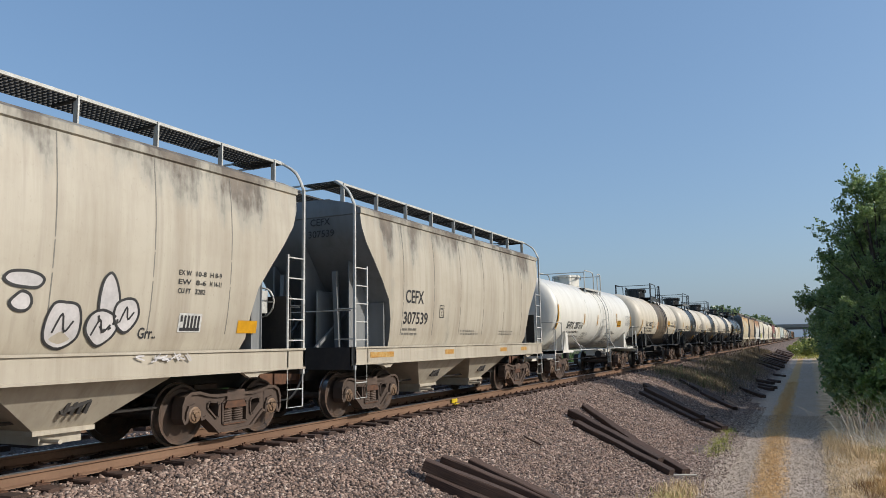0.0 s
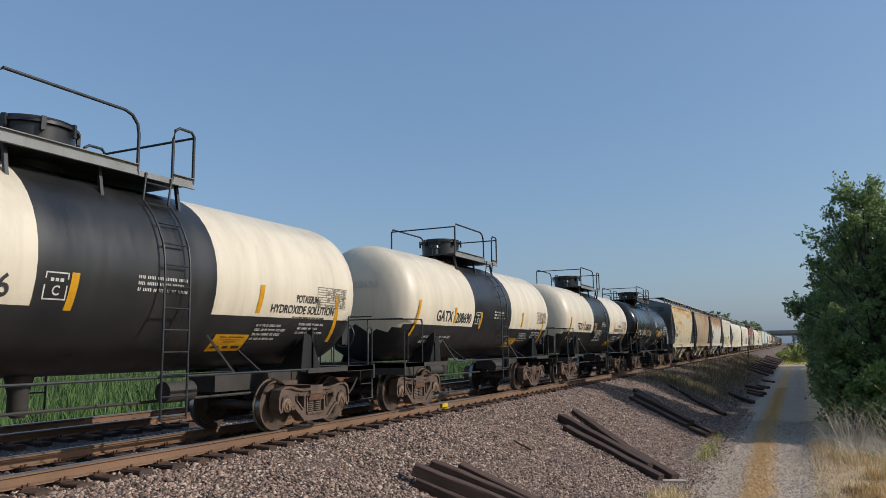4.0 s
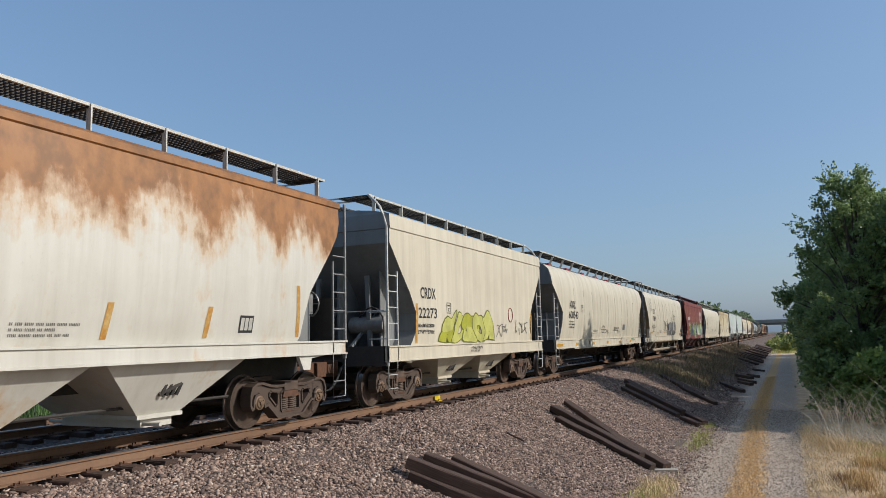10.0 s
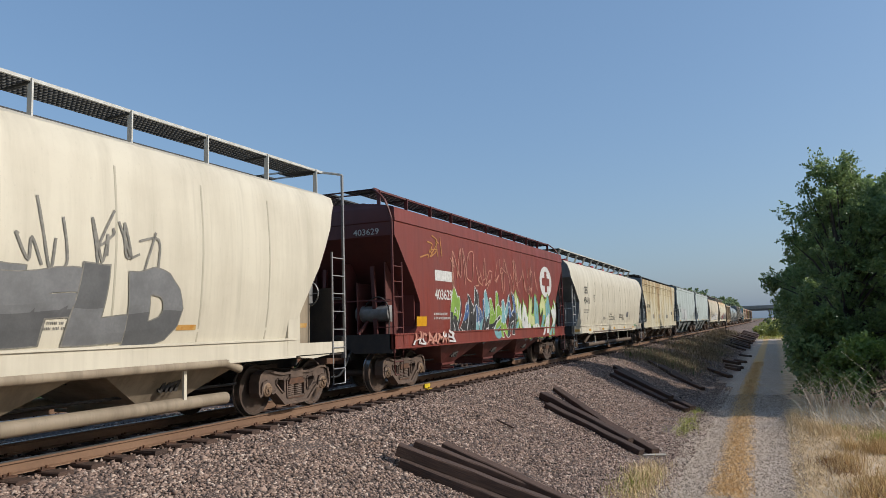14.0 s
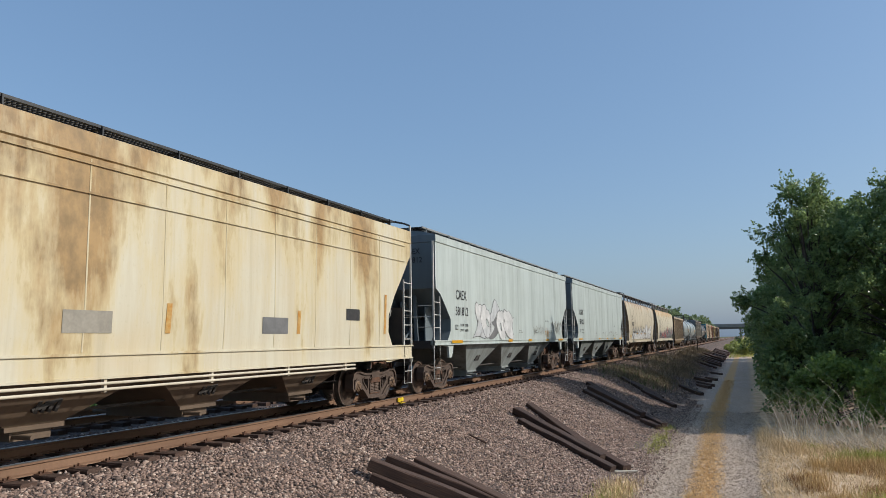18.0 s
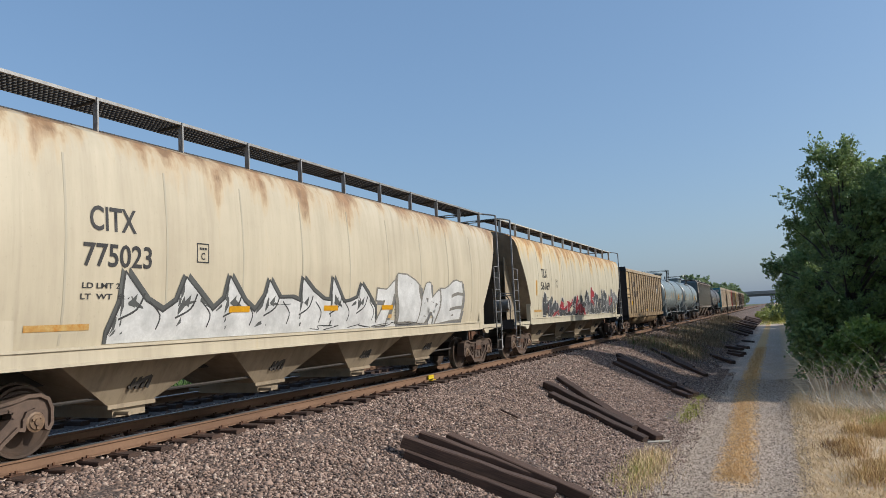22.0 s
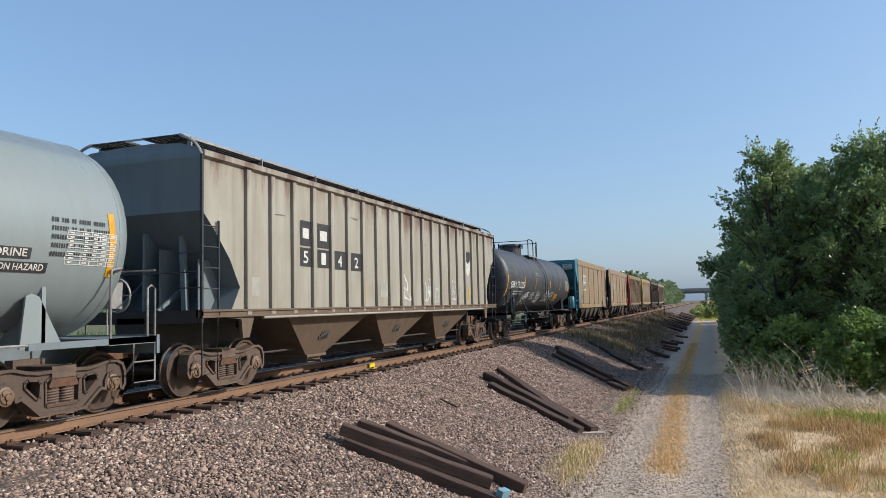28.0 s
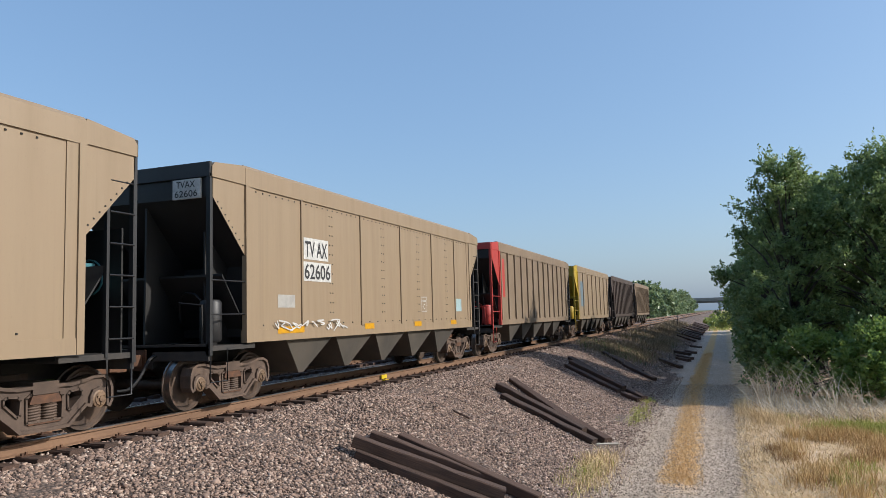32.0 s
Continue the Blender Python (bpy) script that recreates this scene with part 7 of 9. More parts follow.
car, sf = add(hopper("weathered grey covered hopper car with vertical ribs and brown bays", 18.0, RIB, P_RIBGREY, P_BAYBROWN, DARKBAR, 3, P_BAYBROWN, end_mat=P_BLUEGREY, posts=9, walk_mat=GALV, sill_z=(1.38, 1.5), walk_z=4.56, ribs=(20, P_RIBGREY), bay_bottom=0.42), 375.9)
for (a, b, c, d), ch in zip(((3.25, 3.7, 2.38, 2.78), (3.98, 4.5, 2.38, 2.78), (4.73, 5.3, 2.37, 2.8), (5.57, 6.14, 2.37, 2.8)), "5142"):
    patch(car, sf, a, b, c, d, INK_BLACK, "number_panel")
    letters(car, sf, ch, (a + b) / 2 - 0.1, c + 0.07, 0.2, 0.26, INK_WHITE, lift=0.012)
for a, b in ((3.25, 3.7), (3.98, 4.5)):
    patch(car, sf, a, b, 2.82, 3.36, INK_BLACK, "owner_panel", label="black panel with a plain white bar in place of the owner's mark")
    patch(car, sf, a + 0.1, b - 0.1, 2.98, 3.2, INK_WHITE, "owner_bar", lift=0.012)
for yy in (4.65, 6.3, 11.0, 14.6, 16.6):
    patch(car, sf, yy, yy + 0.1, 1.6, 2.15, YELLOW, "reflector_stripe")
shield(car, sf, 14.65, 2.5, 0.56, 0.9)
part("side_pipe", Shape().tube([(1.5, 1.8, 1.34), (1.5, 16.2, 1.34)], 0.03, 8), P_RIBGREY, car, smooth=60)
for yy in (1.0, 6.95, 10.2, 13.4):
    patch(car, sf, yy + 0.3, yy + 0.75, 1.75, 2.1, plain("worn_label", (0.42, 0.41, 0.36), 0.7), "painted_patch")
for a, b, n, sd in ((8.7, 9.3, 1, 71), (10.3, 10.85, 2, 72), (11.1, 11.6, 2, 73), (12.75, 13.3, 3, 74)):
    wildstyle(car, sf, a, b, 1.65, 2.15, n, [S_WHITE], S_WHITE, sd, -0.025, 0.012, lean=0.2, wave=0.2, label="thin white sprayed tag", glyphs="OSBGQ", overlap=1.0)
for j in range(9):
    rq = random.Random(j)
    a, z = 2.2 + 1.6 * j + rq.uniform(-0.2, 0.2), rq.uniform(2.2, 3.7)
    sprayed_tag(car, sf, a, a + 0.3, z, z + 0.06, 1, INK_GREY, 200 + j, 0.012)

car, sf = add(tank("dark grey tank car with yellow stripes and white tags", 15.4, 1.5, 2.6, 0.7, 14.7, [(-2, 18, P_DARKGREY, P_DARKGREY, 0)], DARKBAR, DARKBAR, 7.52, deck_z=3.92, rail_z=4.73, man=6.7,
                   stripes=[(0.3, 1.82, 2.74, 0.1), (3.42, 2.2, 2.72, 0.04), (5.68, 2.22, 2.72, 0.04), (9.14, 2.25, 2.68, 0.04), (11.83, 2.22, 2.65, 0.04), (14.7, 1.7, 2.6, -0.15)], plat=(6.28, 8.2), head=0.4, trucks=1.3), 395.5)
letters(car, sf, "GBRX", 0.95, 2.2, 1.0, 0.29, INK_WHITE)
letters(car, sf, "705225", 2.12, 2.19, 1.3, 0.3, INK_WHITE)
stencil(car, sf, 1.6, 2.02, 2.1, 2, INK_WHITE, seed=130, size=0.07)
stencil(car, sf, 1.3, 1.6, 2.0, 3, INK_WHITE, seed=131, size=0.04)
placard(car, sf, 10.85, 11.6, 1.62, 1.98)
data_table(car, sf, 13.5, 14.5, 2.2, 2.75, INK_WHITE)
stencil(car, sf, 9.6, 2.05, 0.9, 6, INK_WHITE, seed=133, size=0.04)
stencil(car, sf, 5.0, 1.98, 0.9, 4, INK_WHITE, seed=134, size=0.05)
stencil(car, sf, 6.0, 2.95, 0.5, 2, INK_WHITE, seed=135, size=0.05)
for a, b, c, d, sd in ((3.7, 4.6, 1.5, 1.9, 81), (6.3, 7.0, 1.55, 1.95, 82)):
    wildstyle(car, sf, a, b, c, d, 5, [S_WHITE], S_WHITE, sd, -0.01, 0.01, lean=0.3, wave=0.12, label="white sprayed tag", glyphs="SYNKXG", overlap=1.1)
    sprayed_tag(car, sf, a - 0.1, b + 0.1, c - 0.1, d + 0.15, 3, S_WHITE, sd, 0.035)
wildstyle(car, sf, 8.15, 9.35, 1.6, 2.05, 5, [S_WHITE], S_WHITE, 85, -0.01, 0.01, lean=0.2, wave=0.08, label="white sprayed tag", glyphs="DONR", overlap=0.95)

# coal hoppers at the tail
TAIL = (("dusty taupe coal hopper car with a teal end", 412.55, 14.9, P_TAN2, P_TEAL, (2.87, 5.5, 7.8, 10.05, 12.2), P_TEAL, "62676", 0.03),
        ("dusty taupe coal hopper car with a black end", 429.1, 14.5, P_TAN2, P_COALBLACK, (2.87, 5.5, 7.8, 10.05, 12.0), P_COALBLACK, "62606", 0.03),
        ("dusty brown ribbed coal hopper car with a red corner", 445.2, 14.8, P_TAN3, P_COALBLACK, 13, P_SIGNRED, "", 0.06),
        ("dusty brown coal hopper car with a yellow end", 461.5, 13.8, P_TAN2, P_YELLOW, 8, P_YELLOW, "", 0.05),
        ("dark brown ribbed coal hopper car", 476.7, 14.6, P_DARKBROWN, P_DARKBROWN, 15, P_DARKBROWN, "", 0.06),
        ("tan ribbed coal hopper car at the end of the train", 492.8, 14.6, P_TAN3, P_TAN3, 15, P_DARKBROWN, "", 0.06))
for k, (label, y, L, body, end, ribs, corner, number, proud) in enumerate(TAIL):
    car, sf = add(coal_car(label, L, body, end, ribs, 5, corner=corner, corner2=P_COALBLACK if k == 0 else None, rib_proud=proud, rivets=k < 2, top=4.34, post_mat=P_TEAL if k == 0 else P_SIGNRED if k == 2 else P_YELLOW if k == 3 else None), y)
    if number:
        a, w = (2.85, 1.3) if k == 0 else (2.95, 1.1)
        if k == 0:
            patch(car, sf, a, a + w, 2.3, 3.34, INK_WHITE, "number_panel")
            letters(car, sf, "TV AX", a + 0.08, 2.88, w - 0.16, 0.34, INK_BLACK, lift=0.012)
            letters(car, sf, number, a + 0.04, 2.4, w - 0.1, 0.36, INK_BLACK, lift=0.012)
        else:
            patch(car, sf, a, a + 1.0, 2.75, 3.2, INK_WHITE, "number_panel")
            patch(car, sf, a - 0.03, a + 1.12, 2.3, 2.7, INK_WHITE, "number_panel")
            letters(car, sf, "TV AX", a + 0.05, 2.8, 0.9, 0.33, INK_BLACK, lift=0.012)
            letters(car, sf, number, a + 0.02, 2.34, 1.05, 0.32, INK_BLACK, lift=0.012)
        part("end_number_panel", Shape().box(0.72, 1.3, -0.012, 0.04, 3.62, 3.96), INK_WHITE, car)
        end_letters(car, "TVAX", 0.8, -0.018, 3.81, 0.4, 0.115, INK_BLACK)
        end_letters(car, number, 0.77, -0.018, 3.65, 0.48, 0.115, INK_BLACK)
        for j, yy in enumerate((1.95, 5.6, 8.6, 11.5)):
            patch(car, sf, yy, yy + (0.95 if j == 0 else 0.5), 1.25, 1.38, YELLOW, "reflector", lift=0.035)
        frame_mark(car, sf, 9.2, 1.65, 0.4, 0.42, INK_WHITE)
        patch(car, sf, 12.0, 12.6, 1.65, 2.05, plain("pale_blue_patch", (0.42, 0.58, 0.6), 0.6), "painted_patch")
        patch(car, sf, 2.0, 2.6, 1.75, 2.0, S_GREY if k == 0 else plain("pale_patch", (0.5, 0.48, 0.44), 0.6), "painted_patch")
        if k == 0:
            for j, words in enumerate(("ROTARY", "COUPLER", "END")):
                letters(car, lambda z: 1.514, words, 0.32, 3.76 - 0.13 * j, 0.4 if j < 2 else 0.2, 0.08, INK_WHITE)
        if k == 1:
            sprayed_tag(car, lambda z: 1.54, 1.7, 4.6, 1.25, 1.5, 9, S_WHITE, 91, 0.025)
    if k == 3:
        patch(car, sf, 1.9, 3.2, 1.9, 3.4, plain("blue_grey_patch", (0.2, 0.28, 0.33), 0.6), "painted_patch")
    if k == 2:
        patch(car, sf, 1.2, 1.75, 2.2, 3.7, P_SIGNRED, "painted_patch")

# ---- the ground ----
SHOULDER, TOE = (-7.75, 1.70), (-3.15, 0.03)
PROFILE = [(-2500, 0.2), (-300, 0.2), (-60, 0.2), (-24, 0.3), (-19, 0.5), (-17.2, 1.5), (-16.4, 1.66), (-15.2, 1.70), (-12.4, 1.66), (-10.9, 1.68), (-9.5, 1.69), (-8.45, 1.69), (-8.1, 1.665), (-7.75, 1.62), (-7.0, 1.42), (-6.0, 1.07), (-5.0, 0.68), (-4.2, 0.37), (-3.6, 0.15), (-3.15, 0.03), (-2.7, 0.0), (-2.3, 0.0), (-1.85, -0.03), (-1.5, 0.0), (-1.1, 0.03), (-0.7, 0.0), (-0.3, -0.03), (0.1, 0.0), (0.6, 0.05), (1.2, 0.08), (2.2, 0.1), (3.5, 0.1), (6, 0.15), (10, 0.15), (30, 0.1), (300, 0.1), (2500, 0.1)]


def ground_z(x):
    return float(np.interp(x, [p[0] for p in PROFILE], [p[1] for p in PROFILE]))


n = Nodes("ballast_stone")
geo = n.t.nodes.new("ShaderNodeNewGeometry")
ramp = n.t.nodes.new("ShaderNodeValToRGB")
STONES = ((0.0, (0.04, 0.026, 0.02)), (0.25, (0.15, 0.097, 0.073)), (0.55, (0.275, 0.18, 0.135)), (0.85, (0.37, 0.255, 0.195)), (1.0, (0.58, 0.46, 0.37)))
for i, (pos, c) in enumerate(STONES):
    e = ramp.color_ramp.elements[i] if i < 2 else ramp.color_ramp.elements.new(pos)
    e.position, e.color = pos, (*c, 1)
n.link(geo.outputs["Random Per Island"], ramp.inputs[0])
M_STONE = n.done(n.mix(n.span(n.noise((30, 30, 30), 3), 0.35, 0.7, 0, 0.45), ramp.outputs[0], (0.12, 0.10, 0.09)), 0.85, 0.0, n.noise((60, 60, 60), 3), 0.3, 0.01)


def voronoi(n, scale, random_colour=False):
    v = n.t.nodes.new("ShaderNodeTexVoronoi")
    v.inputs["Scale"].default_value = scale
    n.link(n.co, v.inputs["Vector"])
    return v.outputs["Color"] if random_colour else v.outputs["Distance"]


n = Nodes("ballast_bed")
cell = voronoi(n, 19)
tone = n.t.nodes.new("ShaderNodeSeparateColor")
n.link(voronoi(n, 19, True), tone.inputs[0])
c = n.mix(n.span(tone.outputs[0], 0, 1), (0.065, 0.043, 0.034), (0.25, 0.168, 0.128))
c = n.mix(n.span(cell, 0.2, 0.7, 0, 0.85), c, (0.035, 0.026, 0.022))
c = n.mix(n.span(n.noise((0.5, 0.35, 0.5), 4), 0.45, 0.7, 0, 0.5), c, (0.17, 0.13, 0.11))
M_BALLAST = n.done(c, 0.9, 0.0, n.calc("SUBTRACT", 1.0, cell), 0.9, 0.035)

n = Nodes("lane_gravel_and_verge")
x = n.axis(0)
warp = n.calc("ADD", x, n.calc("MULTIPLY", n.calc("SUBTRACT", n.noise((2.5, 1.2, 1), 5), 0.5), 0.75))
cell = voronoi(n, 42)
tone = n.t.nodes.new("ShaderNodeSeparateColor")
n.link(voronoi(n, 42, True), tone.inputs[0])
gravel = n.mix(n.span(tone.outputs[0], 0, 1), (0.27, 0.215, 0.17), (0.62, 0.50, 0.40))
gravel = n.mix(n.span(n.noise((1.3, 0.3, 1), 5), 0.4, 0.7, 0, 0.5), gravel, (0.38, 0.29, 0.195))
straw = n.mix(n.span(n.noise((14, 9, 9), 6), 0.3, 0.7), (0.49, 0.28, 0.10), (0.67, 0.45, 0.215))
drift = n.calc("ADD", warp, n.span(n.axis(1), 15, 32, 1.0, 1.34))
mid = n.calc("MULTIPLY", n.calc("MULTIPLY", n.span(drift, -0.42, -0.28), n.span(drift, 0.42, 0.28)), n.span(n.calc("ADD", n.axis(1), n.calc("MULTIPLY", n.noise((3, 3, 3), 4), 3.0)), 15.6, 17.6))
verge = n.span(warp, 0.0, 0.35)
soil = n.mix(n.span(n.noise((1.5, 1.2, 1), 5), 0.4, 0.65), (0.66, 0.49, 0.31), (0.46, 0.32, 0.185))
c = n.mix(n.calc("MULTIPLY", mid, n.span(n.noise((5, 3, 3), 4), 0.25, 0.5)), gravel, straw)
spill = n.calc("ADD", x, n.calc("MULTIPLY", n.calc("SUBTRACT", n.noise((1.1, 0.5, 1), 4), 0.5), 1.3))
c = n.mix(n.span(spill, -2.75, -2.2, 0.8, 0), c, n.mix(n.span(tone.outputs[1], 0, 1), (0.085, 0.06, 0.047), (0.30, 0.21, 0.165)))
c = n.mix(verge, c, soil)
M_LANE = n.done(c, 0.95, 0.0, n.calc("ADD", n.calc("MULTIPLY", cell, -1.0), n.noise((20, 20, 20), 4)), 0.6, 0.02)
M_FIELD = plain("field_soil_and_weeds", (0.10, 0.13, 0.04), 0.95, 0.0, (0.16, 0.14, 0.06), (0.3, 0.3, 0.3), fine=6.0, bump=0.5)

ys = [-2500, -900, -400, -200, -110, -60, -30, -15, -8] + [-4 + 0.8 * i for i in range(100)] + [76 + 4 * i for i in range(30)] + [196 + 30 * i for i in range(30)] + [1100, 1600, 2500, 3800]
xs = []
for (a, za), (b, zb) in zip(PROFILE, PROFILE[1:]):
    k = max(1, int((b - a) / 0.5)) if -17 < a < 5 else 1
    xs += [a + (b - a) * i / k for i in range(k)]
xs.append(PROFILE[-1][0])
s = Shape()
for y in ys:
    for x in xs:
        bump = 0.0
        if -17 < x < -3.3:
            bump = 0.035 * noise.noise((x * 1.1, y * 0.9, 0)) + (0.06 * noise.noise((x * 0.4, y * 0.25, 5)) if x > -7.6 else 0)
        elif x > 0.2:
            bump = 0.05 * noise.noise((x * 0.9, y * 0.7, 2))
        s.v.append((x, y, ground_z(x) + bump))
w = len(xs)
for j in range(len(ys) - 1):
    for i in range(w - 1):
        xm = (xs[i] + xs[i + 1]) / 2
        s.f.append((j * w + i, j * w + i + 1, (j + 1) * w + i + 1, (j + 1) * w + i))
        s.m.append(0 if -18 < xm < -3.1 else 1 if -3.1 <= xm < 6 else 2)
me = s.mesh("ground", [M_BALLAST, M_LANE, M_FIELD], 60)
tagged(new("ground", me), "stone ballast bank, gravel lane with dry grass strip and weedy field", "ground", kind="structure")

# loose stones on the bank, real pieces
rng = np.random.default_rng(3)


def stone_field(name, count, xr, yr, size, power, label, mats, flat=0.7):
    y = yr[0] + (yr[1] - yr[0]) * rng.random(count) ** power
    x = rng.uniform(xr[0], xr[1], count)
    z = np.interp(x, [p[0] for p in PROFILE], [p[1] for p in PROFILE])
    z += np.array([0.035 * noise.noise((a * 1.1, b * 0.9, 0)) + (0.06 * noise.noise((a * 0.4, b * 0.25, 5)) if a > -7.6 else 0) for a, b in zip(x, y)]) if xr[1] < -2.9 else 0
    base = np.array([(1, 0, 0), (-1, 0, 0), (0, 1, 0), (0, -1, 0), (0, 0, 1), (0, 0, -1)], float)
    v = base[None] * rng.uniform(0.6, 1.25, (count, 6, 1)) + rng.normal(0, 0.22, (count, 6, 3))
    v *= (size * rng.lognormal(0, 0.3, count))[:, None, None]
    q = rng.normal(size=(count, 4))
    q /= np.linalg.norm(q, axis=1)[:, None]
    a, b, c, d = q.T
    R = np.stack([1 - 2 * (c * c + d * d), 2 * (b * c - a * d), 2 * (b * d + a * c), 2 * (b * c + a * d), 1 - 2 * (b * b + d * d), 2 * (c * d - a * b), 2 * (b * d - a * c), 2 * (c * d + a * b), 1 - 2 * (b * b + c * c)], 1).reshape(-1, 3, 3)
    v = np.einsum("nij,nkj->nki", R, v)
    v[:, :, 2] *= flat
    v += np.stack([x, y, z + size * 0.25], 1)[:, None]
    f = np.array([(0, 2, 4), (2, 1, 4), (1, 3, 4), (3, 0, 4), (2, 0, 5), (1, 2, 5), (3, 1, 5), (0, 3, 5)])
    faces = (np.arange(count) * 6)[:, None, None] + f[None]
    me = arrays_to_mesh(name, v.reshape(-1, 3), faces.reshape(-1, 3), [mats])
    return tagged(new(name, me), label, "ballast", kind="stuff")


stone_field("ballast_stones", 9000, (-3.25, -2.92), (9, 42), 0.028, 1.5, "ballast stones spilled at the foot of the bank", M_STONE)
stone_field("lane_gravel", 6500, (-2.95, -2.5), (9, 42), 0.026, 1.5, "ballast stones scattered over the edge of the lane", M_STONE)
stone_field("lane_gravel", 1600, (-2.5, -2.1), (9, 40), 0.024, 1.5, "few ballast stones strewn on the lane", M_STONE)
stone_field("ballast_stones", 125000, (-8.3, -3.0), (4, 42), 0.029, 1.5, "pinkish grey crushed ballast stones on the bank", M_STONE)
stone_field("ballast_stones", 20000, (-12.2, -8.1), (2, 40), 0.034, 1.3, "crushed ballast stones between the ties", M_STONE)
stone_field("ballast_stones", 16000, (-8.4, -3.0), (42, 130), 0.045, 1.2, "crushed ballast stones far along the bank", M_STONE)
n = Nodes("lane_stone")
geo = n.t.nodes.new("ShaderNodeNewGeometry")
M_LANE_STONE = n.done(n.mix(geo.outputs["Random Per Island"], (0.13, 0.098, 0.072), (0.66, 0.54, 0.42)), 0.9)
stone_field("lane_gravel", 45000, (-3.1, 0.4), (9, 36), 0.016, 1.6, "small grey crushed stones on the lane", M_LANE_STONE)

# ---- tracks ----
n = Nodes("tie_wood")
grain = n.noise((9, 60, 60), 5)
info = n.t.nodes.new("ShaderNodeObjectInfo")
c = n.mix(n.span(grain, 0.3, 0.7), (0.018, 0.011, 0.008), (0.075, 0.042, 0.030))
c = n.mix(n.span(info.outputs["Random"], 0, 1, 0, 0.45), c, (0.10, 0.054, 0.035))
M_TIE = n.done(c, 0.85, 0.0, grain, 0.6, 0.012)
RAIL_SIDE = plain("rail_rust", (0.25, 0.142, 0.082), 0.8, 0.0, (0.17, 0.092, 0.052), (4, 0.7, 4), bump=0.1)
RAIL_TOP = plain("worn_rail_top", (0.42, 0.38, 0.34), 0.32, 0.9, (0.3, 0.25, 0.22), (8, 1, 8), bump=0.05)


def rail_mesh(y0, y1):
    pr = [(-0.075, -0.172), (0.075, -0.172), (0.072, -0.160), (0.012, -0.145), (0.010, -0.05), (0.036, -0.038), (0.037, -0.012), (0.026, 0.0), (-0.026, 0.0), (-0.037, -0.012), (-0.036, -0.038), (-0.010, -0.05), (-0.012, -0.145), (-0.072, -0.160)]
    s = Shape()
    k = len(pr)
    cuts = [y0 + (y1 - y0) * i / 40 for i in range(41)]
    for y in cuts:
        s.v += [(x, y, z) for x, z in pr]
    for i in range(40):
        for j in range(k):
            s.f.append((i * k + j, i * k + (j + 1) % k, (i + 1) * k + (j + 1) % k, (i + 1) * k + j))
            s.m.append(1 if j in (6, 7, 8) else 0)
    s.f += [tuple(range(k)), tuple(40 * k + j for j in reversed(range(k)))]
    s.m += [0, 0]
    return s.mesh("rail", [RAIL_SIDE, RAIL_TOP])


RAIL = rail_mesh(-600, 1500)


def tie_mesh(L, w, h, seed, name="tie"):
    rng, s = random.Random(seed), Shape()
    k = 7
    for i in range(k):
        x = -L / 2 + L * i / (k - 1)
        j = [rng.uniform(-0.008, 0.008) for _ in range(8)]
        c = 0.018
        s.v += [(x, -w / 2 + c + j[0], -h), (x, w / 2 - c + j[1], -h), (x, w / 2 + j[2], -h + c), (x, w / 2 + j[3], -c), (x, w / 2 - c + j[4], j[5]), (x, -w / 2 + c + j[6], j[5]), (x, -w / 2 + j[7], -c), (x, -w / 2 + j[0], -h + c)]
    for i in range(k - 1):
        for j in range(8):
            s.f.append((i * 8 + j, i * 8 + (j + 1) % 8, (i + 1) * 8 + (j + 1) % 8, (i + 1) * 8 + j))
            s.m.append(0)
    s.f += [tuple(range(8)), tuple((k - 1) * 8 + j for j in reversed(range(8)))]
    s.m += [0, 0]
    return s.mesh(name, M_TIE)


TIES = [tie_mesh(2.5, 0.23, 0.18, i) for i in range(6)]
PLATE = Shape().box(-0.18, 0.18, -0.1, 0.1, 0, 0.014).box(-0.1, -0.075, -0.06, -0.035, 0, 0.05).box(0.075, 0.1, 0.035, 0.06, 0, 0.05).box(-0.14, -0.11, 0.03, 0.06, 0, 0.045).box(0.11, 0.14, -0.06, -0.03, 0, 0.045).mesh("tie_plate", RUSTED)


def railway(label, x, near):
    tr = thing("railway_track", label, "railway track", (x, 0, RAIL_Z), kind="structure")
    for e in (-0.755, 0.755):
        part("rail", RAIL, None, tr, at=(e, 0, 0))
    rng = random.Random(int(abs(x) * 10))
    y, far = 1.0, Shape()
    count = 0
    while y < 420:
        jx, jr = rng.uniform(-0.06, 0.06), rng.uniform(-0.025, 0.025)
        if count < near:
            t = part("tie", TIES[count % 6], None, tr)
            t.matrix_basis = Matrix.Translation((jx, y, -0.176)) @ Matrix.Rotation(jr, 4, "Z")
            if count < 70:
                for e in (-0.755, 0.755):
                    part("tie_plate", PLATE, None, tr, at=(e, y, -0.176))
        else:
            far.box(jx - 1.25, jx + 1.25, y - 0.115, y + 0.115, -0.3, -0.176)
        y += 0.52 + rng.uniform(-0.03, 0.03)
        count += 1
    tagged(part("far_ties", far, M_TIE, tr), kind="stuff")
    return tr


railway("single railway track with rusty rails on dark wooden ties", TRACK_X, 280)
railway("second railway track with rusty rails beyond the train", TRACK_X - 4.4, 60)
mark = Shape()
mark.box(-0.03, 0.0, -0.16, 0.16, -0.13, -0.03).box(0.0, 0.08, -0.14, 0.12, -0.172, -0.15)
tagged(part("rail_marker", mark, plain("yellow_marker_paint", (0.85, 0.62, 0.02), 0.5), None), "bright yellow marker clipped to the foot of the rail", "rail marker").location = (TRACK_X + 0.755 + 0.075, 18.15, RAIL_Z)

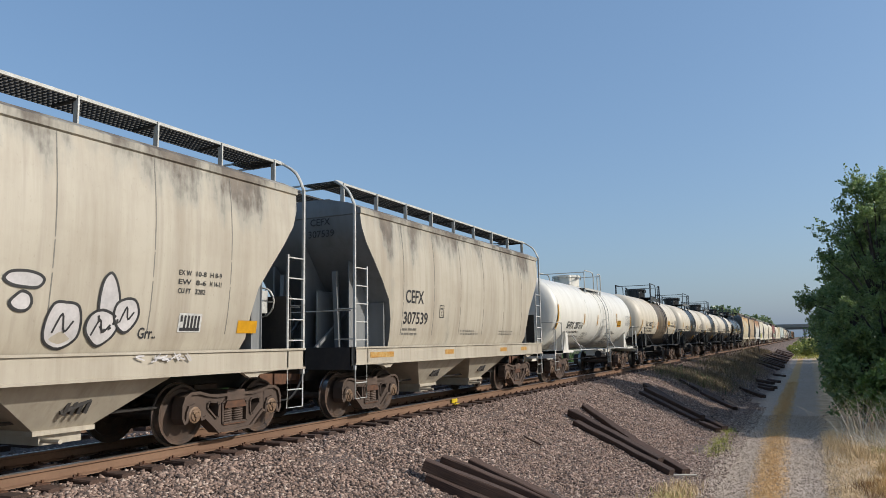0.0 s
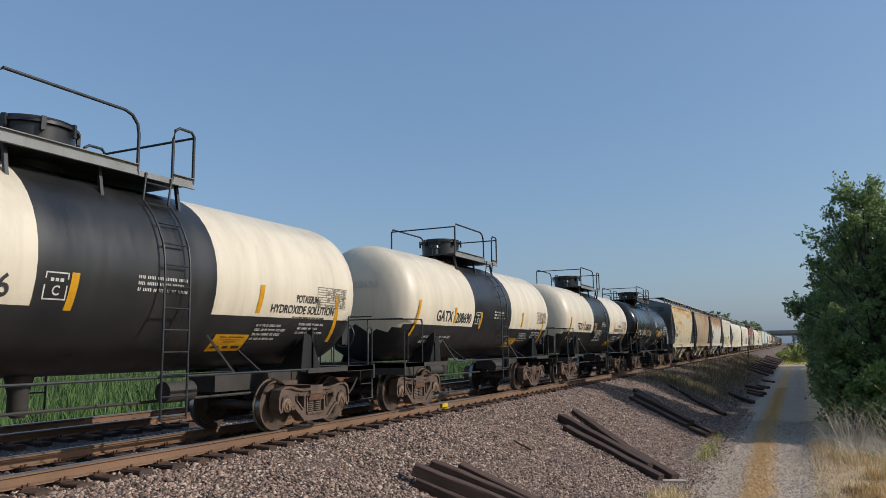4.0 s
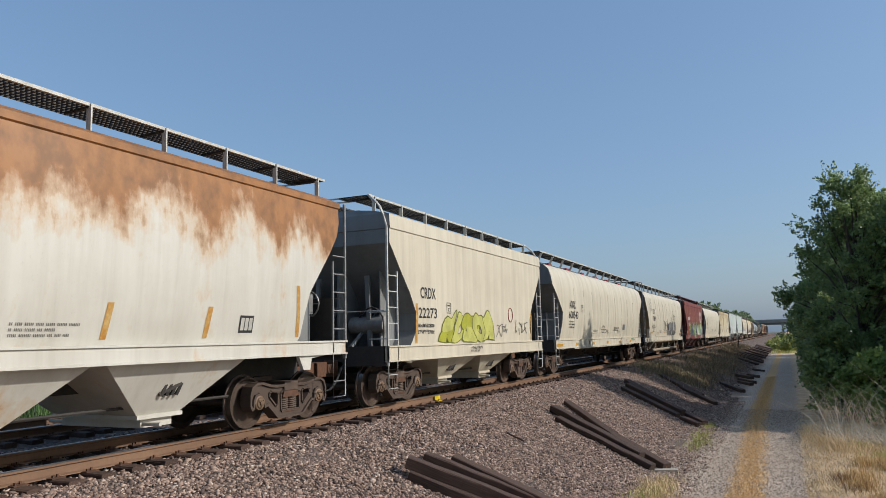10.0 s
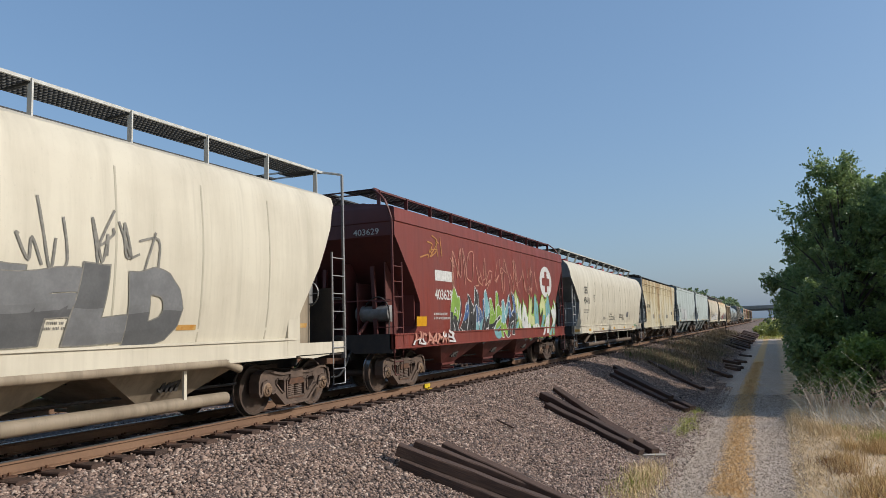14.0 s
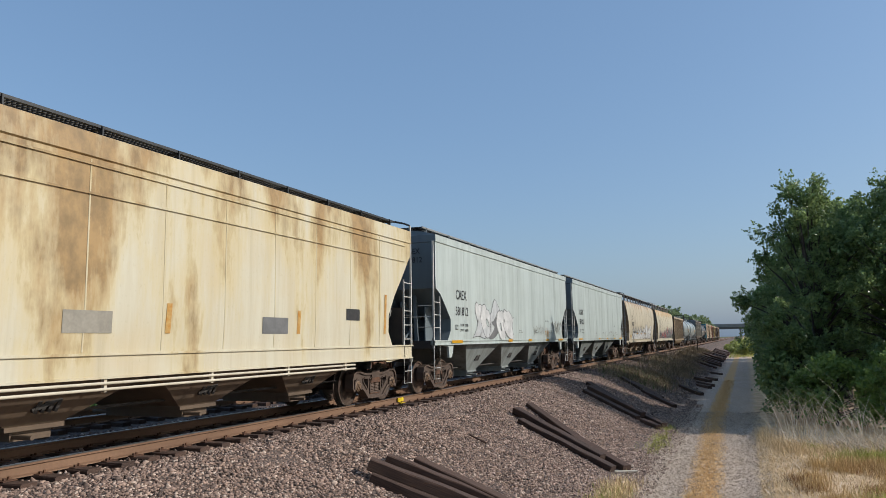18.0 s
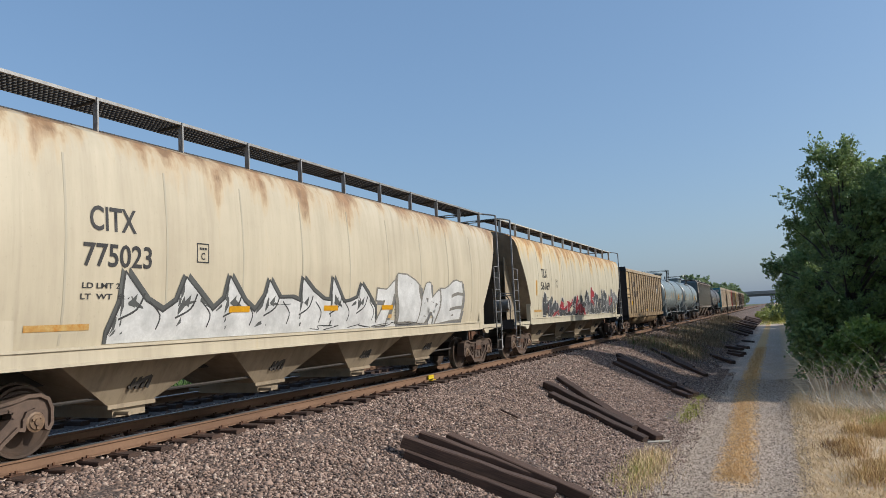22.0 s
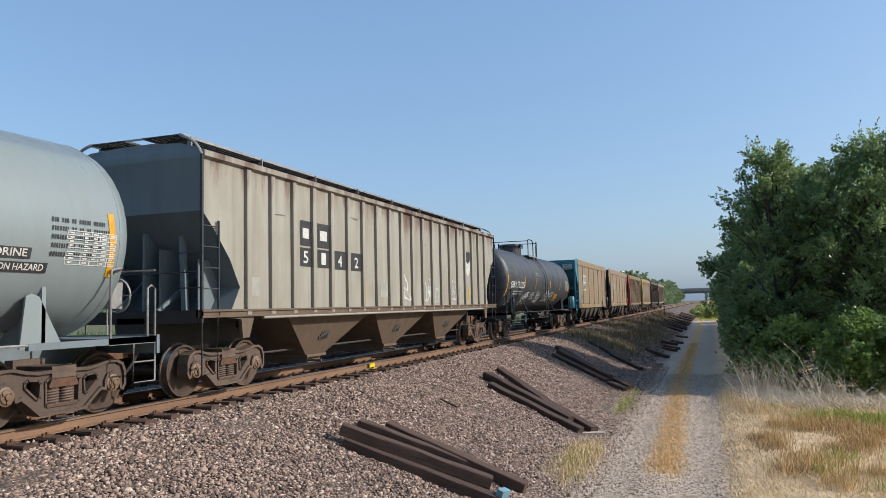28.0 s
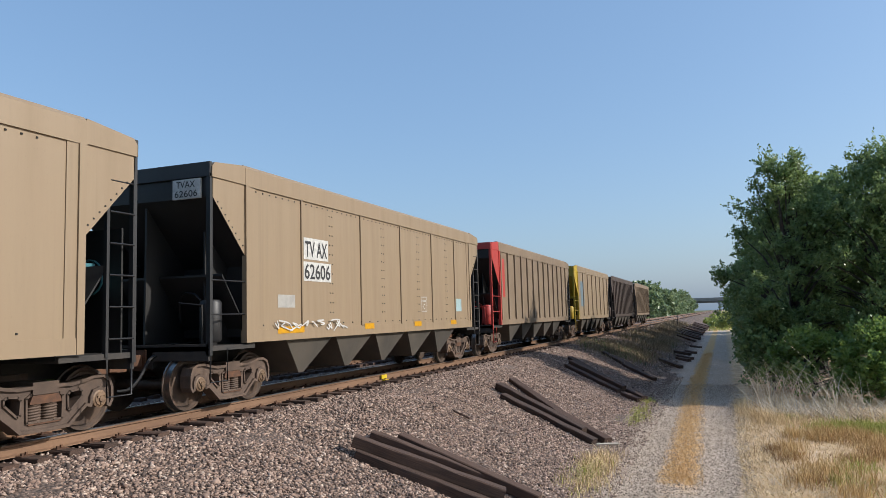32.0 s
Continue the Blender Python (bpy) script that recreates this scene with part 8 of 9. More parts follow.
# ---- old ties thrown down along the bank ----
OLD = [tie_mesh(1.0, 0.25, 0.2, 20 + i, "old_tie") for i in range(4)]


def bank_z(x, y):
    return ground_z(x) + 0.035 * noise.noise((x * 1.1, y * 0.9, 0)) + (0.06 * noise.noise((x * 0.4, y * 0.25, 5)) if x > -7.6 else 0)


def old_tie(a, b, up=0.0, w=1.0, k=0, roll=0.0):
    """An old tie from a to b, (x, y) on the bank; up: how much higher it lies than one on the stones."""
    p, q = Vector((*a, bank_z(*a) + 0.17 + up)), Vector((*b, bank_z(*b) + 0.17 + up))
    ob = new("old_tie", OLD[k % 4])
    d = (q - p)
    ob.matrix_basis = Matrix.Translation((p + q) / 2) @ d.to_track_quat("X", "Z").to_matrix().to_4x4() @ Matrix.Rotation(roll, 4, "X") @ Matrix.Diagonal((d.length, w, 1, 1))
    tagged(ob, "old dark creosoted wooden railway tie lying on the bank" if not up else "old dark wooden railway tie stacked on others", "railway tie", "old ties along the bank")


PILES = (((-5.95, 11.36), (-3.41, 11.96), 0, 0), ((-6.03, 11.44), (-3.6, 12.19), 0.19, 1), ((-6.24, 12.52), (-3.67, 13.16), 0, 2), ((-5.9, 13.06), (-3.21, 13.0), 0.03, 3),
         ((-5.96, 20.26), (-3.25, 19.18), 0, 1), ((-6.3, 20.98), (-3.59, 19.66), 0.1, 2), ((-6.4, 22.8), (-4.6, 21.05), 0.0, 0), ((-4.62, 20.95), (-2.97, 19.56), 0.02, 3))
FAR_PILES = (((-6.22, 30.57), (-3.9, 28.9), 0, 0), ((-6.55, 33.1), (-4.6, 30.8), 0.04, 1), ((-6.1, 31.0), (-3.75, 29.3), 0.16, 3), ((-4.5, 30.6), (-2.95, 28.8), 0.02, 2), ((-3.75, 28.75), (-3.1, 28.3), 0, 3),
         ((-6.19, 40.36), (-4.4, 38.2), 0.02, 2), ((-4.9, 38.5), (-3.25, 36.7), 0.0, 1), ((-5.6, 40.4), (-4.0, 38.4), 0.0, 0),
         ((-3.9, 48.5), (-2.5, 45.6), 0.0, 0), ((-3.3, 56.5), (-2.2, 53.6), 0.0, 1), ((-3.2, 54.0), (-2.3, 51.6), 0.0, 2), ((-3.5, 57.5), (-2.4, 55.2), 0.2, 3), ((-3.0, 62.5), (-2.2, 60.5), 0.0, 1), ((-3.0, 72.0), (-2.1, 70.0), 0.0, 0))
for a, b, up, k in PILES + FAR_PILES:
    old_tie(a, b, up, 1.0, k)
rr = random.Random(8)
for i in range(15):
    y = 84 + 4.6 * i + rr.uniform(-1, 1)
    old_tie((-5.3 + rr.uniform(-0.3, 0.3), y + 1.2), (-2.8 + rr.uniform(-0.2, 0.2), y - 0.6 + rr.uniform(-0.6, 0.6)), 0.1 * (i % 3), 1.1, i)
    if i % 2:
        old_tie((-5.0, y + 1.9), (-2.6, y + 0.4), 0.22, 1.1, i + 1)
blue = part("painted_end", Shape().box(-0.06, 0.06, -0.125, 0.125, -0.2, 0.004), plain("pale_blue_paint", (0.22, 0.42, 0.5), 0.6), None)
tagged(blue, "pale blue painted stub of wood at the end of a tie", "wood stub").matrix_basis = Matrix.Translation((-3.36, 12.0, 0.34)) @ Matrix.Rotation(0.35, 4, "Y") @ Matrix.Rotation(-0.25, 4, "Z")
stick = Shape().tube([(-3.2, 18.98, 0.1), (-2.98, 19.15, 0.09), (-2.72, 19.42, 0.06)], 0.03, 6)
tagged(part("bleached_stick", stick, plain("bleached_wood", (0.6, 0.55, 0.47), 0.8), None), "bleached pale stick at the foot of the bank", "stick")
twig = Shape().tube([(-6.15, 16.62, 1.19), (-5.95, 16.56, 1.12), (-5.7, 16.5, 1.03)], 0.022, 5)
tagged(part("dark_twig", twig, M_TIE, None), "dark broken twig lying on the ballast", "twig")
post = Shape().box(-0.05, 0.05, -0.05, 0.05, -0.3, 1.75)
tagged(part("marker_post", post, plain("dark_post_wood", (0.06, 0.045, 0.035), 0.8), None), "thin dark wooden post on the bank", "post").location = (-6.1, 108, 1.25)

# ---- leaves and grass ----
def leaf_mat(name, a, b, trans=0.3):
    n = Nodes(name)
    geo = n.t.nodes.new("ShaderNodeNewGeometry")
    c = n.mix(geo.outputs["Random Per Island"], a, b)
    c = n.mix(n.span(n.noise((0.6, 0.6, 0.6), 3), 0.4, 0.65, 0, 0.5), c, shade(a, 0.7))
    n.done(c, 0.38, spec=0.5)
    tr = n.t.nodes.new("ShaderNodeBsdfTranslucent")
    n.link(n.mix(0.5, c, shade(b, 1.3)), tr.inputs[0])
    mx = n.t.nodes.new("ShaderNodeMixShader")
    mx.inputs[0].default_value = trans
    n.link(n.bsdf.outputs[0], mx.inputs[1])
    n.link(tr.outputs[0], mx.inputs[2])
    n.link(mx.outputs[0], n.t.nodes["Material Output"].inputs[0])
    return n.mat


LEAF = leaf_mat("tree_leaf", (0.075, 0.13, 0.055), (0.29, 0.38, 0.14), 0.42)
LEAF2 = leaf_mat("shrub_leaf", (0.09, 0.16, 0.04), (0.24, 0.34, 0.09), 0.4)
LEAF3 = leaf_mat("bush_leaf", (0.22, 0.27, 0.07), (0.42, 0.45, 0.14), 0.4)
# paler, flatter greens for far trees: distance haze put into the colour
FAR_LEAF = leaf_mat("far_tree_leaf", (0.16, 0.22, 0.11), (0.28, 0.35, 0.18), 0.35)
BARK = plain("bark", (0.09, 0.075, 0.06), 0.9, 0.0, (0.05, 0.04, 0.033), (6, 6, 2), bump=0.6)


def leaves_mesh(name, centres, radii, count, size, mats, seed, per=24):
    """Leaves strung along short twigs that grow out of and up from each clump."""
    g = np.random.default_rng(seed)
    twigs = count // per
    pick = g.choice(len(centres), twigs, p=radii ** 1.6 / (radii ** 1.6).sum())
    d = g.normal(size=(twigs, 3))
    d /= np.linalg.norm(d, axis=1)[:, None]
    root = centres[pick] + d * (radii[pick] * g.random(twigs) ** 0.5)[:, None] * np.array((1, 1, 0.8)) * 0.85
    way = d * 0.75 + centres[pick] * np.array((0.09, 0.09, 0.0)) + np.array((0, 0, 0.35)) + g.normal(0, 0.3, (twigs, 3))
    way /= np.linalg.norm(way, axis=1)[:, None]
    long = np.clip(radii[pick] * 0.9, 0.35, 1.4) * g.uniform(0.5, 1.3, twigs)
    u = np.tile(np.linspace(0, 1, per), twigs)
    count = twigs * per
    spread = np.clip(size * 2.2, 0.1, 0.6) * (1.1 - 0.75 * u)
    p = np.repeat(root, per, 0) + np.repeat(way * long[:, None], per, 0) * u[:, None] + g.normal(size=(count, 3)) * spread[:, None] * 0.7
    u = g.normal(size=(count, 3)) + np.repeat(way, per, 0) * 0.8
    u /= np.linalg.norm(u, axis=1)[:, None]
    w = np.cross(u, g.normal(size=(count, 3)) * 0.7 + np.array((0, 0, 0.8)))
    w /= np.linalg.norm(w, axis=1)[:, None]
    s = (size * g.lognormal(0, 0.25, count))[:, None]
    v = np.stack([p - u * s, p + w * s * 0.6, p + u * s, p - w * s * 0.6], 1)
    return arrays_to_mesh(name, v.reshape(-1, 3), np.arange(count * 4).reshape(-1, 4), [mats])


def tree(x, y, h, rad, count, seed, size=0.1, mats=LEAF, low=0.12, label="leafy green deciduous tree beside the lane", name="tree", clumps=70, lean=(0, 0), flat=0.0, spread=1.0, big=1.0):
    """Trunk, limbs and a crown of clumped leaves with an uneven outline."""
    g = np.random.default_rng(seed)
    z0 = ground_z(x)
    t = thing(name, label, "tree", (x, y, z0), group="trees beside the lane" if mats is not FAR_LEAF else "far trees")
    cs, rs = [], []
    for i in range(clumps):
        a, q = g.uniform(0, 6.283), g.random() ** 0.55
        k = g.random()
        zz = h * (low + (0.97 - low) * k)
        prof = math.sin(math.pi * min(1, 0.22 + 0.78 * k) ** 0.9) ** 0.6 if k < 0.97 else 0.3
        r = rad * prof * q * g.uniform(0.8, 1.1)
        cs.append((r * math.cos(a) * spread + lean[0] * k, r * math.sin(a) + lean[1] * k, min(zz, h - 0.2) * (1 - flat * q * q * 0.3)))
        rs.append(rad * 0.2 * big * g.uniform(0.6, 1.25))
    for i in range(clumps if mats is not FAR_LEAF else 0):
        a, k = g.uniform(0, 6.283), g.uniform(0.15, 1.0)
        prof = math.sin(math.pi * min(1, 0.22 + 0.78 * k) ** 0.9) ** 0.6 if k < 0.97 else 0.3
        r, d = rad * prof * g.uniform(0.92, 1.08), g.uniform(0.3, 0.9)
        for j in range(3):
            e = 1 + 0.03 * j
            cs.append((r * e * math.cos(a) * spread + lean[0] * k, r * e * math.sin(a) + lean[1] * k, h * (low + (0.97 - low) * k) + 0.13 * j * d))
            rs.append(0.34 - 0.06 * j)
    cs, rs = np.array(cs), np.array(rs)
    s = Shape()
    top = Vector((lean[0] * 0.6, lean[1] * 0.6, h * 0.75))
    s.tube([(0, 0, -0.1), (0.05, 0.03, h * 0.2), tuple(top * 0.6), tuple(top)], 0.022 * h, 8, r2=0.004 * h)
    part("trunk", s, BARK, t, smooth=60)
    limb = Shape()
    single = mats is not FAR_LEAF and y < 40
    for c in cs[:: max(1, clumps // (20 if single else 12))]:
        b = Vector(c)
        st = Vector((top.x * b.z / h * 0.5, top.y * b.z / h * 0.5, max(0.3, b.z * 0.55)))
        m = (st + b) / 2 + Vector((0, 0, 0.12 * h * 0.3))
        limb.tube([st, m, b], 0.006 * h, 5, r2=0.0015 * h)
        if single:
            part("limb", limb, BARK, t)
            limb = Shape()
    if not single:
        part("branching", limb, BARK, t)
    part("crown", leaves_mesh("crown", cs, rs, count, size, mats, seed), None, t)
    return t


TREES = ((2.75, 34.6, 9.9, 2.55, 60000, 2, 0.056), (6.7, 34.2, 9.7, 3.9, 95000, 1, 0.056), (11.2, 35.5, 10.4, 3.9, 34000, 3, 0.068), (4.7, 43, 10.2, 3.7, 34000, 4, 0.1), (5.0, 52, 10.4, 3.8, 24000, 5, 0.13), (5.2, 62, 10.2, 3.9, 18000, 6, 0.16),
         (5.5, 73, 10.4, 4.0, 14000, 7, 0.19), (5.8, 85, 10.2, 4.2, 12000, 8, 0.22), (6.6, 99, 10.0, 4.4, 8000, 9, 0.23), (7.4, 116, 9.6, 4.6, 6000, 10, 0.25), (9.5, 46, 9.0, 4.0, 10000, 11, 0.13), (16, 44, 9, 4.5, 10000, 12, 0.13))
# unseen second row, added only to close sunlit gaps on the lane
TREES += tuple((9.3 + 0.4 * i, 57 + 11.5 * i, 10.2, 4.4, 9000, 61 + i, 0.24) for i in range(6))
for x, y, h, r, c, sd, sz in TREES:
    tree(x, y, h, r, c, sd, sz, clumps=120 if sd == 1 else 70)
# the six tallest shrubs are added to fill gaps in the lane's shade
for x, y, h, r, c, sd in ((2.9, 30.4, 2.3, 1.4, 8000, 21), (5.0, 28.9, 2.6, 1.6, 10000, 22), (7.6, 28.4, 3.0, 1.8, 9000, 23), (1.75, 32.6, 3.2, 1.25, 8000, 24), (2.2, 38.5, 3.2, 1.5, 5000, 25), (2.3, 46, 3.4, 1.5, 4000, 26), (2.6, 56, 3.6, 1.7, 3500, 27), (3.2, 49.5, 5.5, 2.3, 5000, 28), (3.3, 59.5, 5.5, 2.3, 4500, 29), (3.3, 69, 5.5, 2.4, 4000, 36), (3.6, 79, 6.0, 2.6, 3500, 37), (4.0, 92, 6.0, 2.8, 3000, 38), (4.4, 107, 6.0, 3.0, 2500, 39)):
    tree(x, y, h, r, c, sd, 0.07 if y < 32 else 0.1, LEAF2 if y < 32 else LEAF, 0.08, "low leafy green shrub under the trees", "shrub", 40)
for i in range(26):
    y = 215 + 13 * i
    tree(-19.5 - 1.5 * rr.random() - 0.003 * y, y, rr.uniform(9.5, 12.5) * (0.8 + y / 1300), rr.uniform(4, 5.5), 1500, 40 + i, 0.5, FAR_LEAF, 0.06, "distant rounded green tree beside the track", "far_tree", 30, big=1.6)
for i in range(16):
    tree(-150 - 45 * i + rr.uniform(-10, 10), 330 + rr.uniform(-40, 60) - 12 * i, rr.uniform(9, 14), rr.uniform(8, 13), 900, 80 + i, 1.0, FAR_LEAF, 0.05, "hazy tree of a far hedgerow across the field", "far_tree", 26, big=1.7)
for x, y, h, r, sd in ((-0.6, 150, 1.5, 2.2, 31), (0.9, 140, 1.8, 2.2, 32), (-1.4, 175, 1.7, 2.6, 33), (1.6, 165, 2.4, 2.8, 34), (-0.6, 205, 2.6, 3.4, 35)):
    tree(x, y, h, r, 2600, sd, 0.16, LEAF3, 0.05, "sunlit yellow-green bush where the lane ends", "bush", 40)


def blade_field(name, count, place, height, width, lean, mats, label, seed, category="grass", curl=0.35, wind=(0, 0)):
    """Many bent blades; place(g, n) gives x, y and a height factor."""
    g = np.random.default_rng(seed)
    x, y, k = place(g, count)
    z = np.interp(x, [p[0] for p in PROFILE], [p[1] for p in PROFILE]) - 0.02
    h = height * g.lognormal(0, 0.3, count) * k
    a = g.uniform(0, 6.283, count)
    L = lean * g.random(count) * h
    dx, dy = np.cos(a) * L + wind[0] * h, np.sin(a) * L + wind[1] * h
    b = g.uniform(0, 6.283, count)
    wx, wy = np.cos(b) * width / 2, np.sin(b) * width / 2
    p0, p1, p2 = np.stack([x, y, z], 1), np.stack([x + dx * curl, y + dy * curl, z + h * 0.6], 1), np.stack([x + dx, y + dy, z + h * 0.97], 1)
    w = np.stack([wx, wy, 0 * wx], 1)
    v = np.stack([p0 - w, p0 + w, p1 + w * 0.8, p1 - w * 0.8, p2 + w * 0.15, p2 - w * 0.15], 1)
    i = (np.arange(count) * 6)[:, None]
    f = np.concatenate([i + np.array((0, 1, 2, 3)), i + np.array((3, 2, 4, 5))])
    me = arrays_to_mesh(name, v.reshape(-1, 3), f, [mats])
    return tagged(new(name, me), label, category, kind="stuff")


def blade_mat(name, a, b):
    n = Nodes(name)
    geo = n.t.nodes.new("ShaderNodeNewGeometry")
    c = n.mix(geo.outputs["Random Per Island"], a, b)
    return n.done(c, 0.7, spec=0.25)


STRAW = blade_mat("dry_straw", (0.52, 0.37, 0.19), (0.80, 0.63, 0.39))
STRIPGRASS = blade_mat("dry_orange_grass", (0.54, 0.325, 0.13), (0.78, 0.55, 0.285))
PALE = blade_mat("bleached_stalk", (0.40, 0.34, 0.26), (0.70, 0.62, 0.50))
BROWNGRASS = blade_mat("brown_grass", (0.42, 0.26, 0.10), (0.70, 0.50, 0.24))
RUSTGRASS = blade_mat("reddish_grass", (0.20, 0.10, 0.04), (0.38, 0.21, 0.09))
GREENGRASS = blade_mat("yellow_green_grass", (0.26, 0.29, 0.05), (0.48, 0.46, 0.14))
BANKGRASS = blade_mat("dull_bank_grass", (0.12, 0.09, 0.055), (0.28, 0.215, 0.13))
BANKSEED = blade_mat("pale_bank_seed", (0.28, 0.21, 0.13), (0.48, 0.38, 0.25))
CROP = blade_mat("field_crop", (0.035, 0.075, 0.02), (0.09, 0.15, 0.04))


def in_box(x0, x1, y0, y1, power=1.0):
    return lambda g, n: (g.uniform(x0, x1, n), y0 + (y1 - y0) * g.random(n) ** power, np.ones(n))


def in_spots(spots):
    def f(g, n):
        s = np.array(spots)
        i = g.integers(0, len(s), n)
        return g.normal(s[i, 0], s[i, 2]), g.normal(s[i, 1], s[i, 3]), np.ones(n)
    return f


def on_strip(g, n):
    y = 15.2 + np.abs(g.normal(0, 0.5, n)) + 46 * g.random(n) ** 1.6
    return -np.interp(y, [15, 32], [1.0, 1.34]) + np.clip(g.normal(0, 0.19, n), -0.42, 0.42), y, np.ones(n)


blade_field("lane_strip_grass", 24000, on_strip, 0.05, 0.013, 1.8, STRIPGRASS, "short dry yellow grass strip between the wheel tracks", 1)
blade_field("verge_straw", 60000, in_box(0.15, 6.0, 10, 30, 1.2), 0.07, 0.014, 3.0, STRAW, "flattened dry straw on the verge of the lane", 2)
rv = random.Random(5)
TUFTS = [(rv.uniform(1.2, 6.5), rv.uniform(14.2, 21.8), rv.uniform(0.12, 0.34), rv.uniform(0.15, 0.4)) for _ in range(46)]
blade_field("brown_grass", 15000, in_spots(TUFTS), 0.2, 0.010, 0.9, BROWNGRASS, "brown seeding grass in tufts on the verge", 3)
blade_field("brown_grass", 5000, in_spots([(x + rv.uniform(-0.3, 0.3), y + rv.uniform(-0.3, 0.3), a, b) for x, y, a, b in TUFTS[::2]]), 0.13, 0.012, 1.2, RUSTGRASS, "dark reddish dry grass low in the tufts", 16)
blade_field("straw_tufts", 5000, in_spots([(0.55, 27.0, 0.2, 1.0), (0.9, 24.9, 0.3, 0.4), (1.4, 23.6, 0.4, 0.5), (4.8, 24.2, 0.7, 0.8), (6.2, 26.0, 0.9, 1.0)]), 0.2, 0.010, 1.3, STRAW, "dry grass tufts in front of the shrubs", 4)
blade_field("green_grass", 9000, in_spots([(2.95, 22.3, 0.45, 0.35), (3.7, 22.0, 0.5, 0.4), (4.9, 21.6, 0.6, 0.5), (5.6, 18.6, 0.5, 0.5)]), 0.2, 0.012, 0.8, GREENGRASS, "yellow-green grass patches on the verge", 5)
blade_field("green_grass", 1100, in_spots([(1.64, 24.2, 0.14, 0.2), (1.95, 15.7, 0.22, 0.25), (2.3, 17.0, 0.25, 0.35), (3.0, 14.6, 0.3, 0.3)]), 0.15, 0.012, 0.9, GREENGRASS, "small green grass tufts on the verge", 18)
blade_field("dead_stalks", 200, in_spots([(1.0, 26.6, 0.28, 0.5), (1.7, 26.5, 0.35, 0.5), (2.5, 26.2, 0.4, 0.5), (3.3, 25.6, 0.4, 0.4)]), 1.25, 0.014, 1.1, PALE, "bleached dead weed stalks leaning over the verge", 6, "weeds", 0.4, (-0.15, -0.1))
blade_field("fallen_stalks", 620, in_spots([(1.9, 25.3, 0.5, 0.4), (2.7, 24.7, 0.6, 0.35), (3.5, 24.4, 0.5, 0.35), (4.6, 24.6, 0.6, 0.4)]), 0.42, 0.015, 3.6, PALE, "fallen bleached stalks", 7, "weeds", 0.5, (-0.9, 0.2))
blade_field("flattened_straw", 1500, in_spots([(0.8, 18.5, 0.4, 2.2), (1.3, 21.0, 0.5, 1.6), (1.4, 15.8, 0.5, 1.0), (0.6, 24.0, 0.3, 1.5)]), 0.07, 0.014, 7.0, PALE, "long pale straw lying flat beside the lane", 17, "straw", 0.5)
blade_field("toe_grass", 1300, in_spots([(-2.85, 15.2, 0.2, 0.8), (-2.9, 16.4, 0.18, 0.6), (-2.75, 24.2, 0.18, 0.7), (-2.8, 26.2, 0.14, 0.7), (-2.9, 28.8, 0.15, 0.4)]), 0.13, 0.011, 1.1, GREENGRASS, "yellow-green grass at the foot of the bank", 8)
blade_field("toe_straw", 2600, in_spots([(-2.8, 15.6, 0.25, 0.9), (-2.85, 17.2, 0.2, 0.6)]), 0.12, 0.012, 1.0, STRAW, "dry grass at the foot of the bank", 9)
rb = random.Random(21)
CLUMPS = [(rb.uniform(-6.9, -4.6), rb.uniform(41, 78), rb.uniform(0.3, 0.8), rb.uniform(0.8, 2.4)) for _ in range(26)]
blade_field("bank_grass", 13000, in_spots(CLUMPS), 0.3, 0.02, 0.9, BANKGRASS, "tall dull brown grass in clumps on the bank", 10)
blade_field("bank_grass", 5000, in_spots([(x + rb.uniform(-0.4, 0.4), y + rb.uniform(-1.5, 1.5), a, b) for x, y, a, b in CLUMPS]), 0.28, 0.018, 1.1, BANKSEED, "pale brown seed heads among the bank grass", 14)
blade_field("bank_weeds", 700, in_spots(CLUMPS[::3]), 0.3, 0.03, 0.8, CROP, "dark green weeds among the bank grass", 15)
blade_field("bank_grass", 6000, in_spots([(rb.uniform(-7.0, -5.0), rb.uniform(82, 130), 0.5, 2.5) for _ in range(14)]), 0.4, 0.03, 0.8, BANKGRASS, "brown grass farther along the bank", 11)
blade_field("lane_end_grass", 7000, lambda g, n: (g.uniform(-2.6, 3.0, n), g.uniform(125, 260, n), np.ones(n)), 0.28, 0.05, 0.7, GREENGRASS, "yellow-green grass over the end of the lane", 12)
blade_field("field_crop", 40000, lambda g, n: (-18.5 - 60 * g.random(n) ** 1.6, g.uniform(-5, 130, n), np.ones(n)), 0.85, 0.07, 0.5, CROP, "green crop and weeds beyond the tracks", 13, "crop")

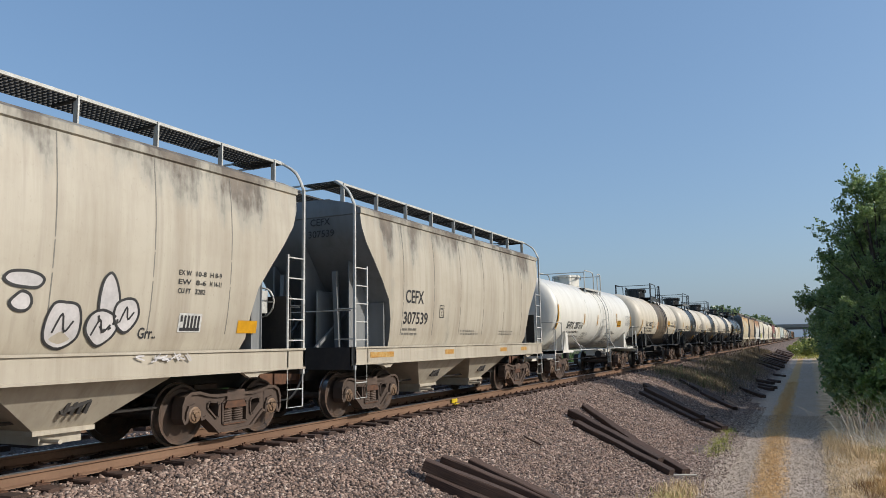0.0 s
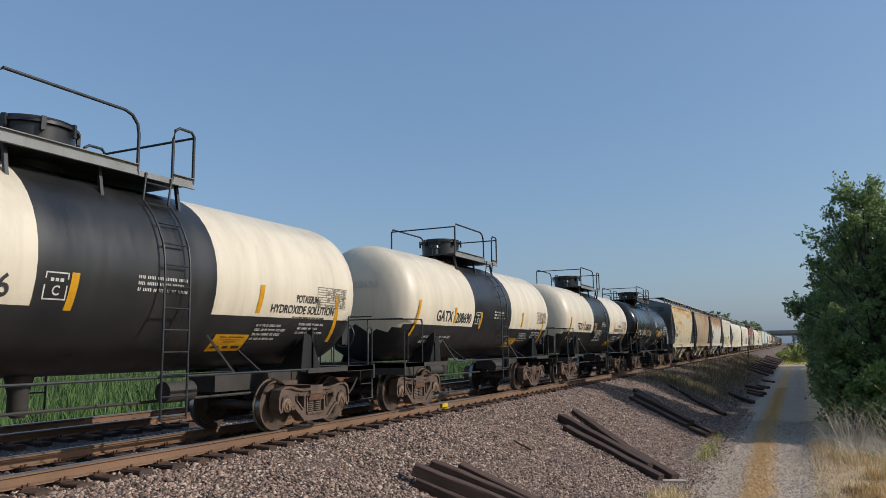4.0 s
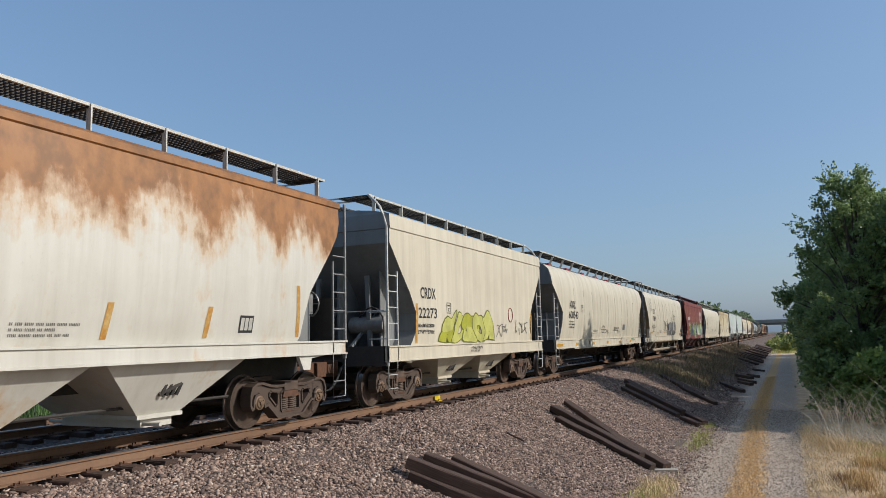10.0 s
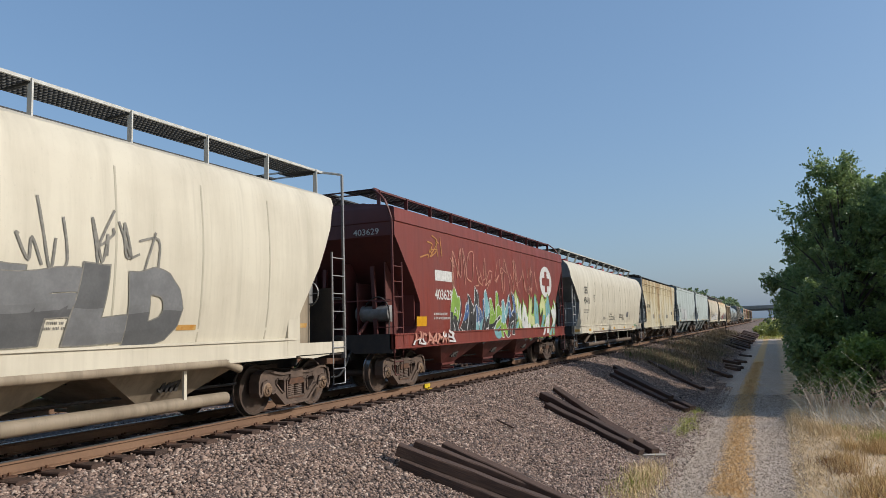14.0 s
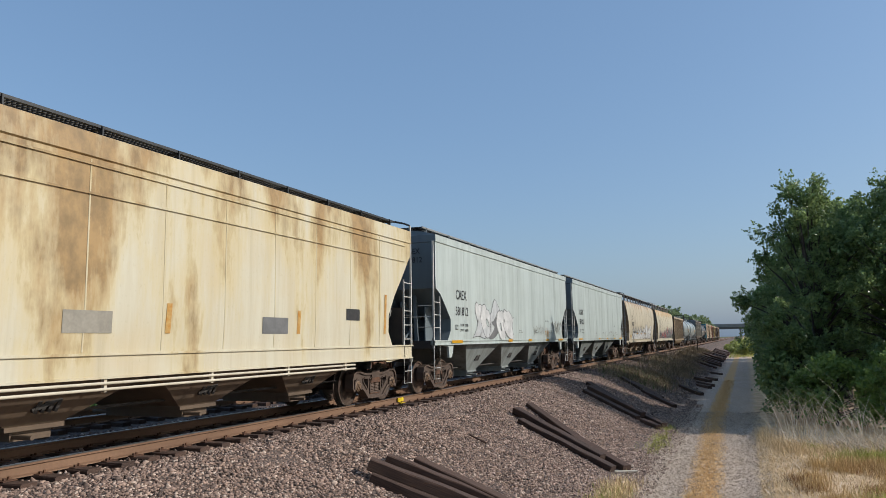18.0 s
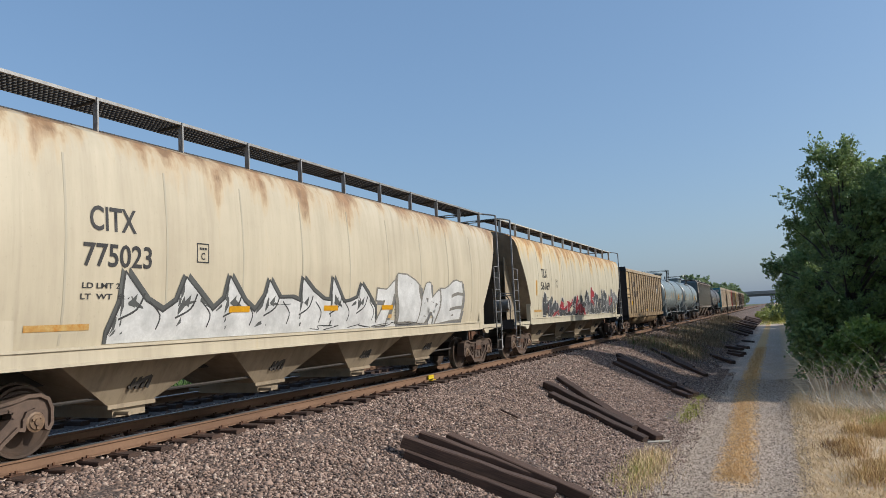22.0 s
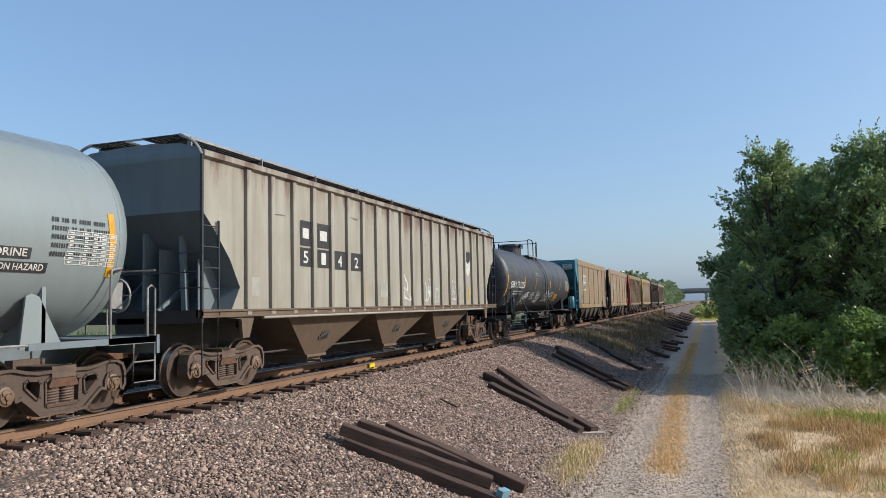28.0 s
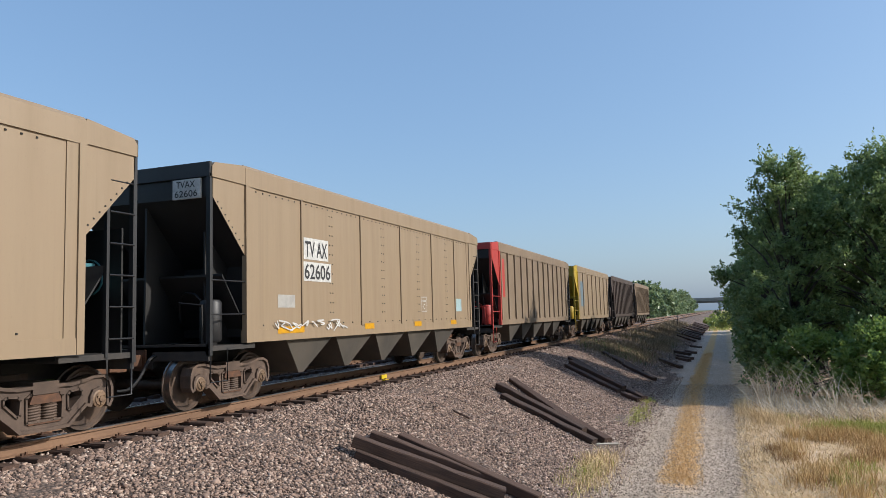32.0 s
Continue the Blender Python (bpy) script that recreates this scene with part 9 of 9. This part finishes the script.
# ---- the road bridge far ahead ----
CONCRETE = plain("pale_concrete", (0.42, 0.42, 0.40), 0.85, 0.0, (0.33, 0.33, 0.32), (0.3, 0.3, 0.3), fine=3.0)
br = thing("road_bridge", "pale concrete road bridge over the tracks far ahead", "bridge", (0, 560, 0))
part("deck", Shape().box(-130, 60, -6, 6, 9.6, 10.6), CONCRETE, br)
part("parapet", Shape().box(-130, 60, -6.2, -5.8, 10.6, 11.8), CONCRETE, br)
part("parapet", Shape().box(-130, 60, 5.8, 6.2, 10.6, 11.8), CONCRETE, br)
for x in (-4.6, -1.5, 1.5, 4.6):
    part("girder", Shape().box(-130, 60, x - 0.35, x + 0.35, 8.2, 9.6), plain("girder_concrete", (0.25, 0.25, 0.245), 0.85), br)
for x in (-52, -27, -2.5, 17):
    pier = part("pier_cap", Shape().box(x - 0.9, x + 0.9, -5.6, 5.6, 7.3, 8.2), CONCRETE, br)
    for y in (-4, 0, 4):
        part("column", Shape().turn([(-0.5, 0.5), (7.3, 0.5)], "z", 12, (x, y, 0)), CONCRETE, pier, smooth=40)
bank_s = Shape().hexa([(20, -14, 0), (60, -14, 0), (60, 14, 0), (20, 14, 0), (26, -6, 9.4), (60, -6, 9.4), (60, 6, 9.4), (26, 6, 9.4)])
part("abutment", bank_s, M_FIELD, br)


# ---- what moves ----
def travelled(t):
    i = min(int(t), len(SPEEDS) - 2)
    u = t - i
    done = sum((a + b) / 2 for a, b in zip(SPEEDS[:i], SPEEDS[1:i + 1]))
    return done + SPEEDS[i] * u + (SPEEDS[i + 1] - SPEEDS[i]) * u * u / 2


def motions():
    for car, y in TRAIN:
        walk(car, [(t, pose(TRACK_X, y - travelled(t), RAIL_Z)) for t in range(33)])
    for axles, e in zip(AXLES, (-0.89, 0.89)):
        rows = [(i / FPS, pose(0, e, WHEEL_R, math.degrees(travelled(i / FPS) / WHEEL_R))) for i in range(32 * FPS + 1)]
        walk(axles[0], rows)
        keys = axles[0].animation_data
        for ob in axles[1:]:
            ob.rotation_mode = "QUATERNION"
            ob.animation_data_create()
            ob.animation_data.action = keys.action
            ob.animation_data.action_slot = keys.action_slot


motions()
